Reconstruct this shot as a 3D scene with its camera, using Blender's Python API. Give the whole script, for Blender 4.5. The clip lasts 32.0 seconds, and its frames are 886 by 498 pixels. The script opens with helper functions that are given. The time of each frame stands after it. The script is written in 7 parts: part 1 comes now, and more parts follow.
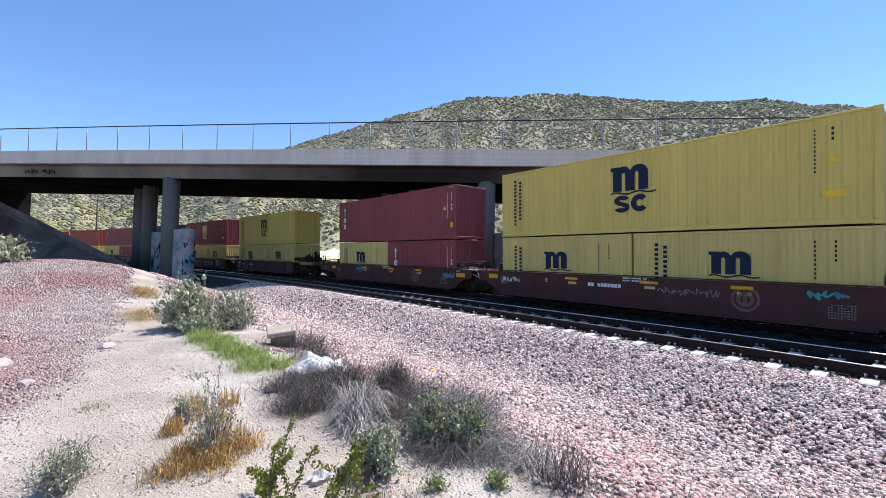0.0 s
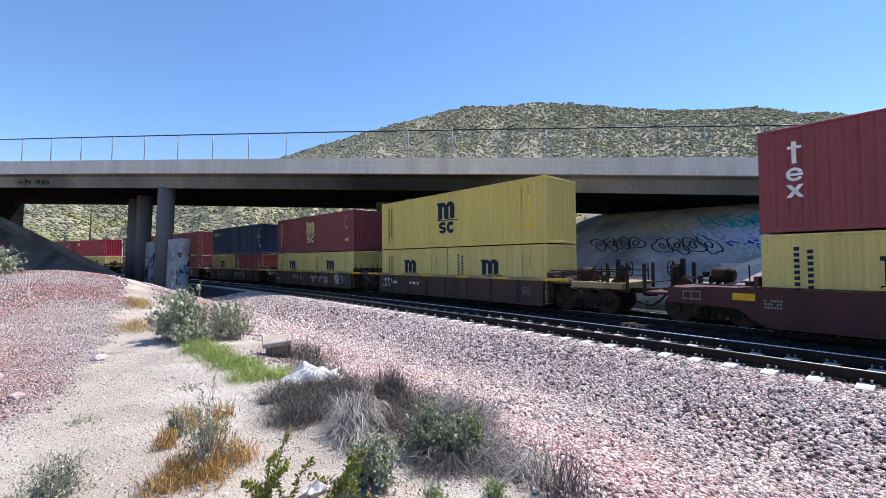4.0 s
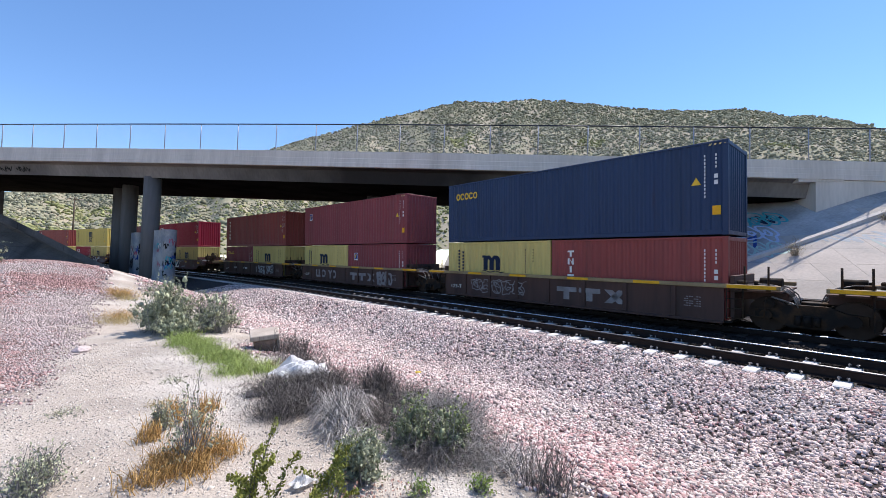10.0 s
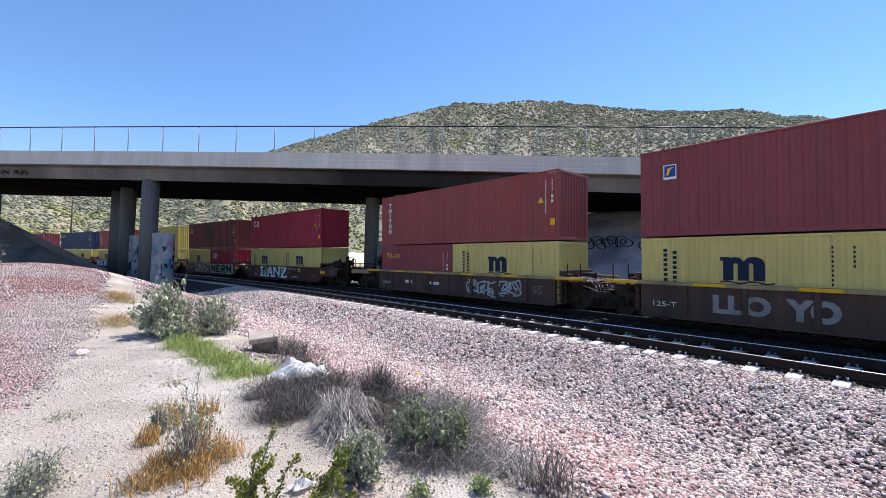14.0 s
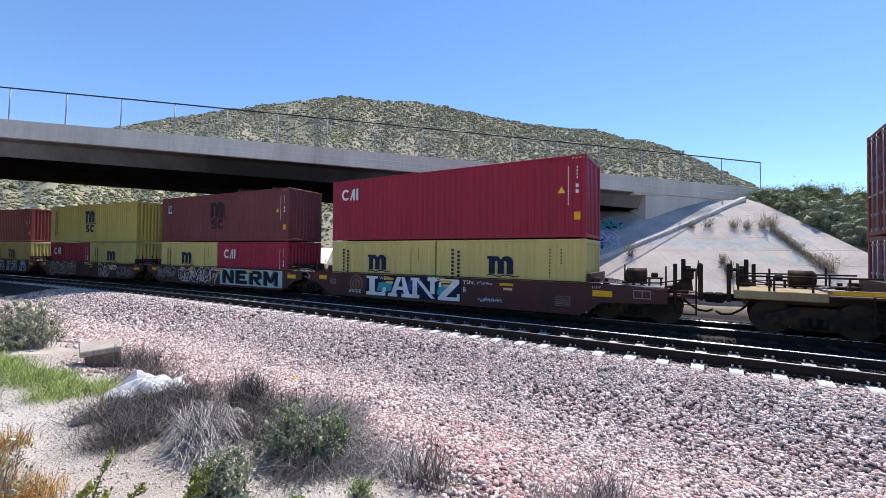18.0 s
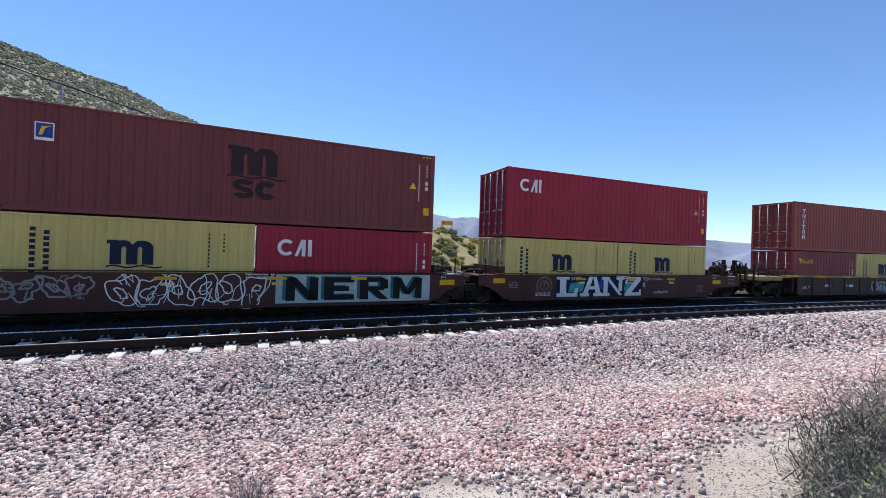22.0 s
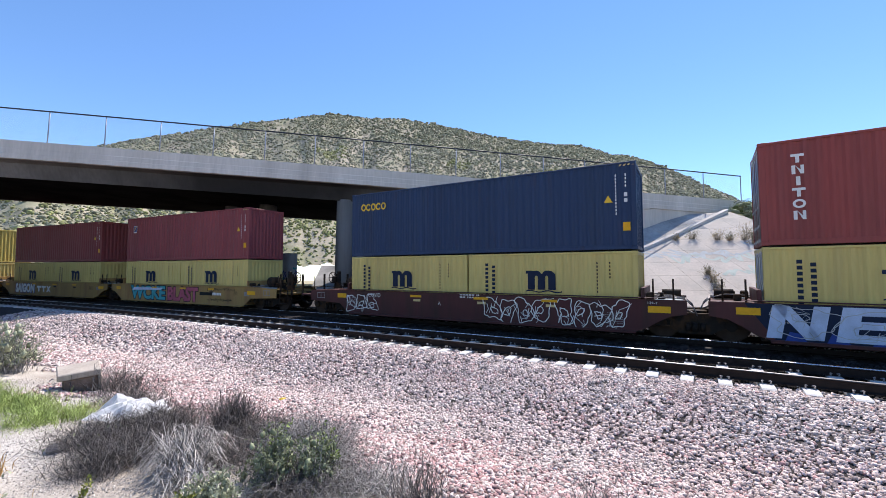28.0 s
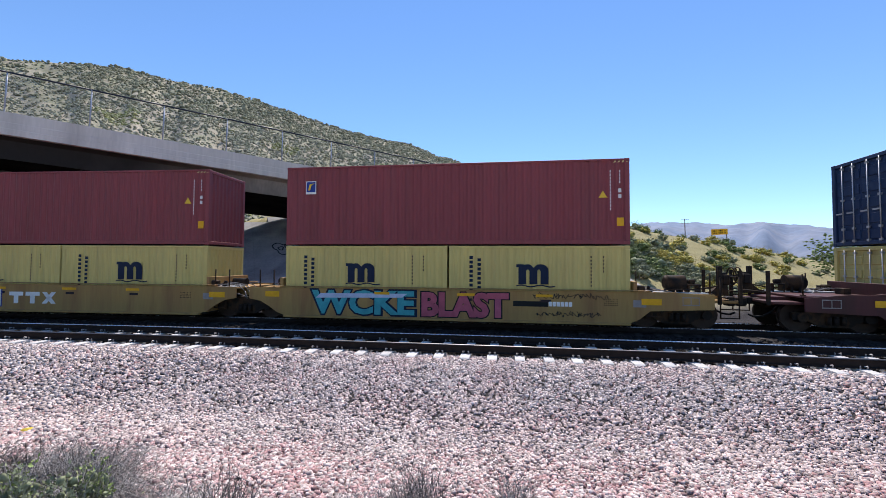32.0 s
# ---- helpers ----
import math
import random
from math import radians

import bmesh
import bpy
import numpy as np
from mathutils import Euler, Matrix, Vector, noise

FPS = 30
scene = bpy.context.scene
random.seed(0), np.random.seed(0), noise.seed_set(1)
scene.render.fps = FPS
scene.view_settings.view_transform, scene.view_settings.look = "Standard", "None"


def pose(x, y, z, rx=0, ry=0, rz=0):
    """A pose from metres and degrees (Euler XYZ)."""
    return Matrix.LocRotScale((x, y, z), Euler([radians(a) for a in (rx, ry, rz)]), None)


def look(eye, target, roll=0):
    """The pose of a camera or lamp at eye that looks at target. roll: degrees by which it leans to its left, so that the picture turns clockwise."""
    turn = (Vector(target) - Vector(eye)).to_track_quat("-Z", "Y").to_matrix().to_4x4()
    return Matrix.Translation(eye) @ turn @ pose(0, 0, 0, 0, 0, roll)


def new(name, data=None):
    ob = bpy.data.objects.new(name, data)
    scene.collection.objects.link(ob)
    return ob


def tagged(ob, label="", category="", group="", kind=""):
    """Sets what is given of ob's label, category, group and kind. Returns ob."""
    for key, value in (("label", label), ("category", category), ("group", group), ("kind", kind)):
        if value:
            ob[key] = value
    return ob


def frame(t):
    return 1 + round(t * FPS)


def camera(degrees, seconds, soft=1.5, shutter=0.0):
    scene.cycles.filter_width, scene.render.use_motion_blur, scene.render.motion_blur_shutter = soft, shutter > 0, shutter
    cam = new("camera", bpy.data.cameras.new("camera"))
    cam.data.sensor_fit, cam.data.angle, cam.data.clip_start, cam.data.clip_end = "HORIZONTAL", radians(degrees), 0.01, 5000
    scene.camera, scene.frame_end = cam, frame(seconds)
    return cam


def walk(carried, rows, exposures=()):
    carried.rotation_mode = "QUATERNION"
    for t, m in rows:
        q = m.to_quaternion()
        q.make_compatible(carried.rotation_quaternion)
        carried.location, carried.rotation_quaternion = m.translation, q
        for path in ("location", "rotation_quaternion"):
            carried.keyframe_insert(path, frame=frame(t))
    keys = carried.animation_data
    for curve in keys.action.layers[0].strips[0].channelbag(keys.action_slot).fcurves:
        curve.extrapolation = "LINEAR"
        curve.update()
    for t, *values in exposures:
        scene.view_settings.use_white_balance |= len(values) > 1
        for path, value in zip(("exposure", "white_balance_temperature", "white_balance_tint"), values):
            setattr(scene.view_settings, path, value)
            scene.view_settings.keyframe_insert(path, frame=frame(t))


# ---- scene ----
# ---- camera and its way: it stands still at the lineside and turns ----
cam = camera(94.38, 32.0, soft=0.6)
EYE_Z = 1.58
TURNS = (
    (0.0, -0.000, -0.000, 0.00, 1.60, -1.37),
    (0.5, -0.000, -0.000, 0.18, 2.00, -1.41),
    (1.0, -0.000, -0.000, 0.09, 2.24, -1.34),
    (1.5, 0.000, 0.000, -0.22, 2.42, -1.32),
    (2.0, 0.000, 0.001, -0.39, 2.56, -1.23),
    (2.5, 0.000, 0.001, -0.39, 2.63, -1.11),
    (3.0, 0.000, 0.001, -0.32, 2.68, -1.04),
    (3.5, 0.000, 0.001, -0.35, 2.75, -0.98),
    (5.5, 0.001, 0.003, -1.19, 2.40, -1.15),
    (6.0, 0.001, 0.003, -1.19, 1.89, -1.21),
    (6.5, 0.001, 0.003, -1.29, 1.60, -1.43),
    (7.0, 0.001, 0.003, -1.45, 1.59, -1.55),
    (7.5, 0.001, 0.003, -1.45, 1.85, -1.62),
    (8.0, 0.001, 0.003, -1.39, 2.07, -1.60),
    (8.5, 0.001, 0.003, -1.34, 2.07, -1.61),
    (9.0, 0.001, 0.003, -1.50, 2.16, -1.93),
    (9.5, 0.002, 0.004, -1.72, 2.06, -1.86),
    (10.0, 0.002, 0.004, -1.89, 2.12, -1.78),
    (10.5, 0.002, 0.005, -2.07, 2.21, -1.68),
    (11.0, 0.002, 0.005, -2.08, 2.26, -1.64),
    (11.5, 0.002, 0.004, -1.99, 2.27, -1.61),
    (12.0, 0.002, 0.004, -1.86, 2.28, -1.54),
    (12.5, 0.002, 0.004, -1.92, 2.29, -1.54),
    (13.0, 0.002, 0.004, -1.99, 2.34, -1.62),
    (13.5, 0.002, 0.004, -1.99, 2.31, -1.54),
    (15.5, 0.003, 0.006, -2.57, 2.33, -1.39),
    (16.0, 0.003, 0.007, -3.24, 2.24, -1.42),
    (16.5, 0.004, 0.009, -4.28, 2.18, -1.41),
    (17.0, 0.007, 0.014, -6.43, 2.09, -1.33),
    (17.5, 0.013, 0.023, -10.95, 2.20, -1.48),
    (18.0, 0.023, 0.036, -17.95, 2.50, -1.65),
    (18.5, 0.039, 0.052, -27.42, 2.75, -1.59),
    (19.0, 0.063, 0.067, -39.03, 2.88, -1.36),
    (19.5, 0.089, 0.078, -50.95, 2.88, -1.34),
    (20.0, 0.116, 0.083, -62.29, 2.06, -0.77),
    (20.5, 0.140, 0.082, -72.27, 1.37, -0.96),
    (21.0, 0.158, 0.079, -79.96, 1.03, -1.42),
    (21.5, 0.164, 0.078, -82.49, 1.23, -1.62),
    (22.0, 0.150, 0.081, -76.49, 1.96, -1.09),
    (22.5, 0.119, 0.083, -63.56, 2.52, -0.67),
    (23.0, 0.086, 0.077, -49.72, 3.01, -0.70),
    (23.5, 0.066, 0.069, -40.40, 3.40, -0.67),
    (24.0, 0.060, 0.066, -37.61, 3.93, -1.16),
    (24.5, 0.061, 0.067, -38.36, 4.23, -1.11),
    (26.5, 0.063, 0.068, -39.33, 4.29, -0.80),
    (27.0, 0.051, 0.060, -33.25, 4.41, -0.64),
    (27.5, 0.036, 0.049, -25.48, 4.62, -0.61),
    (28.0, 0.025, 0.039, -19.41, 4.66, -0.85),
    (28.5, 0.021, 0.033, -16.38, 4.62, -0.90),
    (29.0, 0.019, 0.032, -15.46, 4.66, -0.98),
    (29.5, 0.020, 0.033, -15.97, 4.70, -1.06),
    (30.0, 0.022, 0.036, -17.61, 4.67, -0.94),
    (30.5, 0.028, 0.041, -20.74, 4.66, -0.86),
    (31.0, 0.038, 0.051, -26.41, 4.53, -0.72),
    (31.5, 0.053, 0.062, -34.56, 4.23, -0.78),
    (32.0, 0.071, 0.071, -42.90, 3.94, -0.59),
)
walk(cam, [(t, pose(x, y, EYE_Z, 90 + tip, roll, yaw)) for t, x, y, yaw, tip, roll in TURNS],
     exposures=((0.0, 0.62, 6500, 14), (16.0, 0.61, 6500, 14), (19.0, 0.5, 6500, 14), (21.5, 0.32, 6500, 14), (23.0, 0.55, 6500, 14), (24.0, 0.62, 6500, 14), (27.0, 0.68, 6500, 14), (30.0, 0.68, 6500, 14), (32.0, 0.5, 6500, 14)))

# ---- world, sun, exposure ----
SUN_AZ, SUN_EL = 50.0, 58.0          # degrees clockwise from ahead, above the horizon
world = bpy.data.worlds.new("sky")
scene.world = world
world.use_nodes = True
wn = world.node_tree
sky = wn.nodes.new("ShaderNodeTexSky")
sky.sky_type, sky.sun_disc = "NISHITA", False
sky.sun_elevation, sky.sun_rotation = radians(SUN_EL), radians(SUN_AZ)
sky.altitude, sky.air_density, sky.dust_density, sky.ozone_density = 1100, 1.0, 0.0, 4.0
bg = wn.nodes["Background"]
vivid = wn.nodes.new("ShaderNodeHueSaturation")
vivid.inputs["Saturation"].default_value = 1.10
wn.links.new(sky.outputs[0], vivid.inputs["Color"])
wn.links.new(vivid.outputs[0], bg.inputs[0])
bg.inputs[1].default_value = 0.143
sun = new("sun", bpy.data.lights.new("sun", "SUN"))
sun.data.energy, sun.data.angle, sun.data.color = 4.4, radians(0.53), (1.0, 0.955, 0.89)
sa, se = radians(SUN_AZ), radians(SUN_EL)
sun.matrix_world = look((0, 0, 40), (-math.sin(sa) * math.cos(se) * 40, -math.cos(sa) * math.cos(se) * 40, 40 - math.sin(se) * 40))


# ---- materials ----
def mat(name, base, rough=0.8, metal=0.0, vary=0.12, scale=6.0, fine=60.0, bump=0.0, bscale=40.0, second=None, mix_scale=1.5, mix_lo=0.45, mix_hi=0.6, island=0.0, obj=0.0, spec=0.12, streak=False):
    m = bpy.data.materials.new(name)
    m.use_nodes = True
    nt, L = m.node_tree, m.node_tree.links
    b = nt.nodes["Principled BSDF"]
    b.inputs["Roughness"].default_value, b.inputs["Metallic"].default_value = rough, metal
    b.inputs["Specular IOR Level"].default_value = spec
    tc = nt.nodes.new("ShaderNodeTexCoord")
    vec = tc.outputs["Object"]
    if streak:
        mp = nt.nodes.new("ShaderNodeMapping")
        mp.inputs["Scale"].default_value = (1, 1, 0.12)
        L.new(vec, mp.inputs[0])
        vec = mp.outputs[0]

    def tex(s, d=4.0):
        n = nt.nodes.new("ShaderNodeTexNoise")
        n.inputs["Scale"].default_value, n.inputs["Detail"].default_value = s, d
        L.new(vec, n.inputs["Vector"])
        return n.outputs["Fac"]

    def mixrgb(f, a, c, blend="MIX"):
        n = nt.nodes.new("ShaderNodeMix")
        n.data_type, n.blend_type = "RGBA", blend
        for sock, v in ((n.inputs[0], f), (n.inputs[6], a), (n.inputs[7], c)):
            if hasattr(v, "is_output"):
                L.new(v, sock)
            else:
                sock.default_value = v if not isinstance(v, tuple) else (*v, 1.0)
        return n.outputs[2]

    def span(v, lo, hi, a=0.0, c=1.0):
        n = nt.nodes.new("ShaderNodeMapRange")
        n.inputs[1].default_value, n.inputs[2].default_value, n.inputs[3].default_value, n.inputs[4].default_value = lo, hi, a, c
        L.new(v, n.inputs[0])
        return n.outputs[0]

    col = base
    if second:
        col = mixrgb(span(tex(mix_scale, 6.0), mix_lo, mix_hi), base, second)
    hsv = nt.nodes.new("ShaderNodeHueSaturation")
    if hasattr(col, "is_output"):
        L.new(col, hsv.inputs["Color"])
    else:
        hsv.inputs["Color"].default_value = (*col, 1.0)
    v = span(tex(scale), 0.25, 0.75, 1 - vary, 1 + vary)
    add = nt.nodes.new("ShaderNodeMath")
    add.operation = "MULTIPLY"
    L.new(v, add.inputs[0])
    L.new(span(tex(fine, 2.0), 0.25, 0.75, 1 - vary * 0.6, 1 + vary * 0.6), add.inputs[1])
    out = add.outputs[0]
    for amount, node, sock in ((island, "ShaderNodeNewGeometry", "Random Per Island"), (obj, "ShaderNodeObjectInfo", "Random")):
        if amount:
            g = nt.nodes.new(node)
            mul = nt.nodes.new("ShaderNodeMath")
            mul.operation = "MULTIPLY"
            L.new(out, mul.inputs[0])
            L.new(span(g.outputs[sock], 0, 1, 1 - amount, 1 + amount), mul.inputs[1])
            out = mul.outputs[0]
    L.new(out, hsv.inputs["Value"])
    L.new(hsv.outputs[0], b.inputs["Base Color"])
    if bump:
        bm_ = nt.nodes.new("ShaderNodeBump")
        bm_.inputs["Strength"].default_value, bm_.inputs["Distance"].default_value = 1.0, bump
        L.new(tex(bscale, 5.0), bm_.inputs["Height"])
        L.new(bm_.outputs[0], b.inputs["Normal"])
    L.new(span(tex(scale * 2), 0.3, 0.7, max(rough - 0.08, 0.02), min(rough + 0.08, 1)), b.inputs["Roughness"])
    return m


def paint(name, base, fade=None, rough=0.5, rust=0.34):
    """Sheet-metal paint: faded in vertical streaks, with a few thin runs of rust and grime."""
    m = mat(name, base, rough=rough, vary=0.10, scale=1.1, fine=14, second=fade or tuple(c * 0.82 + 0.02 for c in base), mix_scale=1.8, mix_lo=0.42, mix_hi=0.68, streak=True, bump=0.002, bscale=9, spec=0.2)
    nt, L = m.node_tree, m.node_tree.links
    b = nt.nodes["Principled BSDF"]
    src = b.inputs["Base Color"].links[0].from_socket
    tc, mp, nz = nt.nodes.new("ShaderNodeTexCoord"), nt.nodes.new("ShaderNodeMapping"), nt.nodes.new("ShaderNodeTexNoise")
    info, shift = nt.nodes.new("ShaderNodeObjectInfo"), nt.nodes.new("ShaderNodeVectorMath")
    shift.operation = "MULTIPLY_ADD"
    shift.inputs[1].default_value = (37.0, 11.0, 5.0)
    L.new(info.outputs["Random"], shift.inputs[0])
    L.new(tc.outputs["Object"], shift.inputs[2])
    mp.inputs["Scale"].default_value = (1.0, 1.0, 0.10)
    nz.inputs["Scale"].default_value, nz.inputs["Detail"].default_value = 3.2, 7.0
    L.new(shift.outputs[0], mp.inputs[0])
    L.new(mp.outputs[0], nz.inputs["Vector"])
    mr, mx = nt.nodes.new("ShaderNodeMapRange"), nt.nodes.new("ShaderNodeMix")
    mr.inputs[1].default_value, mr.inputs[2].default_value, mr.inputs[3].default_value, mr.inputs[4].default_value = 0.60, 0.74, 0.0, rust
    L.new(nz.outputs["Fac"], mr.inputs[0])
    mx.data_type = "RGBA"
    L.new(mr.outputs[0], mx.inputs[0])
    L.new(src, mx.inputs[6])
    mx.inputs[7].default_value = (*[c * 0.35 + d for c, d in zip(base, (0.035, 0.016, 0.008))], 1)
    L.new(mx.outputs[2], b.inputs["Base Color"])
    return m


YELLOW = paint("container_yellow", (0.60, 0.46, 0.125), (0.585, 0.445, 0.123), rust=0.2)
YELLOW2 = paint("container_yellow_worn", (0.58, 0.46, 0.155), (0.53, 0.41, 0.145))
MAROON = paint("container_maroon", (0.235, 0.052, 0.058), (0.21, 0.052, 0.056))
BROWN = paint("container_brown", (0.175, 0.042, 0.043), (0.155, 0.040, 0.041))
OXIDE = paint("container_oxide", (0.28, 0.062, 0.054), (0.24, 0.060, 0.054))
RED = paint("container_red", (0.32, 0.021, 0.042), (0.29, 0.021, 0.041))
BLUE = paint("container_blue", (0.024, 0.045, 0.10), (0.024, 0.043, 0.09))
CAR_BROWN = paint("car_brown", (0.085, 0.028, 0.027), (0.06, 0.028, 0.023), 0.6)
CAR_DARK = paint("car_dark_brown", (0.092, 0.050, 0.040), (0.062, 0.037, 0.031), 0.7)
CAR_TAN = paint("car_tan_yellow", (0.36, 0.22, 0.075), (0.28, 0.15, 0.06), 0.65)
TAN_TOP = paint("chord_tan", (0.34, 0.25, 0.13), (0.25, 0.17, 0.09), 0.7)
REFLECT = mat("reflector_yellow", (0.75, 0.38, 0.02), 0.45, vary=0.12)
WHITE = mat("paint_white", (0.72, 0.71, 0.68), 0.6, vary=0.14, scale=3)
CREAM = mat("paint_cream", (0.62, 0.47, 0.22), 0.6, vary=0.14, scale=3)
NAVY = mat("paint_navy", (0.012, 0.02, 0.045), 0.55, vary=0.15, scale=3)
FADED = mat("paint_faded_dark", (0.035, 0.022, 0.024), 0.6, vary=0.2, scale=2)
LOGO_YEL = mat("paint_logo_yellow", (0.75, 0.48, 0.05), 0.5, vary=0.1)
FADE_W = mat("paint_white_faded", (0.26, 0.235, 0.23), 0.7, vary=0.25, scale=3)
GREYP = mat("paint_grey", (0.38, 0.40, 0.41), 0.65, vary=0.2, scale=4)
BLACKP = mat("paint_black", (0.015, 0.015, 0.016), 0.6, vary=0.2)
TEAL = mat("paint_teal", (0.06, 0.33, 0.36), 0.6, vary=0.18, scale=4)
TEAL_DK = mat("paint_teal_dark", (0.03, 0.15, 0.165), 0.6, vary=0.18, scale=4)
PINK = mat("paint_pink", (0.42, 0.10, 0.14), 0.6, vary=0.2, scale=4)
PALEBLUE = mat("paint_pale_blue", (0.45, 0.52, 0.66), 0.6, vary=0.15, scale=4)
PALEGREEN = mat("paint_pale_green", (0.36, 0.5, 0.45), 0.6, vary=0.15, scale=4)
DEEPBLUE = mat("paint_deep_blue", (0.03, 0.06, 0.25), 0.6, vary=0.2, scale=4)
RUBBER = mat("hose_rubber", (0.012, 0.012, 0.012), 0.7)
STEEL_DARK = mat("steel_grimy", (0.022, 0.018, 0.016), 0.75, metal=0.2, vary=0.25, scale=5, second=(0.06, 0.035, 0.02), mix_scale=3)
PIPE = mat("pipe_steel", (0.22, 0.20, 0.19), 0.45, metal=0.5, vary=0.2)
WHEEL = mat("wheel_steel", (0.05, 0.035, 0.028), 0.6, metal=0.5, vary=0.2)
GALV = mat("galvanised", (0.42, 0.43, 0.45), 0.45, metal=0.7, vary=0.12)
FENCE_MAT = mat("fence_steel", (0.045, 0.05, 0.065), 0.5, metal=0.3, vary=0.1)
FENCE_POST = mat("fence_post_galvanised", (0.30, 0.33, 0.40), 0.5, metal=0.3, vary=0.1)
RAIL_SIDE = mat("rail_rusty", (0.028, 0.02, 0.017), 0.85, metal=0.1, vary=0.25, scale=8)
RAIL_TOP = mat("rail_polished", (0.75, 0.73, 0.71), 0.27, metal=1.0, vary=0.06, scale=8)
RAIL_DULL = mat("rail_head_dull", (0.16, 0.15, 0.145), 0.45, metal=0.8, vary=0.15, scale=8)
TIE = mat("tie_concrete", (0.56, 0.535, 0.51), 0.9, vary=0.18, scale=5, fine=50, bump=0.004, obj=0.12)
CLIP = mat("clip_steel", (0.30, 0.28, 0.27), 0.5, metal=0.6)
CONCRETE = mat("concrete", (0.64, 0.585, 0.525), 0.9, vary=0.13, scale=0.9, fine=9, bump=0.006, bscale=6, second=(0.56, 0.51, 0.455), mix_scale=0.5, mix_lo=0.4, mix_hi=0.7, streak=True)
# near-black concrete: the shade under the bridge is in its colour
DEEP_SHADE = mat("concrete_deep_shade", (0.018, 0.017, 0.017), 0.95, spec=0.0, vary=0.2, scale=0.6, fine=7, bump=0.006, bscale=6, second=(0.012, 0.012, 0.012), mix_scale=0.4)
# two darker copies of the paving, the bridge's shade in their colour
PAVED_DK = mat("slope_paving_deep_shade", (0.12, 0.115, 0.11), 0.95, spec=0.0, vary=0.2, scale=0.6, fine=8, bump=0.008, bscale=5, second=(0.075, 0.073, 0.072), mix_scale=0.35)
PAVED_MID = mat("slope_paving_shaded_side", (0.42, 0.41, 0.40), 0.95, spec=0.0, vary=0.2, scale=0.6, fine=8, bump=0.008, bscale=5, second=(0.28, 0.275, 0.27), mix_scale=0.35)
# dark copy of the tie concrete, the train's shade in its colour
TIE_DK = mat("tie_train_shade", (0.07, 0.063, 0.058), 0.9, spec=0.02, vary=0.25, scale=5)
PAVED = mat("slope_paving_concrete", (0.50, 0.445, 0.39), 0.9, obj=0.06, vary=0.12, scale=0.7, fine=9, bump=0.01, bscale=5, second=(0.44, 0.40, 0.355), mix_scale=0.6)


# ---- shape helpers ----
def part(name, bm, material, parent=None, label=""):
    """Link a bmesh (or share a mesh) as one mesh object under a thing or a part."""
    if isinstance(bm, bpy.types.Mesh):
        me = bm
    else:
        me = bpy.data.meshes.new(name)
        bm.to_mesh(me)
        bm.free()
    if material and not me.materials:
        for m in (material if isinstance(material, (list, tuple)) else (material,)):
            me.materials.append(m)
    ob = new(name, me)
    if parent:
        ob.parent = parent
    if label:
        ob["label"] = label
    return ob


def empty(name, label="", category="", group="", m=None):
    ob = new(name)
    ob.empty_display_size = 0.2
    tagged(ob, label, category, group)
    if m is not None:
        ob.matrix_world = m
    return ob


def box(bm, x0, x1, y0, y1, z0, z1, bevel=0.0, index=0):
    vs = [bm.verts.new((x, y, z)) for x in (x0, x1) for y in (y0, y1) for z in (z0, z1)]
    fs = [bm.faces.new([vs[i] for i in q]) for q in ((0, 1, 3, 2), (4, 6, 7, 5), (0, 4, 5, 1), (2, 3, 7, 6), (0, 2, 6, 4), (1, 5, 7, 3))]
    for f in fs:
        f.material_index = index
    if bevel:
        bmesh.ops.bevel(bm, geom=list({e for f in fs for e in f.edges}), offset=bevel, segments=1, affect="EDGES", material=index)
    return vs


def boxed(*args, **kw):
    bm = bmesh.new()
    box(bm, *args, **kw)
    return bm


def tube(bm, a, b, r0, r1=None, n=8, caps=True):
    """A tapered round bar from a to b."""
    r1 = r0 if r1 is None else r1
    a, b = Vector(a), Vector(b)
    q = (b - a).to_track_quat("Z", "Y")
    rings = []
    for p, r in ((a, r0), (b, r1)):
        rings.append([bm.verts.new(p + q @ Vector((r * math.cos(k * 2 * math.pi / n), r * math.sin(k * 2 * math.pi / n), 0))) for k in range(n)])
    for k in range(n):
        f = bm.faces.new((rings[0][k], rings[0][(k + 1) % n], rings[1][(k + 1) % n], rings[1][k]))
        f.smooth = n > 5
    if caps:
        bm.faces.new(rings[0][::-1])
        bm.faces.new(rings[1])


def pipe(bm, pts, r, n=6):
    for a, b in zip(pts, pts[1:]):
        tube(bm, a, b, r, n=n)


def extrude_profile(bm, prof, x0, x1, index=0, closed=True):
    """A profile of (y, z) points drawn along x."""
    a = [bm.verts.new((x0, y, z)) for y, z in prof]
    b = [bm.verts.new((x1, y, z)) for y, z in prof]
    n = len(prof)
    for k in range(n if closed else n - 1):
        bm.faces.new((a[k], a[(k + 1) % n], b[(k + 1) % n], b[k])).material_index = index
    if closed:
        bm.faces.new(a[::-1]).material_index = index
        bm.faces.new(b).material_index = index


def soup(name, verts, faces, material, smooth=False):
    me = bpy.data.meshes.new(name)
    me.from_pydata(verts, [], faces)
    for m in (material if isinstance(material, (list, tuple)) else (material,)):
        me.materials.append(m)
    if smooth:
        me.polygons.foreach_set("use_smooth", [True] * len(me.polygons))
    me.update()
    return me


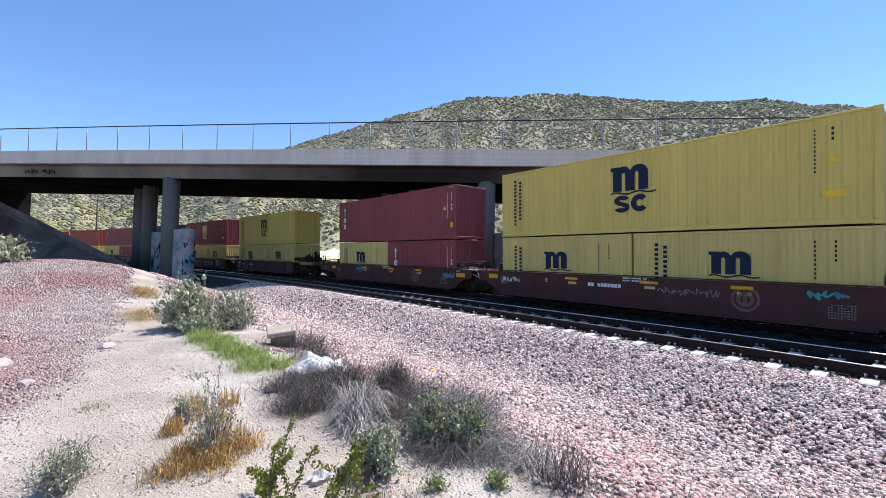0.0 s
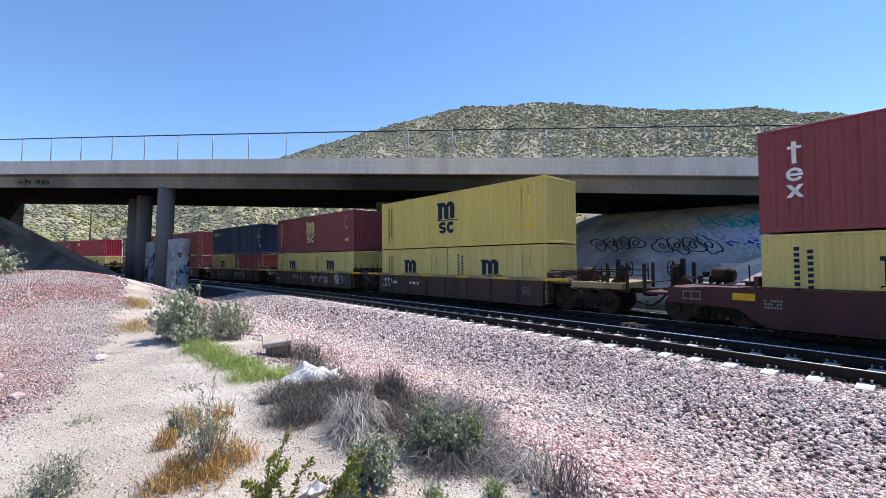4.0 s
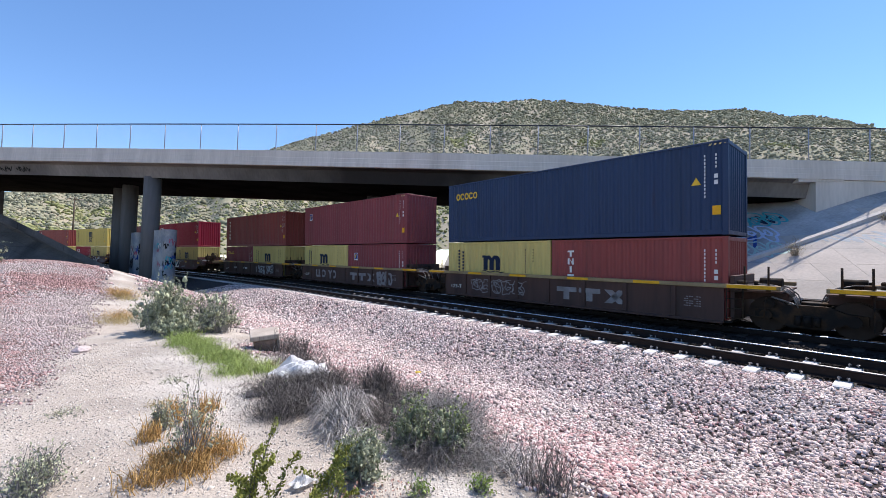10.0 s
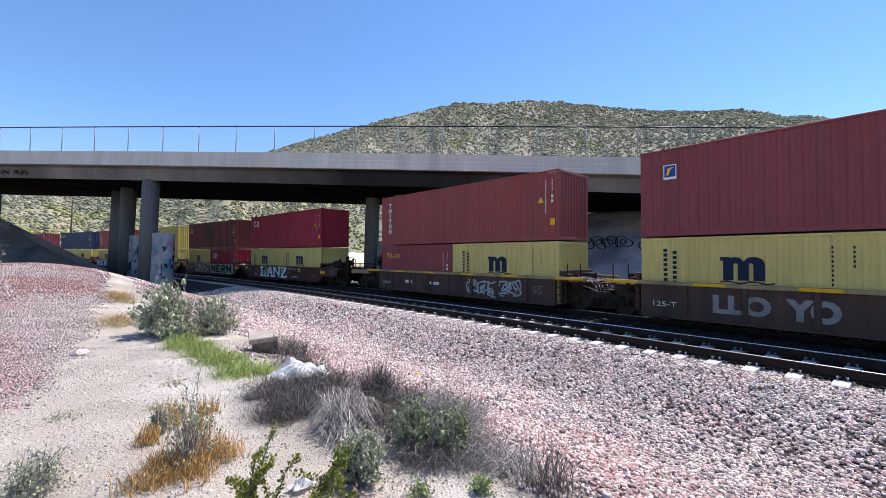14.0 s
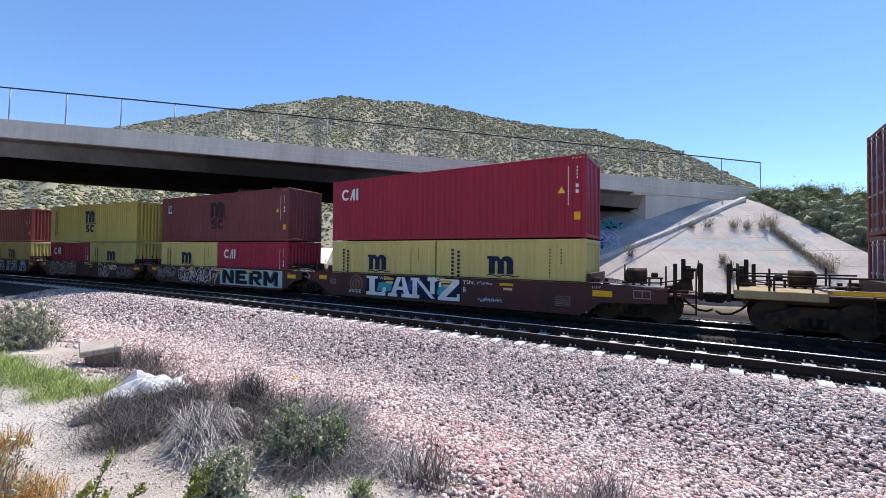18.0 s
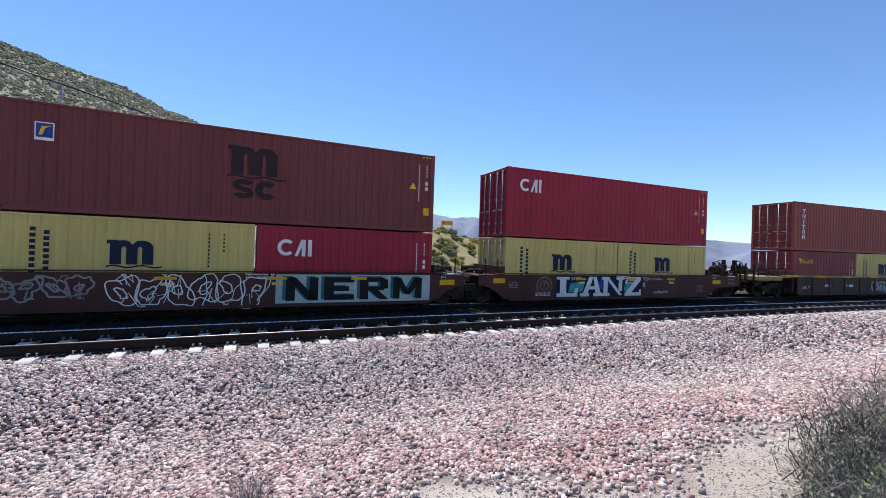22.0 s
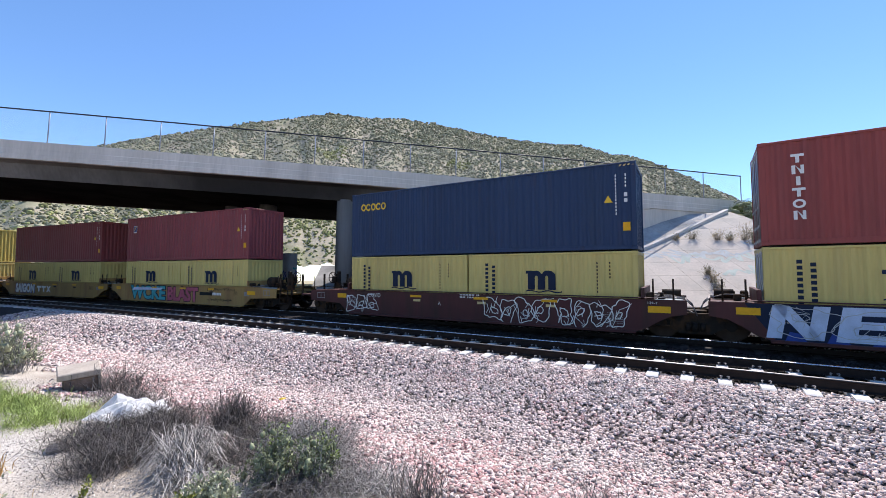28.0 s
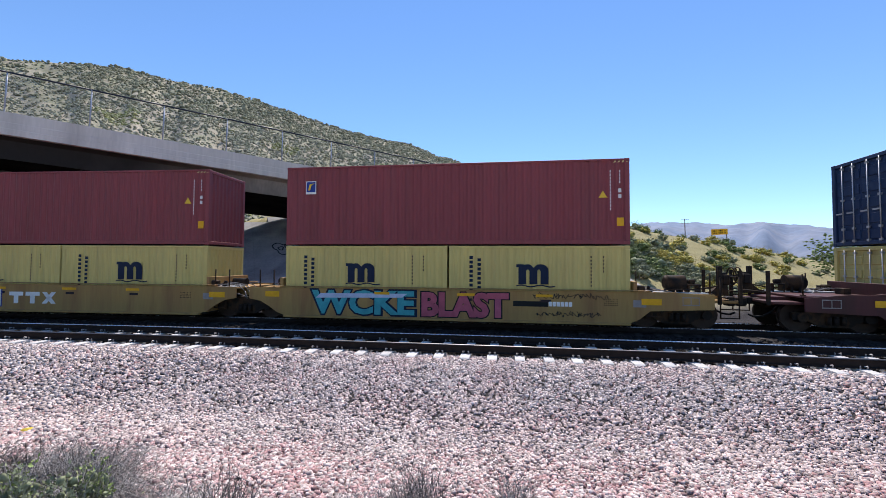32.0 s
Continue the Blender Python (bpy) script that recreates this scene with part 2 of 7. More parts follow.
# ---- the line: two tracks on one curve, the camera on the inside ----
AZ0, D0, GRADE, LEAN = radians(51.25), 15.71, 0.0, radians(2.0)
R_RIGHT, R_LEFT = 349.0, 285.0        # the curve's radius on either side of its point nearest the camera
NRM = Vector((math.sin(AZ0), math.cos(AZ0)))
TAN = Vector((NRM.y, -NRM.x))
FOOT = NRM * D0
NEAR_TRACK = 5.4                      # distance of the empty track from the one in use
NEAR_Z, NEAR_LEAN = 0.065, radians(0.4)   # the empty track's level above the other one, and its own lean


def on_line(s, lat=0.0, h=0.0):
    """The place s metres along the line (0 is nearest the camera), lat metres towards the camera, h above the rails."""
    R = R_RIGHT if s > 0 else R_LEFT
    a = s / R
    r = R - lat * math.cos(LEAN) - h * math.sin(LEAN)
    p = NRM * (D0 - R + r * math.cos(a)) + TAN * (r * math.sin(a))
    return Vector((p.x, p.y, GRADE * s + h * math.cos(LEAN) - lat * math.sin(LEAN)))


def track_pose(s, h=0.0, lat=0.0):
    """x along the line to the camera's right, y away from the camera, z up, leaning with the track."""
    p = on_line(s, lat, h)
    heading = AZ0 + math.pi / 2 + s / (R_RIGHT if s > 0 else R_LEFT)
    return Matrix.Translation(p) @ Matrix.Rotation(math.pi / 2 - heading, 4, "Z") @ Matrix.Rotation(LEAN, 4, "X")


def on_near(s, off=0.0, h=0.0):
    """The place s metres along the empty track, off metres from its middle towards the camera, h above its rails."""
    p = on_line(s, NEAR_TRACK + off)
    return Vector((p.x, p.y, GRADE * s + NEAR_Z + h - off * math.sin(NEAR_LEAN)))


def near_pose(s):
    heading = AZ0 + math.pi / 2 + s / (R_RIGHT if s > 0 else R_LEFT)
    return Matrix.Translation(on_near(s)) @ Matrix.Rotation(math.pi / 2 - heading, 4, "Z") @ Matrix.Rotation(NEAR_LEAN, 4, "X")


def line_of(x, y):
    """How far a place lies along the line, and from it towards the camera."""
    t = x * TAN.x + y * TAN.y
    R = R_RIGHT if t > 0 else R_LEFT
    n = x * NRM.x + y * NRM.y - (D0 - R)
    return math.atan2(t, n) * R, R - math.hypot(t, n)


def smooth(a, b, v):
    t = min(max((v - a) / (b - a), 0.0), 1.0)
    return t * t * (3 - 2 * t)


# ---- ground ----
BA, BD, BW = radians(11.5), 26.5, 11.5   # the road bridge: the way its near face looks from, its distance, its width
BN, BU = Vector((math.sin(BA), math.cos(BA), 0)), Vector((math.cos(BA), -math.sin(BA), 0))


def deck_top(u):
    """Height of the bridge's barrier, u metres along it."""
    return 8.78 - 0.0335 * u - 0.00012 * u * u


def paving_edge(o):
    """How far along the line the free edge of the slope paving lies, o metres beside it."""
    return 2.56 + (17.2 + o) * 0.6


def embankment(x, y, o, s=0.0):
    """Height of the road's embankments on either side of the railway, below zero where there are none."""
    u, w = x * BU.x + y * BU.y, x * BN.x + y * BN.y - BD
    if u > 0:
        crest = max(deck_top(min(u, 30)) - 0.95 - max(u - 30, 0) * 0.06, 0.5)
        if w < 0.5:
            crest = min(crest, 6.5 + 0.4 * smooth(26, 30, u))
        z = min(crest, (w + 14.5) * 0.53, (-o - 7.2) * 0.6, (BW + 14 - w) * 0.55)
        inside = paving_edge(o) - s
        return z - 0.42 * smooth(-0.2, 0.5, inside) * smooth(7.4, 8.2, -o) * (1 - smooth(18.2, 18.8, -o))
    crest = deck_top(max(u, -60)) - 0.95
    return min(crest, (w - 0.2) * 1.3, (o - 11.1) * 0.75 - 0.35, (BW - 3.8 - w) * 1.1)


def ground_z(x, y):
    s, o = line_of(x, y)
    lean = math.sin(LEAN)
    bed = -0.215 - lean * max(min(o, 3.0), -3.5)
    bed += (NEAR_Z - 0.265 - bed) * smooth(2.6, 3.9, o)
    shoulder = smooth(6.8, 9.6, o)
    near = -0.66 + 0.62 * smooth(9.4, 14.2, o)
    z = bed * (1 - shoulder) + near * shoulder
    back = smooth(3.2, 6.0, -o)
    z = z * (1 - back) + (-0.7) * back
    # mound of old ballast beside the abutment
    if o > 10:
        z += 1.2 * math.exp(-(((x + 16.0) / 4.8) ** 2 + ((y - 17.0) / 5.0) ** 2))
        z += 0.55 * math.exp(-(((x + 13.0) / 4.5) ** 2 + ((y - 8.5) / 6.5) ** 2))
    if o > 8.5:
        z += 0.07 * noise.noise(Vector((x * 0.35, y * 0.35, 0))) * smooth(8.5, 11, o)
        z += 0.03 * noise.noise(Vector((x * 1.3, y * 1.3, 4))) * smooth(8.5, 11, o)
    return max(z, embankment(x, y, o, s) + 0.08 * noise.noise(Vector((x * 0.5, y * 0.5, 9))))


def zone_mat():
    """Soil whose colour follows the ballast, the path and the old ballast heaps."""
    m = mat("ground_soil", (0.41, 0.355, 0.30), 0.95, vary=0.22, scale=1.2, fine=45, bump=0.02, bscale=45, second=(0.50, 0.455, 0.40), mix_scale=0.5)
    nt, L = m.node_tree, m.node_tree.links
    b = nt.nodes["Principled BSDF"]
    src = b.inputs["Base Color"].links[0].from_socket
    at = nt.nodes.new("ShaderNodeAttribute")
    at.attribute_name = "zone"
    sep = nt.nodes.new("ShaderNodeSeparateColor")
    L.new(at.outputs["Color"], sep.inputs[0])
    cur = src
    geo = nt.nodes.new("ShaderNodeAttribute")
    geo.attribute_name = "shade_grease"
    # first tone, under ballast, near black: the shade between stones is painted in
    for k, colr in enumerate(((0.05, 0.044, 0.043), (0.16, 0.095, 0.088), (0.31, 0.265, 0.115))):
        mx = nt.nodes.new("ShaderNodeMix")
        mx.data_type = "RGBA"
        L.new(sep.outputs[k], mx.inputs[0])
        L.new(cur, mx.inputs[6])
        nz = nt.nodes.new("ShaderNodeTexNoise")
        nz.inputs["Scale"].default_value = 14.0
        rm = nt.nodes.new("ShaderNodeMix")
        rm.data_type = "RGBA"
        L.new(nz.outputs["Fac"], rm.inputs[0])
        rm.inputs[6].default_value = (*[c * 0.6 for c in colr], 1)
        rm.inputs[7].default_value = (*[c * 1.4 for c in colr], 1)
        L.new(rm.outputs[2], mx.inputs[7])
        cur = mx.outputs[2]
    # near black round the train: its shade and grease put into the colour
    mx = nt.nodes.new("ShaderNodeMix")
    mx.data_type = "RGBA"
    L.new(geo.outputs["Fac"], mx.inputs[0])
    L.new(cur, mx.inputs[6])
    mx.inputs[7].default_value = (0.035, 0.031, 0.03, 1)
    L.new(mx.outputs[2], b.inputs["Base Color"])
    return m


GROUND = zone_mat()


def zones(x, y):
    """Shares of grey ballast, red ballast and grass at a place."""
    s, o = line_of(x, y)
    n = 0.9 * noise.noise(Vector((x * 0.5, y * 0.5, 2))) + 0.5 * noise.noise(Vector((x * 1.7, y * 1.7, 5)))
    ballast = 1 - smooth(12.3, 13.3, o + n)
    d = math.hypot(x, y)
    heap = smooth(17.3, 18.5, o + n * 0.8 + 0.2 * min(d, 17)) * (1 - smooth(0, 5, s + 7)) if o > 9 else 0.0
    red = max(1.4 * heap * smooth(-0.45, 0.25, noise.noise(Vector((x * 0.3, y * 0.3, 8)))), 0.75 * ballast * smooth(9.6, 12.0, o + n))
    emb = smooth(-0.3, 0.6, embankment(x, y, o, s)) if o < 0 else 0.0
    far = smooth(45, 80, math.hypot(x, y))
    return max(ballast * (1 - emb) * (1 - far), heap * 0.5), red * (1 - emb) * 0.7, max(emb * 0.92, far * 0.6)


def shade_grease_share(x, y):
    """Share of black ballast, the train's shade and grease painted in: its bed and the strip beside it."""
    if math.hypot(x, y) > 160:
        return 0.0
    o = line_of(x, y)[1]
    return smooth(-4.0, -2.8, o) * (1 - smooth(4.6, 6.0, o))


def build_ground():
    # rings of growing size round the camera, one sheet to the horizon
    rs = [0.0]
    step = 0.3
    while rs[-1] < 3500:
        rs.append(rs[-1] + step)
        if rs[-1] > 40:
            step *= 1.09
        elif rs[-1] > 14:
            step = min(step * 1.02, 0.6)
    n = 360
    verts, faces, cols = [(0, 0, ground_z(0, 0))], [], [(*zones(0, 0), 1)]
    for r in rs[1:]:
        for k in range(n):
            a = 2 * math.pi * k / n
            x, y = r * math.sin(a), r * math.cos(a)
            z = ground_z(x, y)
            if r > 120:
                z = z * max(0, 1 - (r - 120) / 200) - 1.5 * smooth(120, 320, r)
            verts.append((x, y, z))
            cols.append((*zones(x, y), 1))
    for k in range(n):
        faces.append((0, 1 + (k + 1) % n, 1 + k))
    for i in range(len(rs) - 2):
        a, b = 1 + i * n, 1 + (i + 1) * n
        for k in range(n):
            faces.append((a + k, a + (k + 1) % n, b + (k + 1) % n, b + k))
    me = soup("ground", verts, faces, GROUND, True)
    at = me.color_attributes.new("zone", "FLOAT_COLOR", "POINT")
    at.data.foreach_set("color", np.array(cols, dtype=np.float32).ravel())
    shade_grease = me.attributes.new("shade_grease", "FLOAT", "POINT")
    shade_grease.data.foreach_set("value", np.array([shade_grease_share(v[0], v[1]) for v in verts], dtype=np.float32))
    ob = part("ground", me, None)
    tagged(ob, "pale dusty gravel ground with a trodden path beside the line", "ground", kind="structure")


build_ground()


# ---- tracks ----
def build_track(lat, tag_, s0, s1, ties):
    road = empty("railway_track", tag_, "railway track")
    tagged(road, kind="structure")
    for side in (-1, 1):
        prof = ((-0.075, -0.186), (0.075, -0.186), (0.075, -0.172), (0.012, -0.155), (0.01, -0.048), (0.037, -0.035), (0.037, -0.016), (0.033, -0.008), (0.022, -0.002), (0.008, 0.0), (-0.008, 0.0), (-0.022, -0.002), (-0.033, -0.008), (-0.037, -0.016), (-0.037, -0.035), (-0.01, -0.048), (-0.012, -0.155), (-0.075, -0.172))
        verts, faces, mats = [], [], []
        m = len(prof)
        ss = [s0 + k * 2.0 for k in range(int((s1 - s0) / 2) + 1)]
        for s in ss:
            for y, z in prof:
                verts.append(on_near(s, side * 0.755 - y, z) if lat else on_line(s, side * 0.755 - y, z))
        for i in range(len(ss) - 1):
            for k in range(m):
                faces.append((i * m + k, (i + 1) * m + k, (i + 1) * m + (k + 1) % m, i * m + (k + 1) % m))
                mats.append(1 if 6 <= k <= 12 else 0)
        me = soup("rail", verts, faces, [RAIL_SIDE, RAIL_DULL if lat and side > 0 else RAIL_TOP])
        me.polygons.foreach_set("material_index", mats)
        me.polygons.foreach_set("use_smooth", [v == 1 for v in mats])
        part("rail", me, None, road, "polished steel rail head on a rusty web")
    return road


def tie_mesh():
    bm = bmesh.new()
    prof = [(-0.13, -0.40), (0.13, -0.40), (0.105, -0.195), (-0.105, -0.195)]
    secs = [(-1.24, -0.03), (-1.20, -0.01), (-0.95, 0.0), (-0.5, 0.0), (-0.3, -0.035), (0.3, -0.035), (0.5, 0.0), (0.95, 0.0), (1.20, -0.01), (1.24, -0.03)]
    rings = [[bm.verts.new((x, y, z + (dz if z > -0.3 else 0))) for x, z in prof] for y, dz in secs]
    for a, b in zip(rings, rings[1:]):
        for k in range(4):
            bm.faces.new((a[k], b[k], b[(k + 1) % 4], a[(k + 1) % 4]))
    bm.faces.new(rings[0])
    bm.faces.new(rings[-1][::-1])
    for sy in (-0.755, 0.755):
        for d in (-0.125, 0.125):
            for x in (-0.06, 0.06):
                n0 = len(bm.faces)
                pipe(bm, [(x, sy + d, -0.195), (x * 1.1, sy + d * 1.15, -0.13), (x * 0.6, sy + d * 0.75, -0.145)], 0.014, 4)
    bm.faces.ensure_lookup_table()
    for f in bm.faces[38:]:
        f.material_index = 1
    bmesh.ops.recalc_face_normals(bm, faces=bm.faces)
    return bm


def lay_ties(road, lat, s0, s1, far0, far1, surface=None):
    me = bpy.data.meshes.new("tie")
    bm = tie_mesh()
    bm.to_mesh(me)
    bm.free()
    me.materials.append(surface or TIE)
    me.materials.append(CLIP)
    k = 0
    s = far0
    rest = []
    rnd = random.Random(5)
    while s < far1:
        m = (near_pose(s) if lat else track_pose(s)) @ pose(0, rnd.uniform(-0.02, 0.02), 0, 0, 0, rnd.uniform(-0.8, 0.8))
        if s0 < s < s1:
            o = part("tie", me, None, road)
            o.matrix_basis = m
        else:
            rest.append(m)
        s += 0.61
    co = np.empty(len(me.vertices) * 3)
    me.vertices.foreach_get("co", co)
    co = co.reshape(-1, 3)
    loc = [tuple(p.vertices) for p in me.polygons][:38]
    co = co[: 1 + max(v for f in loc for v in f)]
    verts, faces = [], []
    for m in rest:
        a = np.array(m)
        base = len(verts)
        verts += [tuple(v) for v in co @ a[:3, :3].T + a[:3, 3]]
        faces += [tuple(base + v for v in f) for f in loc]
    if rest:
        o = part("tie_row", soup("tie_row", verts, faces, surface or TIE), None, road)
        tagged(o, kind="stuff")


near_road = build_track(NEAR_TRACK, "empty curved track with concrete ties on ballast", -170, 130, True)
lay_ties(near_road, NEAR_TRACK, -70, 60, -168, 128)
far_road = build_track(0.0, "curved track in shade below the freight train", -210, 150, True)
# ties below the train, with its shade painted into their colour
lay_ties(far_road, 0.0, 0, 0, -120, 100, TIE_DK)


# ---- containers ----
CACHE = {}


def cached(key, make):
    if key not in CACHE:
        bm = make()
        me = bpy.data.meshes.new(key[0])
        bm.to_mesh(me)
        bm.free()
        CACHE[key] = me
    return CACHE[key]


def corrugated(length, z0, z1, depth, pitch, flip):
    """A sheet of trapezoid ribs along x, its crests at y = 0, its valleys behind (y > 0)."""
    bm = bmesh.new()
    n = max(int(round(length / pitch)), 1)
    p = length / n
    pts = []
    for k in range(n):
        x = -length / 2 + k * p
        pts += [(x, 0), (x + p * 0.26, 0), (x + p * 0.5, depth), (x + p * 0.76, depth)]
    pts.append((length / 2, 0))
    sgn = -1 if flip else 1
    lo = [bm.verts.new((x, sgn * y, z0)) for x, y in pts]
    hi = [bm.verts.new((x, sgn * y, z1)) for x, y in pts]
    for k in range(len(pts) - 1):
        q = (lo[k], lo[k + 1], hi[k + 1], hi[k])
        bm.faces.new(q[::-1] if flip else q)
    return bm


def door_leaf(width, z0, z1):
    """A leaf in the y-z plane with four recessed fields; outer face towards -x."""
    bm = bmesh.new()
    box(bm, 0.0, 0.05, -width / 2, width / 2, z0, z1)
    n = 5
    for k in range(n):
        a = z0 + 0.05 + (z1 - z0 - 0.06) * k / n
        c = a + (z1 - z0) / n * 0.62
        box(bm, -0.03, 0.0, -width / 2 + 0.05, width / 2 - 0.05, a, c, 0.012)
    return bm


def shape_faces(bm, polys, y):
    for poly in polys:
        bm.faces.new([bm.verts.new((x, y, z)) for x, z in poly])


def rect(x0, x1, z0, z1):
    return [(x0, z0), (x1, z0), (x1, z1), (x0, z1)]


def arc(cx, cz, rx, rz, w, a0, a1, n=9):
    """Pieces of a ring of width w between two angles in degrees."""
    out = []
    for k in range(n):
        p, q = radians(a0 + (a1 - a0) * k / n), radians(a0 + (a1 - a0) * (k + 1) / n)
        quad = [(cx + rx * math.cos(p), cz + rz * math.sin(p)), (cx + rx * math.cos(q), cz + rz * math.sin(q)),
                (cx + (rx - w) * math.cos(q), cz + (rz - w) * math.sin(q)), (cx + (rx - w) * math.cos(p), cz + (rz - w) * math.sin(p))]
        out.append(quad if a1 > a0 else quad[::-1])
    return out


def arches_emblem(cx, cz, full):
    """Two broad arches on a wavy line, with two round shapes below on the tall boxes."""
    def bow(x0, z0, rx, rz, a0, a1, n=8):
        return [(x0 + rx * math.cos(radians(a0 + (a1 - a0) * k / n)), z0 + rz * math.sin(radians(a0 + (a1 - a0) * k / n))) for k in range(n + 1)]

    m = [(-0.63, 0), (-0.30, 0), (-0.30, 0.60)] + bow(-0.2325, 0.60, 0.0675, 0.10, 180, 0) + [(-0.165, 0), (0.165, 0), (0.165, 0.60)]
    m += bow(0.2325, 0.60, 0.0675, 0.10, 180, 0) + [(0.30, 0), (0.63, 0)] + bow(0.33, 0.64, 0.30, 0.31, 0, 90) + bow(0.24, 0.64, 0.24, 0.31, 90, 150, 4)
    m += bow(-0.22, 0.64, 0.24, 0.31, 30, 90, 4) + [(-0.40, 0.93), (-0.44, 0.95), (-0.72, 0.95), (-0.72, 0.80), (-0.63, 0.80)]
    P = [[(cx + x, cz + z) for x, z in m]]
    wave = [(-0.72 + 1.62 * k / 14, 0.04 * math.sin(k * 2 * math.pi / 7)) for k in range(15)]
    for (xa, za), (xb, zb) in zip(wave, wave[1:]):
        P.append([(cx + xa, cz - 0.11 + za), (cx + xb, cz - 0.11 + zb), (cx + xb, cz - 0.05 + zb), (cx + xa, cz - 0.05 + za)])
    if full:
        P += arc(cx - 0.30, cz - 0.36, 0.29, 0.20, 0.175, 20, 270, 9)
        P += arc(cx - 0.30, cz - 0.62, 0.29, 0.20, 0.175, -160, 90, 9)
        P += arc(cx + 0.34, cz - 0.49, 0.31, 0.33, 0.20, 40, 320, 11)
    return P


def letters_bar(cx, z_top, n, size, gap, w):
    return [rect(cx - w / 2, cx + w / 2, z_top - k * (size + gap) - size, z_top - k * (size + gap)) for k in range(n)]


def mark(name, polys, material, parent, y=-1.2135, label=""):
    bm = bmesh.new()
    shape_faces(bm, polys, y)
    ob = part(name, bm, material, parent, label)
    if name in ("name_column", "code_mark", "stencil", "stripe_mark"):
        tagged(ob, kind="stuff")
    return ob


def code_marks(parent, L, H, material, tall=True):
    x = L / 2 - 0.62
    P = letters_bar(x, H - 0.40, 12, 0.075, 0.04, 0.035) + letters_bar(x + 0.30, H - 0.40, 4, 0.075, 0.045, 0.035)
    P += letters_bar(x + 0.30, H - 1.02, 2, 0.13, 0.06, 0.10)
    mark("code_mark", P, material, parent, label="column of small painted code bars")
    if tall:
        mark("warning_label", [[(x - 0.38, H - 1.32), (x - 0.10, H - 1.32), (x - 0.24, H - 1.08)]], LOGO_YEL, parent, label="yellow warning triangle")
        mark("height_label", [rect(x + 0.20, x + 0.42, 0.62, 0.90)], REFLECT, parent, label="yellow height label")
        mark("stripe_mark", [[(x + 0.1 + k * 0.13, H - 0.14), (x + 0.16 + k * 0.13, H - 0.14), (x + 0.2 + k * 0.13, H - 0.08), (x + 0.14 + k * 0.13, H - 0.08)] for k in range(4)], CREAM, parent)


def container(color, label, L=12.192, H=2.896, style="", ink=None):
    t = empty("shipping_container", label, "shipping container", "containers on the train")
    key = (round(L, 2), round(H, 2), color.name)
    hl = L / 2
    sm = cached(("side_panel", *key), lambda: corrugated(L - 0.30, 0.15, H - 0.06, 0.036, 0.278, False))
    a = part("side_panel", sm, color, t)
    a.location = (0, -1.205, 0)
    fm = cached(("side_panel_far", *key), lambda: corrugated(L - 0.30, 0.15, H - 0.06, 0.036, 0.278, True))
    b = part("side_panel", fm, color, t)
    b.location = (0, 1.205, 0)
    em = cached(("front_panel", *key), lambda: corrugated(2.438 - 0.30, 0.15, H - 0.10, 0.045, 0.25, False))
    e = part("front_panel", em, color, t)
    e.matrix_basis = pose(hl - 0.03, 0, 0, 0, 0, 90)
    part("roof_panel", cached(("roof_panel", *key), lambda: boxed(-hl + 0.1, hl - 0.1, -1.16, 1.16, H - 0.05, H - 0.02)), color, t)
    part("floor_panel", cached(("floor_panel", *key), lambda: boxed(-hl + 0.1, hl - 0.1, -1.16, 1.16, 0.06, 0.15)), STEEL_DARK, t)
    pm = cached(("corner_post", *key), lambda: boxed(-0.08, 0.08, -0.075, 0.075, 0.118, H - 0.118, bevel=0.012))
    cm = cached(("corner_casting", *key), lambda: boxed(-0.089, 0.089, -0.081, 0.081, 0, 0.118, bevel=0.008))
    rt = cached(("top_rail", *key), lambda: boxed(-hl + 0.178, hl - 0.178, -0.035, 0.035, H - 0.075, H - 0.006, bevel=0.01))
    rb = cached(("bottom_rail", *key), lambda: boxed(-hl + 0.178, hl - 0.178, -0.03, 0.03, 0.012, 0.165, bevel=0.008))
    hd = cached(("end_rail", *key), lambda: boxed(-0.05, 0.05, -1.138, 1.138, 0, 0.12, bevel=0.01))
    for sx in (-1, 1):
        for sy in (-1, 1):
            o = part("corner_post", pm, color, t)
            o.location = (sx * (hl - 0.083), sy * 1.142, 0)
            for z in (0, H - 0.118):
                o = part("corner_casting", cm, color, t)
                o.location = (sx * (hl - 0.089), sy * 1.138, z)
        for z in (0.02, H - 0.13):
            o = part("end_rail", hd, color, t)
            o.location = (sx * (hl - 0.06), 0, z)
    for sy in (-1, 1):
        o = part("top_rail", rt, color, t)
        o.location = (0, sy * 1.180, 0)
        o = part("bottom_rail", rb, color, t)
        o.location = (0, sy * 1.185, 0)
    dm = cached(("door", *key), lambda: door_leaf(1.06, 0.15, H - 0.14))
    rod = cached(("lock_rod", *key), lambda: lock_rod(H))
    for sy in (-1, 1):
        d = part("door", dm, color, t)
        d.location = (-hl + 0.075, sy * 0.535, 0)
        for k in (-0.27, 0.2):
            r = part("lock_rod", rod, GALV, d)
            r.location = (-0.06, k, 0)
    style_marks(t, L, H, style, ink)
    return t


def lock_rod(H):
    bm = bmesh.new()
    tube(bm, (0, 0, 0.1), (0, 0, H - 0.1), 0.019, n=6)
    for z in (0.13, 0.55, 1.55, H - 0.25):
        box(bm, -0.03, 0.03, -0.05, 0.05, z, z + 0.07)
    box(bm, -0.035, -0.015, -0.02, 0.26, 1.1, 1.15)
    return bm


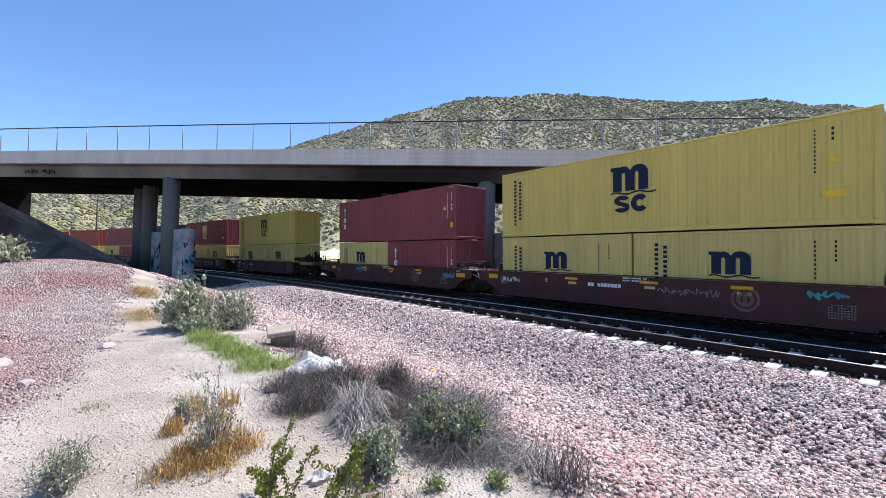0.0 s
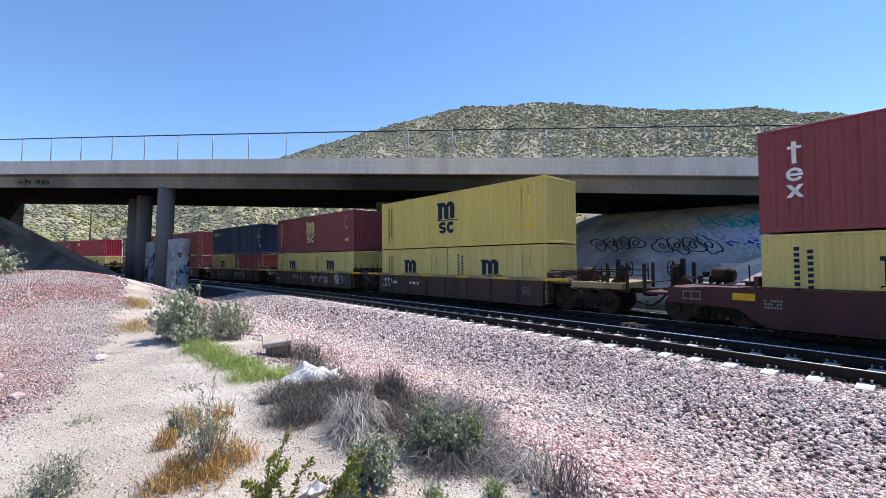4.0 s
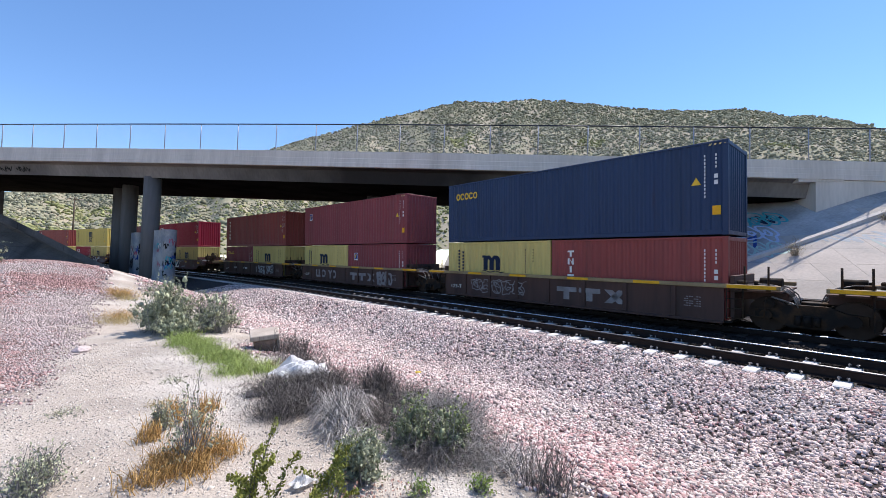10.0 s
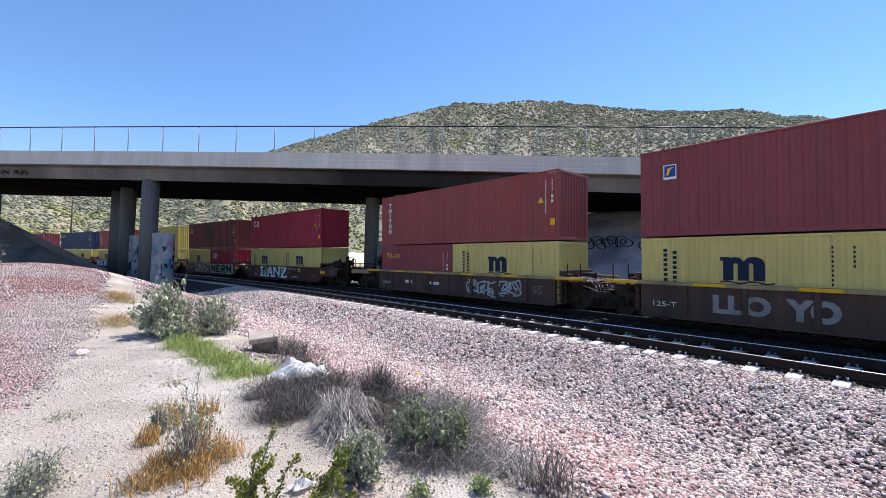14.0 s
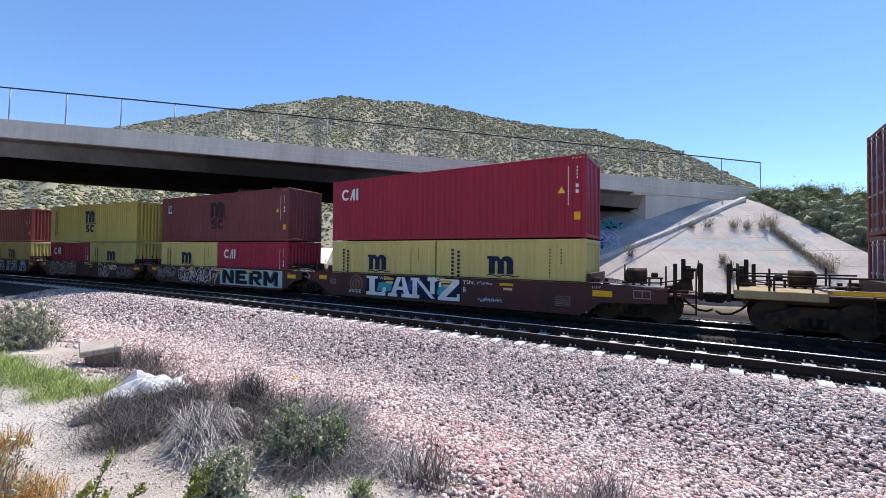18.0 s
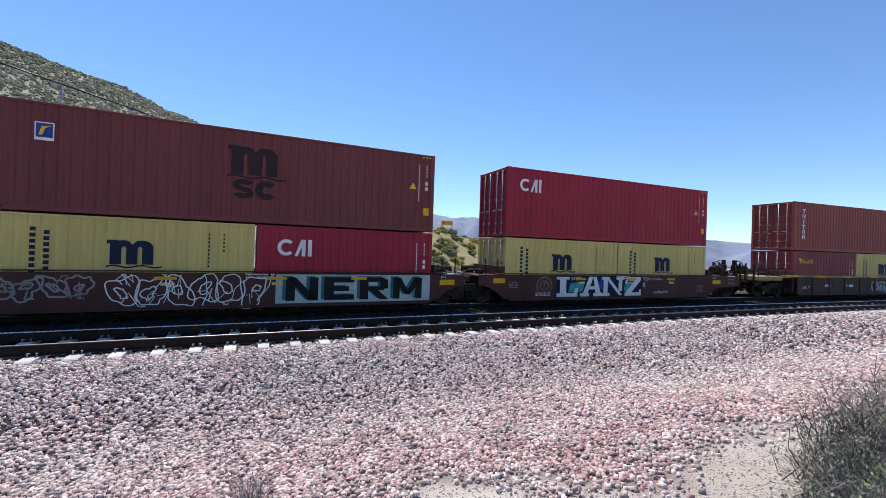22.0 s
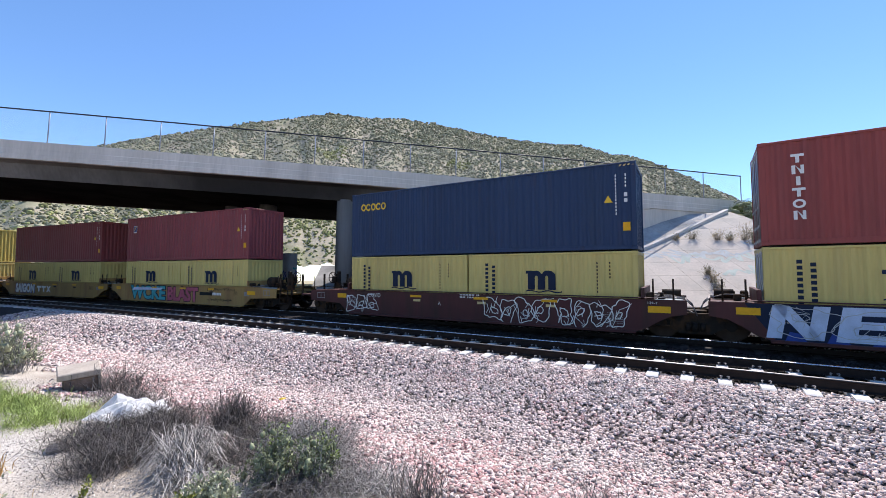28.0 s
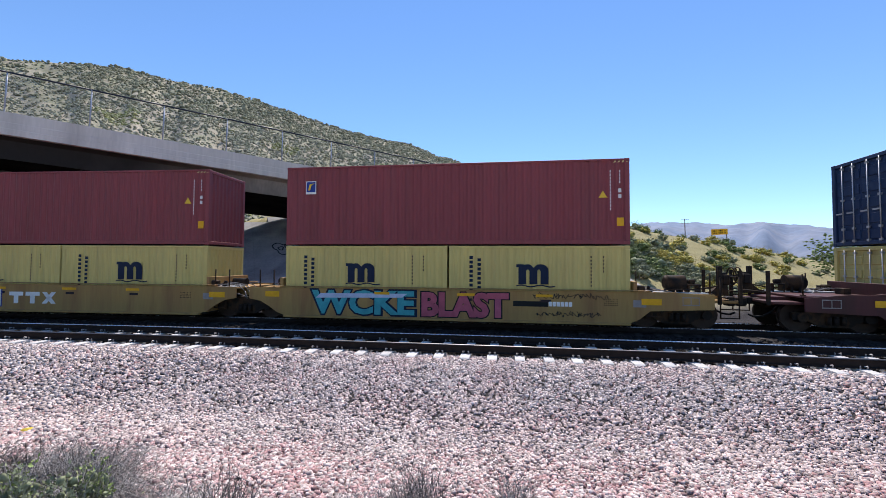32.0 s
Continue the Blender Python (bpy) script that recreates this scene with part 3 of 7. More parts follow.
def style_marks(t, L, H, style, ink):
    hl = L / 2
    if style == "arches":
        tall = L > 7
        cx = -0.08 if tall else -0.12
        kx, kz = (1.0, 0.94) if tall else (0.80, 0.72)
        P = arches_emblem(0, 0, tall)
        P = [[(cx + a * kx, (1.50 if tall else 1.27) + b * kz) for a, b in q] for q in P]
        mark("emblem", P, ink, t, label="painted emblem of arches over a wave")
        xa = -hl + 0.78
        mark("name_column", letters_bar(xa, H - 0.36, 13, 0.105, 0.055, 0.12) + letters_bar(xa + 0.28, H - 0.44, 11, 0.105, 0.055, 0.12), ink, t, label="two columns of small painted bars")
        if tall:
            P = letters_bar(hl - 1.25, H - 0.35, 11, 0.06, 0.05, 0.035) + letters_bar(hl - 0.9, H - 0.35, 3, 0.08, 0.05, 0.05)
            mark("code_mark", P, NAVY if ink == NAVY else WHITE, t)
            mark("warning_label", [[(hl - 1.05, 1.62), (hl - 0.78, 1.62), (hl - 0.915, 1.86)]], LOGO_YEL, t, label="yellow warning triangle")
            mark("height_label", [rect(hl - 1.12, hl - 0.68, 0.72, 0.92)], LOGO_YEL, t, label="yellow height label")
        else:
            mark("code_mark", letters_bar(hl - 1.25, H - 0.35, 9, 0.07, 0.05, 0.04) + letters_bar(hl - 0.85, H - 0.35, 5, 0.07, 0.05, 0.04), FADED, t)
    elif style == "roundel":                       # three white shapes: open ring, slope, bar
        x, z = -hl + 0.62, H - 0.98
        P = arc(x + 0.26, z + 0.28, 0.27, 0.27, 0.11, 45, 315, 10)
        P += [[(x + 0.52, z), (x + 0.62, z), (x + 0.84, z + 0.55), (x + 0.72, z + 0.55)], rect(x + 0.74, x + 0.86, z, z + 0.55), rect(x + 0.94, x + 1.06, z, z + 0.55)]
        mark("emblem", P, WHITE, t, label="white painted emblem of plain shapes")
        code_marks(t, L, H, WHITE, L > 7)
    elif style == "vertical":                      # a column of pale blocks
        x = -hl + 0.85
        P = []
        for k in range(6):
            z = H - 0.42 - k * 0.31
            if k in (0, 3):
                P += [rect(x - 0.14, x + 0.14, z - 0.07, z), rect(x - 0.04, x + 0.04, z - 0.24, z - 0.07)]
            elif k == 4:
                P += arc(x, z - 0.12, 0.14, 0.125, 0.06, 0, 360, 12)
            elif k == 2:
                P += [rect(x - 0.045, x + 0.045, z - 0.24, z)]
            else:
                P += [rect(x - 0.13, x - 0.05, z - 0.24, z), rect(x + 0.06, x + 0.13, z - 0.24, z), [(x - 0.05, z), (x + 0.06, z - 0.24), (x + 0.06, z - 0.13), (x - 0.05, z - 0.02)][::-1]]
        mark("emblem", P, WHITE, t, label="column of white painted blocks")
        code_marks(t, L, H, WHITE, L > 7)
    elif style == "three":                         # three tall white shapes one below another
        x = -hl + 0.80
        P = [rect(x - 0.05, x + 0.05, H - 1.02, H - 0.42), rect(x - 0.14, x + 0.16, H - 0.62, H - 0.54)]
        P += arc(x, H - 1.32, 0.19, 0.19, 0.08, 20, 330, 9) + [rect(x - 0.18, x + 0.18, H - 1.36, H - 1.29)]
        P += [[(x - 0.19, H - 1.95), (x - 0.08, H - 1.95), (x + 0.19, H - 1.6), (x + 0.08, H - 1.6)], [(x + 0.08, H - 1.95), (x + 0.19, H - 1.95), (x - 0.08, H - 1.6), (x - 0.19, H - 1.6)]]
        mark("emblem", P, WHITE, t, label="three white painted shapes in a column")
        code_marks(t, L, H, WHITE, L > 7)
    elif style == "wordbar":                       # a yellow row of rounded shapes
        x, z = -hl + 0.55, H - 0.82
        P = []
        for k in range(5):
            P += arc(x + 0.15 + k * 0.29, z + 0.17, 0.145, 0.17, 0.065, 30 if k in (1, 3) else 0, 330 if k in (1, 3) else 360, 9)
        mark("emblem", P, LOGO_YEL, t, label="yellow row of rounded painted shapes")
        code_marks(t, L, H, WHITE, L > 7)
    elif style == "flag":                          # small square badge
        x, z = -hl + 0.95, H - 0.78
        mark("badge_field", [rect(x - 0.2, x + 0.2, z - 0.24, z + 0.24)], WHITE, t)
        mark("badge", [rect(x - 0.17, x + 0.17, z - 0.16, z + 0.21)], DEEPBLUE, t, y=-1.2165, label="small blue badge with a white edge")
        mark("badge_stripe", [[(x - 0.12, z - 0.1), (x - 0.04, z - 0.1), (x + 0.02, z + 0.08), (x + 0.14, z + 0.16), (x - 0.06, z + 0.13)]], LOGO_YEL, t, y=-1.2195)
        code_marks(t, L, H, WHITE, L > 7)
        if ink:
            Q = [[(a * 1.05 - 0.1, 1.50 + b * 0.92) for a, b in q] for q in arches_emblem(0, 0, True)]
            mark("overpainted_emblem", Q, ink, t, label="faded dark emblem, painted over")
    elif style == "row":                           # a pale row of blocks, high up
        x, z = -hl + 0.5, H - 0.72
        P = [rect(x, x + 0.26, z + 0.2, z + 0.28), rect(x + 0.09, x + 0.17, z, z + 0.2)] + arc(x + 0.42, z + 0.11, 0.12, 0.12, 0.05, 0, 360, 9)
        for k in range(3):
            P += arc(x + 0.70 + k * 0.27, z + 0.11, 0.11, 0.12, 0.05, -180 if k == 0 else 20, 0 if k == 0 else 340, 8)
        mark("emblem", P, LOGO_YEL, t, label="yellow row of painted shapes")
        code_marks(t, L, H, WHITE, L > 7)
    elif style == "plain":
        code_marks(t, L, H, WHITE, L > 7)


# ---- well cars ----
def truck(parent, x):
    """A freight bogie: two cast side frames, a bolster, two wheelsets."""
    b = part("bogie", cached(("bolster",), bolster), STEEL_DARK, parent)
    b.location = (x, 0, 0)
    for sy in (-1, 1):
        f = part("side_frame", cached(("side_frame",), side_frame), STEEL_DARK, b)
        f.location = (0, sy * 1.0, 0)
    for dx in (-0.9, 0.9):
        w = part("wheelset", cached(("wheelset",), wheelset), WHEEL, b)
        w.location = (dx, 0, 0.47)
        WHEELSETS.append(w)


WHEELSETS = []


def bolster():
    bm = bmesh.new()
    box(bm, -0.2, 0.2, -1.05, 1.05, 0.42, 0.68, 0.03)
    tube(bm, (0, 0, 0.68), (0, 0, 0.82), 0.3, n=14)
    return bm


def side_frame():
    bm = bmesh.new()
    prof = [(-1.15, 0.40), (-1.15, 0.62), (-0.72, 0.66), (-0.42, 0.80), (0.42, 0.80), (0.72, 0.66), (1.15, 0.62), (1.15, 0.40), (0.75, 0.38), (0.40, 0.18), (-0.40, 0.18), (-0.75, 0.38)]
    a = [bm.verts.new((x, -0.07, z)) for x, z in prof]
    c = [bm.verts.new((x, 0.07, z)) for x, z in prof]
    n = len(prof)
    bm.faces.new(a)
    bm.faces.new(c[::-1])
    for k in range(n):
        bm.faces.new((a[k], c[k], c[(k + 1) % n], a[(k + 1) % n]))
    for x in (-0.2, 0.0, 0.2):
        tube(bm, (x, -0.12, 0.26), (x, -0.12, 0.52), 0.075, n=8)
    for x in (-0.9, 0.9):
        tube(bm, (x, -0.16, 0.47), (x, 0.05, 0.47), 0.15, n=12)
    return bm


def wheelset():
    bm = bmesh.new()
    tube(bm, (0, -1.0, 0), (0, 1.0, 0), 0.08, n=10)
    for s in (-1, 1):
        tube(bm, (0, s * 0.69, 0), (0, s * 0.83, 0), 0.47, n=28)
        tube(bm, (0, s * 0.66, 0), (0, s * 0.70, 0), 0.50, n=28)
        tube(bm, (0, s * 0.83, 0), (0, s * 0.86, 0), 0.16, 0.13, n=12)
    return bm


def plate_end(kind, is_end):
    """Outline of one end of a car's side, from its lower edge outwards and up."""
    if kind == "rib":
        return [(6.02, 0.20), (6.02, 1.24)]
    if is_end:
        return [(6.0, 0.20), (6.3, 0.33), (6.62, 0.60), (8.55, 0.68), (8.55, 1.10), (7.4, 1.22)]
    return [(6.0, 0.20), (6.3, 0.30), (6.62, 0.52), (6.95, 0.70), (7.4, 0.78), (7.4, 1.20)]


def side_plate(kind, front, rear):
    """One side of the well, outer face at y = 0 towards -y; on the smooth cars its ends reach out over the bogies."""
    bm = bmesh.new()
    out = plate_end(kind, front) + [(-x, z) for x, z in plate_end(kind, rear)[::-1]]
    a = [bm.verts.new((x, 0, z)) for x, z in out]
    c = [bm.verts.new((x, 0.05, z)) for x, z in out]
    n = len(out)
    bm.faces.new(a)
    bm.faces.new(c[::-1])
    for k in range(n):
        bm.faces.new((a[k], c[k], c[(k + 1) % n], a[(k + 1) % n]))
    return bm


def post_rib():
    return boxed(-0.075, 0.075, -0.055, 0.0, 0.22, 1.185, bevel=0.012)


def end_deck(reach):
    """The platform over a bogie, from the well's end out to the coupling."""
    bm = bmesh.new()
    box(bm, 6.15, 6.26, -1.32, 1.32, 0.25, 1.55, 0.01)
    box(bm, 6.26, reach - 0.35, -0.55, 0.55, 0.82, 1.08, 0.02)
    box(bm, 6.26, 7.35 if reach < 9 else 8.6, -1.34, 1.34, 1.10, 1.16, 0.01)
    return bm


def running_board(reach):
    return boxed(6.4, max(reach - 1.0, 7.3), -1.28, -0.62, 1.165, 1.20, bevel=0.008)


def brake_stand():
    """The hand brake's gusset plate and column, with its wheel facing along the train."""
    bm = bmesh.new()
    prof = [(8.25, 1.16), (8.7, 1.24), (8.98, 1.50), (9.0, 1.86), (9.16, 1.86), (9.22, 1.10), (8.25, 1.10)]
    for y0, y1 in ((-0.92, -0.80),):
        a = [bm.verts.new((x, y0, z)) for x, z in prof]
        c = [bm.verts.new((x, y1, z)) for x, z in prof]
        bm.faces.new(a)
        bm.faces.new(c[::-1])
        for k in range(len(prof)):
            bm.faces.new((a[k], c[k], c[(k + 1) % len(prof)], a[(k + 1) % len(prof)]))
    box(bm, 8.9, 9.02, -0.98, -0.78, 1.1, 2.08, 0.015)
    box(bm, 9.02, 9.24, -1.0, -0.62, 1.45, 1.80, 0.03)
    n = 18
    rim = [(9.36, -0.82 + 0.29 * math.cos(k * 2 * math.pi / n), 1.74 + 0.29 * math.sin(k * 2 * math.pi / n)) for k in range(n + 1)]
    for p, q in zip(rim, rim[1:]):
        tube(bm, p, q, 0.022, n=5, caps=False)
    for k in range(0, n, 3):
        tube(bm, (9.32, -0.82, 1.74), rim[k], 0.016, n=5)
    tube(bm, (9.2, -0.82, 1.74), (9.38, -0.82, 1.74), 0.05, n=8)
    return bm


def end_gear(reach):
    """Valves, reservoirs, levers and pipes on and below the platform, piece by piece."""
    out = []

    def piece(name, fn):
        bm = bmesh.new()
        fn(bm)
        out.append((name, bm))

    if reach > 9:
        piece("air_reservoir", lambda bm: (tube(bm, (7.35, -0.75, 1.50), (7.92, -0.75, 1.50), 0.26, n=16), tube(bm, (7.28, -0.75, 1.50), (7.35, -0.75, 1.50), 0.17, 0.26, n=16)))
        piece("reservoir_bracket", lambda bm: (box(bm, 7.5, 7.56, -0.95, -0.55, 1.16, 1.34), box(bm, 7.75, 7.81, -0.95, -0.55, 1.16, 1.34)))
        piece("valve_bracket", lambda bm: (box(bm, 7.95, 8.4, -0.95, -0.6, 1.42, 1.47, 0.01), box(bm, 7.98, 8.02, -0.95, -0.6, 1.16, 1.42), box(bm, 8.32, 8.36, -0.95, -0.6, 1.16, 1.42), box(bm, 8.05, 8.25, -0.85, -0.65, 1.47, 1.62, 0.03)))
        piece("brake_rod", lambda bm: pipe(bm, [(7.2, -1.0, 1.28), (8.3, -0.95, 1.30), (8.9, -0.9, 1.42)], 0.025))
    else:
        piece("air_reservoir", lambda bm: tube(bm, (6.72, -0.45, 1.34), (7.25, -0.45, 1.34), 0.15, n=12))
    piece("brake_cylinder", lambda bm: tube(bm, (7.0, -1.0, 0.78), (7.0, -0.4, 0.78), 0.14, n=10))
    piece("valve_box", lambda bm: box(bm, 6.30, 6.52, -1.28, -1.0, 1.16, 1.42, 0.03))
    piece("control_valve", lambda bm: box(bm, 6.55, 6.75, -0.2, 0.25, 1.16, 1.36, 0.02))
    piece("control_valve", lambda bm: (box(bm, 6.62, 6.82, -1.12, -0.9, 1.18, 1.30, 0.03), tube(bm, (6.72, -1.0, 1.30), (6.72, -1.0, 1.40), 0.06, n=8)))
    for k, y in enumerate((-1.22, -0.95, -0.7, -0.25)):
        piece("brake_pipe", lambda bm: pipe(bm, [(6.4, y, 1.24 + 0.03 * k), (6.95, y, 1.27 + 0.02 * k), (7.35, y + 0.08, 1.22), (7.55, y + 0.12, 1.02), (7.66, y + 0.12, 0.72)], 0.02))
    piece("brake_pipe", lambda bm: pipe(bm, [(7.1, -1.2, 1.0), (7.45, -1.1, 0.86), (7.7, -1.0, 0.74)], 0.028))
    piece("step", lambda bm: pipe(bm, [(6.45, -1.36, 0.95), (6.5, -1.36, 0.42), (6.95, -1.36, 0.42), (7.0, -1.36, 0.95)], 0.02))
    piece("brake_rod", lambda bm: pipe(bm, [(6.9, -0.4, 0.62), (7.6, -0.35, 0.58), (reach - 0.4, -0.3, 0.72)], 0.03))
    return out


GEAR = {}


def gear_meshes(reach):
    if reach not in GEAR:
        GEAR[reach] = []
        for name, bm in end_gear(reach):
            me = bpy.data.meshes.new(name)
            bm.to_mesh(me)
            bm.free()
            me.materials.append(PIPE if name == "brake_pipe" else STEEL_DARK)
            GEAR[reach].append((name, me))
    return GEAR[reach]


def end_post():
    bm = bmesh.new()
    box(bm, -0.055, 0.055, -0.03, 0.03, 0.84, 1.93, 0.008)
    return bm


def stanchion():
    bm = bmesh.new()
    tube(bm, (0, 0, 1.14), (0, 0, 1.84), 0.026, n=6)
    box(bm, -0.06, 0.06, -0.05, 0.05, 1.12, 1.20)
    return bm


def coupler():
    bm = bmesh.new()
    box(bm, -0.9, 0.0, -0.1, 0.1, 0.78, 1.0, 0.02)
    box(bm, -0.14, 0.14, -0.2, 0.2, 0.70, 1.02, 0.05)
    return bm


def hose():
    bm = bmesh.new()
    pts = [(-0.7, 0.25, 0.9), (-0.45, 0.3, 0.62), (-0.2, 0.28, 0.45), (0.05, 0.25, 0.42), (0.2, 0.2, 0.5)]
    pipe(bm, pts, 0.035)
    return bm


def well_car(kind, label, front_end=False, rear_end=False):
    c = empty("well_car", label, "well car", "cars of the freight train")
    body = {"brown": CAR_BROWN, "rib": CAR_DARK, "tan": CAR_TAN}[kind]
    for sy in (-1, 1):
        ends = (front_end, rear_end) if sy < 0 else (rear_end, front_end)
        p = part("side_plate", cached(("side_plate", kind, *ends), lambda: side_plate(kind, *ends)), body, c)
        p.matrix_basis = pose(0, -1.43, 0) if sy < 0 else pose(0, 1.43, 0, 0, 0, 180)
        ch = part("top_chord", cached(("top_chord", kind), lambda: boxed(-7.32 if kind == "rib" else -6.62, 7.32 if kind == "rib" else 6.62, -0.06, 0.14, 1.19 if kind == "rib" else 1.235, 1.31 if kind == "rib" else 1.262, bevel=0.012)), TAN_TOP if kind == "rib" else body, c)
        ch.location = (0, sy * 1.43 - (0.04 if sy > 0 else 0.02), 0)
        lo = part("bottom_sill", cached(("bottom_sill", kind), lambda: boxed(-6.0, 6.0, -0.07, 0.16, 0.13, 0.21, bevel=0.012)), body, c)
        lo.location = (0, sy * 1.43 - (0.04 if sy > 0 else 0.02), 0)
        if kind == "rib":
            for k in range(9):
                if sy < 0 and abs(k - 4) < 4:
                    r = part("rib", cached(("rib", kind), post_rib), body, c)
                    r.location = (-6.2 + k * 1.55, -1.43, 0)
        if sy < 0:
            if kind == "rib":
                for x in (-7.25, -4.4, -1.9, 0.9, 3.4, 6.1):
                    m_ = mark("reflector", [rect(x, x + (1.15 if abs(x) > 6 else 0.85), 1.205, 1.298)], REFLECT, c, y=-1.515, label="yellow reflective strip")
            else:
                for x, w, z in ((-6.75, 0.55, 0.86), (-2.6, 0.55, 1.0), (0.35, 0.6, 1.0), (3.0, 0.55, 1.0), (6.35, 0.62, 0.80)):
                    mark("reflector", [rect(x, x + w, z, z + (0.09 if abs(x) < 5.5 else 0.2))], REFLECT, c, y=-1.446, label="yellow reflective patch")
                    if abs(x) < 5:
                        mark("faded_patch", [rect(x + 0.15, x + 0.5, z - 0.17, z - 0.08)], CREAM if kind == "brown" else FADED, c, y=-1.436)
    part("well_floor", cached(("well_floor",), lambda: boxed(-6.2, 6.2, -1.36, 1.36, 0.16, 0.22)), STEEL_DARK, c)
    for sx, is_end in ((1, front_end), (-1, rear_end)):
        reach = 9.45 if is_end else 7.75
        for nm, me in gear_meshes(reach):
            o = part(nm, me, None, c)
            o.matrix_basis = pose(0, 0, 0) if sx > 0 else pose(0, 0, 0, 0, 0, 180)
        for nm, fn in (("end_platform", end_deck), ("running_board", running_board)):
            o = part(nm, cached((nm, reach, kind), lambda: fn(reach)), GREYP if nm == "running_board" else body, c)
            o.matrix_basis = pose(0, 0, 0) if sx > 0 else pose(0, 0, 0, 0, 0, 180)
        for x, y in ((6.5, -1.3), (7.05, -1.3)) if not is_end else ((7.0, 1.2), (8.5, -1.25)):
            o = part("stanchion", cached(("stanchion",), stanchion), STEEL_DARK, c)
            o.location = (sx * x, y, 0)
        if kind == "rib":
            o = part("ladder", cached(("ladder",), rung_ladder), STEEL_DARK, c)
            o.matrix_basis = pose(sx * 6.28, -1.42, 0)
        else:
            mark("notice_grid", [rect(sx * 7.85 - 0.26, sx * 7.85 + 0.26, 0.80, 0.83), rect(sx * 7.85 - 0.26, sx * 7.85 + 0.26, 1.04, 1.07)] + [rect(sx * 7.85 + q * 0.12 - 0.012, sx * 7.85 + q * 0.12 + 0.012, 0.83, 1.04) for q in (-2, 0, 2)], FADE_W, c, y=-1.437, label="white framed notice") if is_end else None
        if is_end:
            st = part("end_sill", cached(("end_sill", kind), lambda: boxed(7.3, 9.3, -1.40, 1.40, 0.98, 1.22, bevel=0.02) if kind == "rib" else boxed(8.5, 9.35, -1.30, 1.30, 0.88, 0.97, bevel=0.02)), TAN_TOP if kind == "rib" else body, c)
            st.matrix_basis = pose(0, 0, 0) if sx > 0 else pose(0, 0, 0, 0, 0, 180)
            hr = part("hand_rail", cached(("hand_rail", kind), lambda: hand_rail(kind)), STEEL_DARK, c)
            hr.matrix_basis = pose(0, 0, 0) if sx > 0 else pose(0, 0, 0, 0, 0, 180)
            bs = part("brake_stand", cached(("brake_stand",), brake_stand), STEEL_DARK, c)
            bs.matrix_basis = pose(0, 0, 0) if sx > 0 else pose(0, 0, 0, 0, 0, 180)
            for px, py in ((9.42, -1.2), (9.42, 1.2), (8.75, -1.32)):
                o = part("end_post", cached(("end_post",), end_post), STEEL_DARK, c)
                o.location = (sx * px, sx * py, 0)
            o = part("coupler", cached(("coupler",), coupler), STEEL_DARK, c)
            o.matrix_basis = pose(9.68, 0, 0) if sx > 0 else pose(-9.68, 0, 0, 0, 0, 180)
            o = part("brake_hose", cached(("hose",), hose), RUBBER, c)
            o.matrix_basis = pose(9.55, -0.45, 0) if sx > 0 else pose(-9.55, -0.45, 0, 0, 0, 180)
            truck(c, sx * 7.55)
        elif sx < 0:
            truck(c, -7.75)
    return c


def rung_ladder():
    """Two stiles and four rungs beside the bogie."""
    bm = bmesh.new()
    for x in (-0.2, 0.2):
        tube(bm, (x, 0, 0.28), (x, 0, 1.19), 0.018, n=5)
    for z in (0.32, 0.6, 0.88, 1.1):
        tube(bm, (-0.2, 0, z), (0.2, 0, z), 0.016, n=5)
    return bm


def hand_rail(kind):
    bm = bmesh.new()
    if kind == "rib":
        for y in (-1.3, 1.3):
            pipe(bm, [(6.3, y, 1.62), (9.2, y, 1.62)], 0.028)
            pipe(bm, [(7.6, y, 1.40), (9.2, y, 1.40)], 0.018)
            for x in (6.9, 7.6, 8.4, 9.2):
                tube(bm, (x, y, 1.2), (x, y, 1.62 if x < 9 else 1.95), 0.026, n=6)
        return bm
    for x in (8.75, 9.3):
        tube(bm, (x, -1.36, 0.40), (x, -1.36, 1.72), 0.024, n=6)
    for z in (0.42, 0.70, 1.0):
        pipe(bm, [(8.75, -1.36, z), (9.3, -1.36, z)], 0.02)
    pipe(bm, [(9.3, -1.36, 1.72), (9.3, -0.9, 1.72)], 0.02)
    pipe(bm, [(9.42, -1.2, 1.25), (9.42, 1.2, 1.25)], 0.022)
    return bm


# ---- the train: unit by unit from its front ----
SPEED, GAIN = 6.361, 0.0007
S20, S40 = 6.058, 12.192
TRAIN = []                              # (thing, place along the line at 16 s, x on its car, height above the rails)


def m_box(color, L, H, style, ink, colour_word):
    size = "forty-foot" if L > 7 else "twenty-foot"
    words = {"arches": "with arch emblem", "roundel": "with white emblem", "vertical": "with white block column", "three": "with three white shapes", "wordbar": "with yellow shapes", "flag": "with small blue badge", "row": "with pale shapes", "plain": "with small code marks"}[style]
    place = "stacked on top" if L > 7 else "in a well car"
    return container(color, f"{colour_word} {size} container {words} {place}", L, H, style, ink)


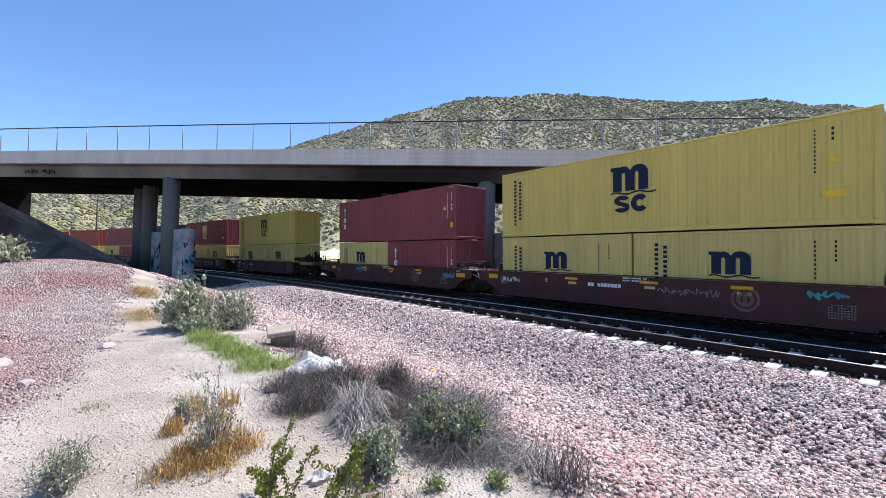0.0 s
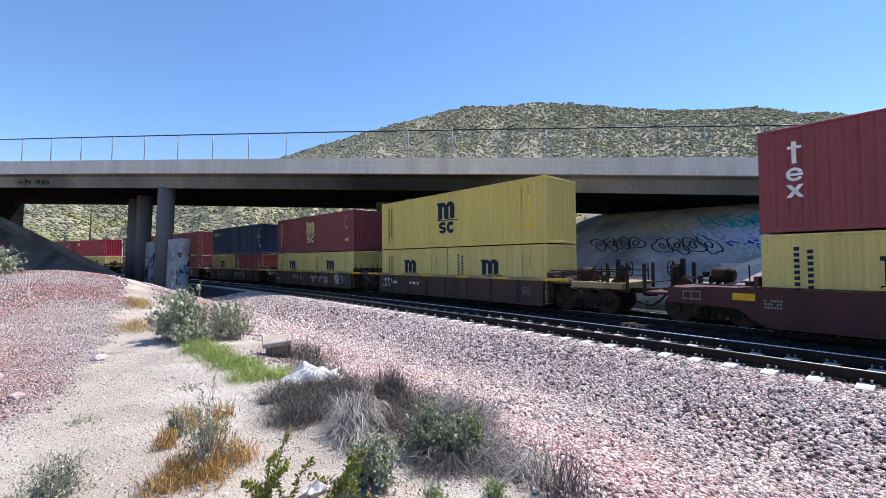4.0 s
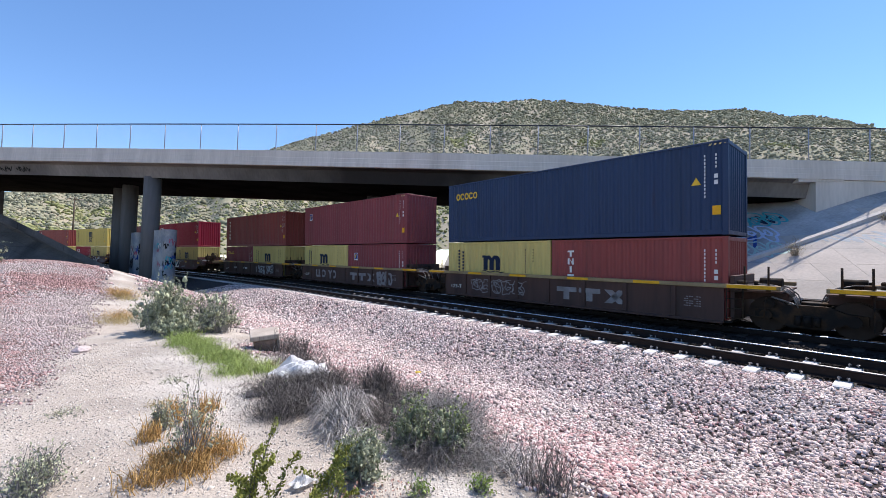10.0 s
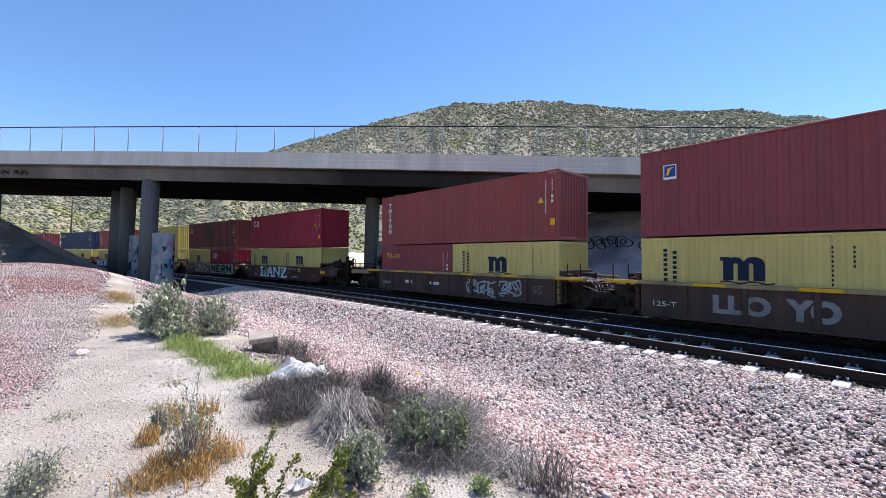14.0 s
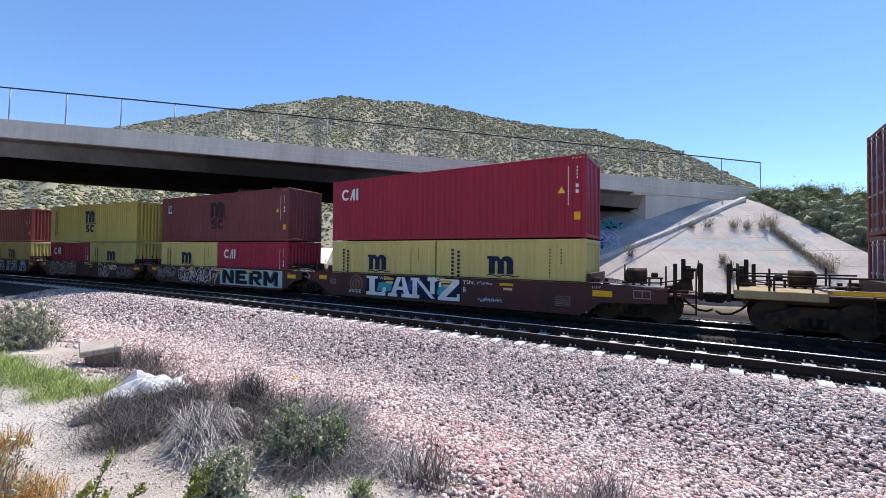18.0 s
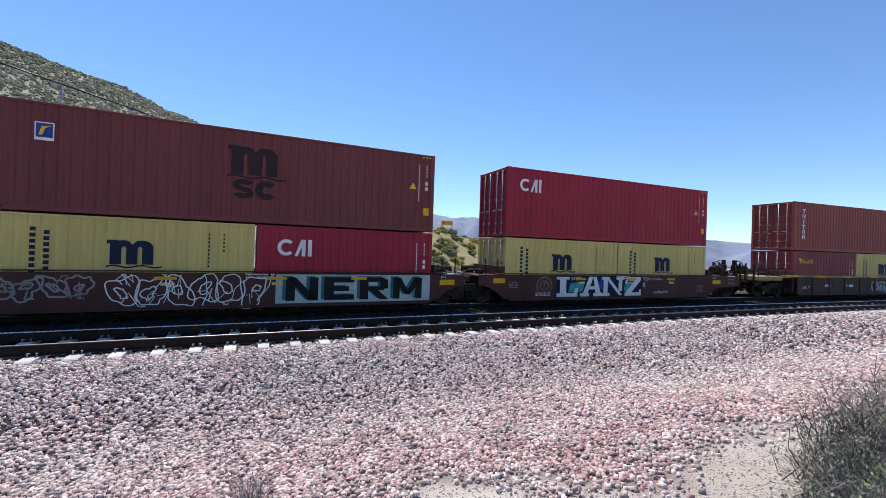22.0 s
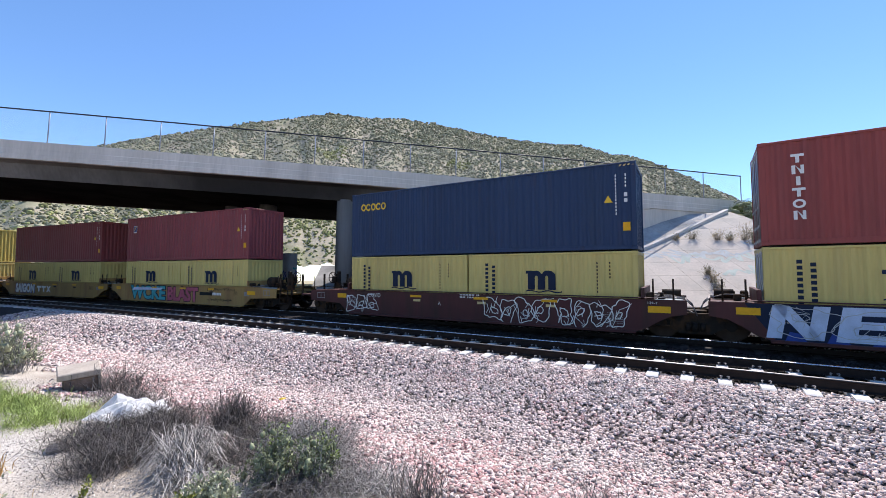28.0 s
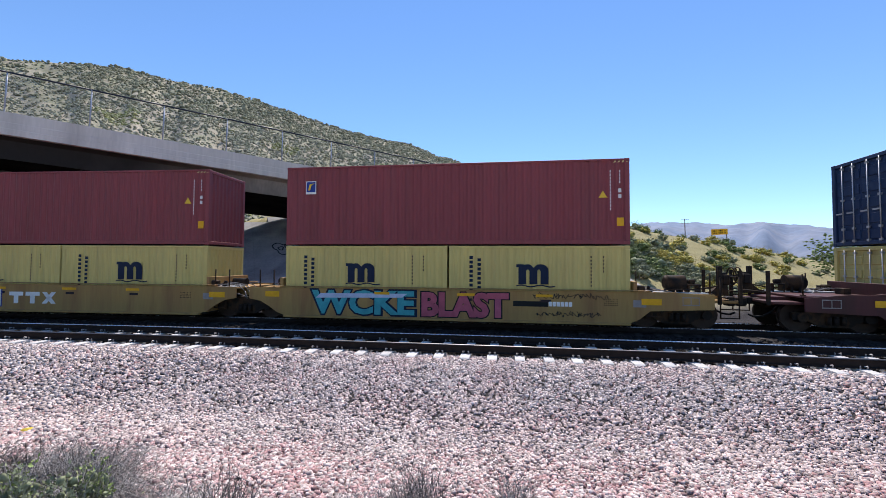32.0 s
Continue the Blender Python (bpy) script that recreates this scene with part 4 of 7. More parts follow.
WORDS = {}
for m_, w_ in ((YELLOW, "mustard yellow"), (YELLOW2, "worn mustard yellow"), (MAROON, "maroon"), (BROWN, "dark brown-red"), (OXIDE, "red oxide"), (RED, "crimson red"), (BLUE, "navy blue")):
    WORDS[m_.name] = w_
Y20 = (YELLOW2, "arches", NAVY)
UNITS = (
    # place at 16 s, car, ends (front, rear), top box, trailing lower box, leading lower box
    (94.42, "brown", (True, False), (YELLOW, "arches", NAVY), Y20, Y20),
    (79.0, "brown", (False, True), (MAROON, "three", None), Y20, (MAROON, "three", None)),
    (59.47, "rib", (True, False), (YELLOW, "arches", NAVY), Y20, Y20),
    (43.9, "rib", (False, False), (MAROON, "arches", CREAM), Y20, Y20),
    (28.25, "rib", (False, False), (BLUE, "wordbar", None), Y20, (OXIDE, "vertical", None)),
    (12.55, "rib", (False, False), (MAROON, "flag", None), Y20, (MAROON, "flag", None)),
    (-2.9, "rib", (False, True), (OXIDE, "vertical", None), (MAROON, "row", None), Y20),
    (-22.5, "brown", (True, False), (RED, "roundel", None), Y20, Y20),
    (-38.0, "brown", (False, False), (BROWN, "flag", FADED), Y20, (RED, "roundel", None)),
    (-53.35, "brown", (False, False), (YELLOW, "arches", NAVY), (RED, "roundel", None), Y20),
    (-68.8, "brown", (False, False), (OXIDE, "vertical", None), Y20, Y20),
    (-84.2, "brown", (False, True), (BLUE, "wordbar", None), Y20, Y20),
    (-103.9, "tan", (True, False), (MAROON, "flag", None), Y20, Y20),
    (-119.3, "tan", (False, False), (MAROON, "plain", None), Y20, Y20),
    (-134.8, "tan", (False, False), (YELLOW, "arches", NAVY), Y20, Y20),
    (-150.3, "rib", (False, False), (MAROON, "plain", None), Y20, Y20),
    (-165.8, "rib", (False, False), (OXIDE, "plain", None), Y20, Y20),
)
CAR_LABEL = {"brown": "brown-red steel well car with smooth graffiti-covered sides", "rib": "dark ribbed well car with a tan top chord", "tan": "rusty tan-yellow well car with graffiti sides"}
CARS = []
for s_, kind_, ends_, top_, low_a, low_b in UNITS:
    c_ = well_car(kind_, CAR_LABEL[kind_], *ends_)
    CARS.append(c_)
    TRAIN.append((c_, s_, 0.0, 0.0))
    for (col_, st_, ink_), L_, H_, x_, h_ in ((top_, S40, 2.896, 0.0, 2.775), (low_a, S20, 2.591, -3.06, 0.145), (low_b, S20, 2.591, 3.06, 0.145)):
        TRAIN.append((m_box(col_, L_, H_, st_, ink_, WORDS[col_.name]), s_, x_, h_))


def motions():
    times = [k * 1.0 for k in range(33)]
    for thing, s16, x, h in TRAIN:
        rows = []
        for t in times:
            s = s16 + SPEED * (t - 16) + GAIN * (t - 16) ** 2
            rows.append((t, track_pose(s) @ pose(x, 0, h)))
        walk(thing, rows)
    # wheels roll without slipping
    for w in WHEELSETS:
        x, y, z = w.location
        walk(w, [(k * 0.1, pose(x, y, z, 0, math.degrees(SPEED * k * 0.1 / 0.47) % 360, 0)) for k in range(321)])


# ---- road bridge ----
BRIDGE_M = Matrix(((BU.x, BN.x, 0, 0), (BU.y, BN.y, 0, 0), (0, 0, 1, 0), (0, 0, 0, 1))) @ Matrix.Translation((0, BD, 0))
BENT = radians(-47.0) - BA             # the piers stand parallel to the tracks, askew to the bridge
BENT_DIR = (math.sin(BENT), math.cos(BENT))


def swept(us, prof, index=0):
    """A cross-section of (w, z from the barrier's top) carried along the bridge; in the bridge's own space."""
    bm = bmesh.new()
    rings = [[bm.verts.new((u, w, deck_top(u) + z)) for w, z in prof] for u in us]
    n = len(prof)
    for a, b in zip(rings, rings[1:]):
        for k in range(n):
            bm.faces.new((a[k], b[k], b[(k + 1) % n], a[(k + 1) % n]))
    bm.faces.new(rings[0])
    bm.faces.new(rings[-1][::-1])
    bmesh.ops.recalc_face_normals(bm, faces=bm.faces)
    return bm


def crash_wall(u0, w0, length, half, z0, z1):
    """A thick wall with round ends along the bent."""
    bm = bmesh.new()
    dx, dy = BENT_DIR
    out = []
    for k in range(11):
        a = -math.pi / 2 + math.pi * k / 10
        out.append((u0 + dx * length + half * (dx * math.cos(a) - dy * math.sin(a)) , w0 + dy * length + half * (dy * math.cos(a) + dx * math.sin(a))))
    for k in range(11):
        a = math.pi / 2 + math.pi * k / 10
        out.append((u0 + half * (dx * math.cos(a) - dy * math.sin(a)), w0 + half * (dy * math.cos(a) + dx * math.sin(a))))
    lo = [bm.verts.new((x, y, z0)) for x, y in out]
    hi = [bm.verts.new((x, y, z1)) for x, y in out]
    n = len(out)
    for k in range(n):
        bm.faces.new((lo[k], lo[(k + 1) % n], hi[(k + 1) % n], hi[k]))
    bm.faces.new(hi)
    bmesh.ops.recalc_face_normals(bm, faces=bm.faces)
    return bm


TAGGED_WALL = mat("wall_overpainted", (0.36, 0.355, 0.345), 0.85, vary=0.2, scale=0.8, fine=7, second=(0.26, 0.28, 0.31), mix_scale=0.9, mix_lo=0.45, mix_hi=0.62, bump=0.004, bscale=7)


COLUMN = mat("concrete_column", (0.20, 0.188, 0.178), 0.92, vary=0.2, scale=0.8, fine=8, bump=0.006, bscale=6, second=(0.13, 0.123, 0.118), mix_scale=0.5, streak=True)


def darkened_web():
    """The girder's face, its colour darkened in a ragged cloud above the tracks."""
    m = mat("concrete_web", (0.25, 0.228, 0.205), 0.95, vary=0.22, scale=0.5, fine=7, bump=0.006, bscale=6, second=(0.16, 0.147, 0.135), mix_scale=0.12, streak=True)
    nt, L = m.node_tree, m.node_tree.links
    b = nt.nodes["Principled BSDF"]
    src = b.inputs["Base Color"].links[0].from_socket
    tc, sep, nz = nt.nodes.new("ShaderNodeTexCoord"), nt.nodes.new("ShaderNodeSeparateXYZ"), nt.nodes.new("ShaderNodeTexNoise")
    nz.inputs["Scale"].default_value = 0.35
    L.new(tc.outputs["Object"], sep.inputs[0])
    L.new(tc.outputs["Object"], nz.inputs["Vector"])
    wob, mr, mx = nt.nodes.new("ShaderNodeMath"), nt.nodes.new("ShaderNodeMapRange"), nt.nodes.new("ShaderNodeMix")
    wob.operation = "MULTIPLY_ADD"
    wob.inputs[1].default_value = 9.0
    L.new(nz.outputs["Fac"], wob.inputs[0])
    L.new(sep.outputs["X"], wob.inputs[2])
    mid, far = nt.nodes.new("ShaderNodeMath"), nt.nodes.new("ShaderNodeMath")
    mid.operation, far.operation = "ADD", "ABSOLUTE"
    mid.inputs[1].default_value = 3.5
    L.new(wob.outputs[0], mid.inputs[0])
    L.new(mid.outputs[0], far.inputs[0])
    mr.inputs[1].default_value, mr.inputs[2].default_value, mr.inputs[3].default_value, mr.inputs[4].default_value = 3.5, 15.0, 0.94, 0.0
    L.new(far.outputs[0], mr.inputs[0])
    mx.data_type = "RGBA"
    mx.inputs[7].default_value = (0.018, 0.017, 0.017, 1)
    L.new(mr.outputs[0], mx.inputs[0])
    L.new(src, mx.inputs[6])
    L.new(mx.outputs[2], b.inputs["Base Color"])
    return m


def build_bridge():
    b = empty("road_bridge", "grey concrete box-girder road bridge over the railway", "bridge", m=BRIDGE_M)
    us = [-62 + k * 2.0 for k in range(41)]
    web = darkened_web()
    span = [u for u in us if u <= 18.1]
    # the girder's underside gets its shade from this near-black colour
    part("girder", swept(span, [(0.62, -1.02), (BW - 0.62, -1.02), (BW - 0.95, -2.02), (0.95, -2.02)]), DEEP_SHADE, b)
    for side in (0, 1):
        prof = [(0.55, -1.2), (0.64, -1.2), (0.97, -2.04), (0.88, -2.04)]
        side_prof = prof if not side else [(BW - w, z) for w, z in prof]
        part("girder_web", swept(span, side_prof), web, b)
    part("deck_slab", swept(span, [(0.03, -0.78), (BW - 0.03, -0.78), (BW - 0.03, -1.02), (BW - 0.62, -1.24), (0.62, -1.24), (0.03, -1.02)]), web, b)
    for w in (0, BW - 0.3):
        part("barrier", swept(us[:-1] + [22, 25.9], [(w, 0.0), (w + 0.3, 0.0), (w + 0.3, -1.08), (w - 0.05, -1.08), (w - 0.05, -0.80), (w - 0.02, -0.78), (w - 0.02, -0.50), (w, -0.48)]), CONCRETE, b)
    for k in range(29):
        u = 25.86 - k * 3.055
        bm = bmesh.new()
        tube(bm, (u, 0.15, deck_top(u) - 0.02), (u, 0.15, deck_top(u) + 1.93), 0.033, n=6)
        part("fence_post", bm, FENCE_POST, b)
        if k:
            bm = bmesh.new()
            tube(bm, (u, 0.15, deck_top(u) + 1.93), (u + 3.055, 0.15, deck_top(u + 3.055) + 1.93), 0.042, n=6)
            part("fence_rail", bm, FENCE_MAT, b)
            # chain-link wires
            bm = bmesh.new()
            pitch = 3.055 / 22
            for q in range(-14, 22):
                for d in (0, 1):
                    xa, xb, za, zb = q * pitch, q * pitch + 1.87, 0.04, 1.91
                    if xa < 0:
                        za, xa = za - xa, 0.0
                    if xb > 3.055:
                        zb, xb = zb - (xb - 3.055), 3.055
                    if xb - xa < 0.05:
                        continue
                    if d:
                        xa, xb = 3.055 - xa, 3.055 - xb
                    tube(bm, (u + xa, 0.15, deck_top(u + xa) + za), (u + xb, 0.15, deck_top(u + xb) + zb), 0.0022, n=3, caps=False)
            o = part("fence_mesh", bm, GREYP, b)
            tagged(o, kind="stuff")
    dx, dy = BENT_DIR
    for u0, w0 in ((-28.1, 1.35), (-2.75, 1.35)):
        for k, gap in enumerate((0.0, 7.0, 10.6)):
            u, w = u0 + dx * gap, w0 + dy * gap
            bm = bmesh.new()
            tube(bm, (u, w, -1.2), (u, w, deck_top(u) - 1.95), 0.58, 0.6, n=24)
            part("column", bm, COLUMN, b)
            # a stub of crash wall round each column's foot
            fore = 3.4 if k == 0 else 2.0
            u, w = u + 0.47 * dy, w - 0.47 * dx
            cw = part("crash_wall", crash_wall(u - dx * fore, w - dy * fore, fore - 0.8, 0.40, -1.2, 3.5), TAGGED_WALL, b, "low crash wall with round ends, overpainted with graffiti")
            graffiti_wall(cw, u - dx * fore, w - dy * fore, fore - 0.2, 0.408)
    # a black scrawl on the girder's face
    rnd = random.Random(4)
    for u in (-42.4, -40.5):
        bm = bmesh.new()
        ribbon(bm, scrawl(rnd, u, u + 1.5, 0.0, 0.45, 5, 0.05), 0.07, 0)
        for v in bm.verts:
            v.co = (v.co.x, 0.69 + 0.0, deck_top(v.co.x) - 1.85 + v.co.z)
            v.co.y = 0.55 + (deck_top(v.co.x) - 1.2 - v.co.z) * 0.34 - 0.012
        part("graffiti", bm, BLACKP, b)
    # abutments
    for u_a, sgn in ((17.0, 1), (-58.0, -1)):
        z = deck_top(u_a) - 0.80
        bm = bmesh.new()
        u1 = 25.9 if sgn > 0 else -62
        box(bm, min(u_a, u1), max(u_a, u1), 0.06, BW - 0.06, z - 6.5, min(z, deck_top(u1) - 0.8) - 0.02)
        # the left abutment's shade is put into its colour
        part("abutment", bm, CONCRETE if sgn > 0 else DEEP_SHADE, b)
        bm = bmesh.new()
        box(bm, u_a - 0.9, u_a + 1.4, 0.0, BW - 0.0, z - 0.42, z - 0.1)
        part("abutment_shelf", bm, CONCRETE, b)
    return b


def ribbon(bm, pts, width, y):
    """A flat stroke through points of (x, z) at depth y."""
    prev = None
    n = len(pts)
    for k, (x, z) in enumerate(pts):
        a = pts[max(k - 1, 0)]
        c = pts[min(k + 1, n - 1)]
        d = Vector((c[0] - a[0], c[1] - a[1]))
        if d.length < 1e-6:
            continue
        d.normalize()
        o = Vector((-d.y, d.x)) * width / 2
        cur = (bm.verts.new((x + o.x, y, z + o.y)), bm.verts.new((x - o.x, y, z - o.y)))
        if prev:
            bm.faces.new((prev[0], prev[1], cur[1], cur[0]))
        prev = cur


def scrawl(rnd, x0, x1, z0, z1, loops, width):
    """A looping hand-drawn stroke across a field, smoothed through chance points."""
    n = loops * 3 + 2
    step = (x1 - x0) / (n - 1)
    ctl = []
    for k in range(n):
        lo = k % 2
        z = z0 + (z1 - z0) * (rnd.uniform(0.0, 0.45) if lo else rnd.uniform(0.5, 1.0))
        ctl.append((min(max(x0 + step * k + rnd.uniform(-1.6, 1.6) * step, x0), x1), z))
    pts = []
    for k in range(n - 1):
        p0, p1, p2, p3 = ctl[max(k - 1, 0)], ctl[k], ctl[k + 1], ctl[min(k + 2, n - 1)]
        for q in range(6):
            t = q / 6
            pts.append(tuple(0.5 * (2 * b + (c - a) * t + (2 * a - 5 * b + 4 * c - d) * t * t + (3 * b - a - 3 * c + d) * t ** 3) for a, b, c, d in zip(p0, p1, p2, p3)))
    pts.append(ctl[-1])
    return pts


def graffiti_wall(wall, u0, w0, length, half=0.668):
    """Tags on a crash wall's two faces and its round end."""
    dx, dy = BENT_DIR
    rnd = random.Random(int(u0 * 7) + 90)
    for side in (-1, 1):
        for k in range(6):
            a = 0.05 + max(length - 1.9, 0.05) * rnd.random()
            bm = bmesh.new()
            zc = rnd.uniform(0.4, 2.4)
            h = rnd.uniform(0.4, 0.9)
            ribbon(bm, scrawl(rnd, a, a + rnd.uniform(0.7, 1.2), zc - h / 2, zc + h / 2, rnd.randint(2, 4), 0.05), rnd.uniform(0.04, 0.1), 0)
            for v in bm.verts:
                s, z = v.co.x, v.co.z
                v.co = (u0 + dx * s - dy * side * half, w0 + dy * s + dx * side * half, z)
            part("graffiti", bm, rnd.choice((BLACKP, TEAL, PALEBLUE, PINK, WHITE, DEEPBLUE, OXIDE)), wall)
    for k in range(13):
        bm = bmesh.new()
        z0, x0 = rnd.uniform(-0.1, 2.3), rnd.uniform(-1.0, 0.3)
        wide = rnd.uniform(0.3, 0.8)
        ribbon(bm, scrawl(rnd, x0, x0 + wide, z0, z0 + rnd.uniform(0.3, 0.8), rnd.randint(2, 4), 0.05), rnd.uniform(0.035, 0.08), 0)
        for v in bm.verts:
            a = v.co.x / half
            ex, ey = -dx, -dy
            v.co = (u0 + half * (ex * math.cos(a) - ey * math.sin(a)), w0 + half * (ey * math.cos(a) + ex * math.sin(a)), v.co.z)
        part("graffiti", bm, (BLACKP, DEEPBLUE, BLACKP, TEAL, BLACKP, PINK)[k % 6], wall)


build_bridge()


def bridge_pt(u, w, z):
    return BU * u + BN * (BD + w) + Vector((0, 0, z))


def paved_slope(name, label, sgn):
    """Concrete paving on an embankment's face towards the tracks, in slabs, with a kerb at its free edge."""
    t = empty(name, label, "slope paving")
    tagged(t, kind="structure")
    rows, cols = (8, 24) if sgn > 0 else (5, 8)

    def place(i, j, lift):
        # i up the slope, j along it away from its free edge
        if sgn > 0:
            o = -(7.9 + 10.5 * i)
            p = on_line(paving_edge(o) - 34.0 * j, o)
            return Vector((p.x, p.y, min((-o - 7.2) * 0.6, 6.55) + lift))
        w, o = 0.3 + 5.4 * j, 11.5 + 11.5 * i
        lo_s, hi_s = (-90.0, 40.0)
        for _ in range(30):
            mid = (lo_s + hi_s) / 2
            p = on_line(mid, o)
            if p.x * BN.x + p.y * BN.y - BD > w:
                lo_s = mid
            else:
                hi_s = mid
        p = on_line(mid, o)
        return Vector((p.x, p.y, (p_off(p) - 11.1) * 0.75 + lift))

    def p_off(p):
        return line_of(p.x, p.y)[1]

    for i in range(rows):
        for j in range(cols):
            q = [place((i + a) / rows, (j + b) / cols, 0.16) for a, b in ((0.004, 0.003), (0.004, 0.997), (0.996, 0.997), (0.996, 0.003))]
            if sgn > 0 and q[0].x * BN.x + q[0].y * BN.y - BD > 10.5:
                continue
            bm = bmesh.new()
            hi = [bm.verts.new(p) for p in q]
            lo = [bm.verts.new(p - Vector((0, 0, 0.55))) for p in q]
            bm.faces.new(hi)
            for k in range(4):
                bm.faces.new((hi[k], lo[k], lo[(k + 1) % 4], hi[(k + 1) % 4]))
            bmesh.ops.recalc_face_normals(bm, faces=bm.faces)
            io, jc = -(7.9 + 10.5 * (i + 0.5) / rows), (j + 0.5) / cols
            # slabs below the bridge take a copy with the shade painted in
            in_shade = sgn < 0 or jc > (paving_edge(io) - 0.25 + (16.9 + io) * 1.05) / 34.0
            part("slab", bm, (PAVED_DK if sgn < 0 else PAVED_MID) if in_shade else PAVED, t)
    return t, place


right_slope, right_place = paved_slope("slope_paving_right", "white concrete slope paving beside the bridge abutment, tagged with graffiti", 1)


def slope_kerb():
    """A raised curved kerb between the paving under the bridge and the open slope."""
    bm = bmesh.new()
    prev = None
    for k in range(25):
        i = k / 24
        o = -(7.9 + 10.5 * i)
        along = 0.25 - (16.9 + o) * 1.05 + 0.5 * math.sin(i * math.pi)
        j = max((paving_edge(o) - along) / 34.0, 0.012)
        p = right_place(i, j, 0.12)
        q = right_place(i, j - 0.009, 0.12)
        up = Vector((0, 0, 0.22))
        cur = [bm.verts.new(v) for v in (p, p + up, q + up, q)]
        if prev:
            for a in range(4):
                bm.faces.new((prev[a], cur[a], cur[(a + 1) % 4], prev[(a + 1) % 4]))
        prev = cur
    bmesh.ops.recalc_face_normals(bm, faces=bm.faces)
    part("kerb", bm, CONCRETE, right_slope, "curved concrete kerb down the slope")


slope_kerb()
left_slope, left_place = paved_slope("slope_paving_left", "shaded concrete slope paving below the bridge end", -1)


FADE_RED = mat("paint_red_faded", (0.22, 0.05, 0.075), 0.8, vary=0.25, scale=2)


def front_paving():
    """Slabs on the left embankment's end that faces along the line, from the ground to the bridge seat."""
    def corner(z, k):
        w = 0.2 + z / 1.3
        o_edge = 11.1 + (z + 0.35) / 0.75
        lo, hi = -70.0, 0.0
        for _ in range(30):
            mid = (lo + hi) / 2
            p = BU * mid + BN * (BD + w)
            lo, hi = (mid, hi) if line_of(p.x, p.y)[1] > o_edge else (lo, mid)
        return BU * (mid + 0.3 - k * 2.6) + BN * (BD + w - 0.2) + Vector((0, 0, z + 0.15))

    zs = [-0.6 + 1.2 * k for k in range(7)]
    for z0, z1 in zip(zs, zs[1:]):
        for k in range(9):
            q = [corner(z0 + 0.006, k + 0.994), corner(z0 + 0.006, k + 0.003), corner(z1 - 0.006, k + 0.003), corner(z1 - 0.006, k + 0.994)]
            bm = bmesh.new()
            hi = [bm.verts.new(p) for p in q]
            lo = [bm.verts.new(p + BN * 0.35 - Vector((0, 0, 0.25))) for p in q]
            bm.faces.new(hi)
            for a in range(4):
                bm.faces.new((hi[a], lo[a], lo[(a + 1) % 4], hi[(a + 1) % 4]))
            bmesh.ops.recalc_face_normals(bm, faces=bm.faces)
            # this end's shade is in the slab's dark colour
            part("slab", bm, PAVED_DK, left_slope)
    rnd = random.Random(3)
    for k0, z0, mat_ in ((1.3, 2.9, FADE_RED), (1.45, 2.8, FADE_RED), (2.6, 3.6, NAVY)):
        bm = bmesh.new()
        ribbon(bm, scrawl(rnd, 0, 1.9, 0, 0.7, 3, 0), 0.16, 0)
        for v in bm.verts:
            v.co = corner(z0 + v.co.z, k0 + v.co.x / 2.6) - BN * 0.015 + Vector((0, 0, 0.012))
        part("graffiti", bm, mat_, left_slope)


front_paving()


def slope_graffiti(slope, place, j0, j1, i0, i1, material, rnd, loops=4, width=0.14):
    bm = bmesh.new()
    pts = scrawl(rnd, j0, j1, i0, i1, loops, 0)
    ribbon(bm, [(a * 34, c * 10) for a, c in pts], width, 0)
    for v in bm.verts:
        v.co = place(min(max(v.co.z / 10, 0.02), 0.98), min(max(v.co.x / 34, 0.004), 0.98), 0.166)
    part("graffiti", bm, material, slope)


rnd_ = random.Random(12)
FAINT_B = mat("paint_blue_washed", (0.40, 0.42, 0.43), 0.85, vary=0.15, scale=2)
FAINT_G = mat("paint_green_washed", (0.40, 0.45, 0.41), 0.85, vary=0.15, scale=2)
for j0, j1, i0, i1, m_, lo_ in ((0.27, 0.36, 0.60, 0.78, TEAL, 3), (0.32, 0.39, 0.38, 0.52, DEEPBLUE, 3), (0.26, 0.33, 0.62, 0.74, NAVY, 3),
                             (0.03, 0.20, 0.42, 0.52, FAINT_B, 6), (0.10, 0.26, 0.40, 0.50, FAINT_B, 6), (0.06, 0.16, 0.24, 0.34, FAINT_G, 4), (0.02, 0.07, 0.50, 0.60, FAINT_B, 4), (0.05, 0.2, 0.36, 0.46, FAINT_G, 5)):
    slope_graffiti(right_slope, right_place, j0, j1, i0, i1, m_, rnd_, lo_)


def slope_bubbles(slope, place, j0, j1, i0, i1, material, rnd, n, width):
    """Swollen letter outlines on the paving."""
    step = (j1 - j0) * 34 / n
    for k in range(n):
        bm = bmesh.new()
        cx, cz, hz = j0 * 34 + step * (k + 0.5), (i0 + i1) * 5, (i1 - i0) * 5
        for scale in (1.0, rnd.uniform(0.25, 0.45)):
            ph = [rnd.uniform(0, 6.28) for _ in range(3)]
            pts = []
            for q in range(31):
                a = q / 30 * 2 * math.pi
                r = 1 + 0.18 * math.sin(2 * a + ph[0]) + 0.15 * math.sin(3 * a + ph[1]) + 0.08 * math.sin(5 * a + ph[2])
                pts.append((cx + scale * r * step * 0.55 * math.cos(a), cz + scale * r * hz * math.sin(a)))
            ribbon(bm, pts, width, 0)
        for v in bm.verts:
            v.co = place(min(max(v.co.z / 10, 0.02), 0.98), min(max(v.co.x / 34, 0.004), 0.98), 0.172)
        part("graffiti", bm, material, slope)


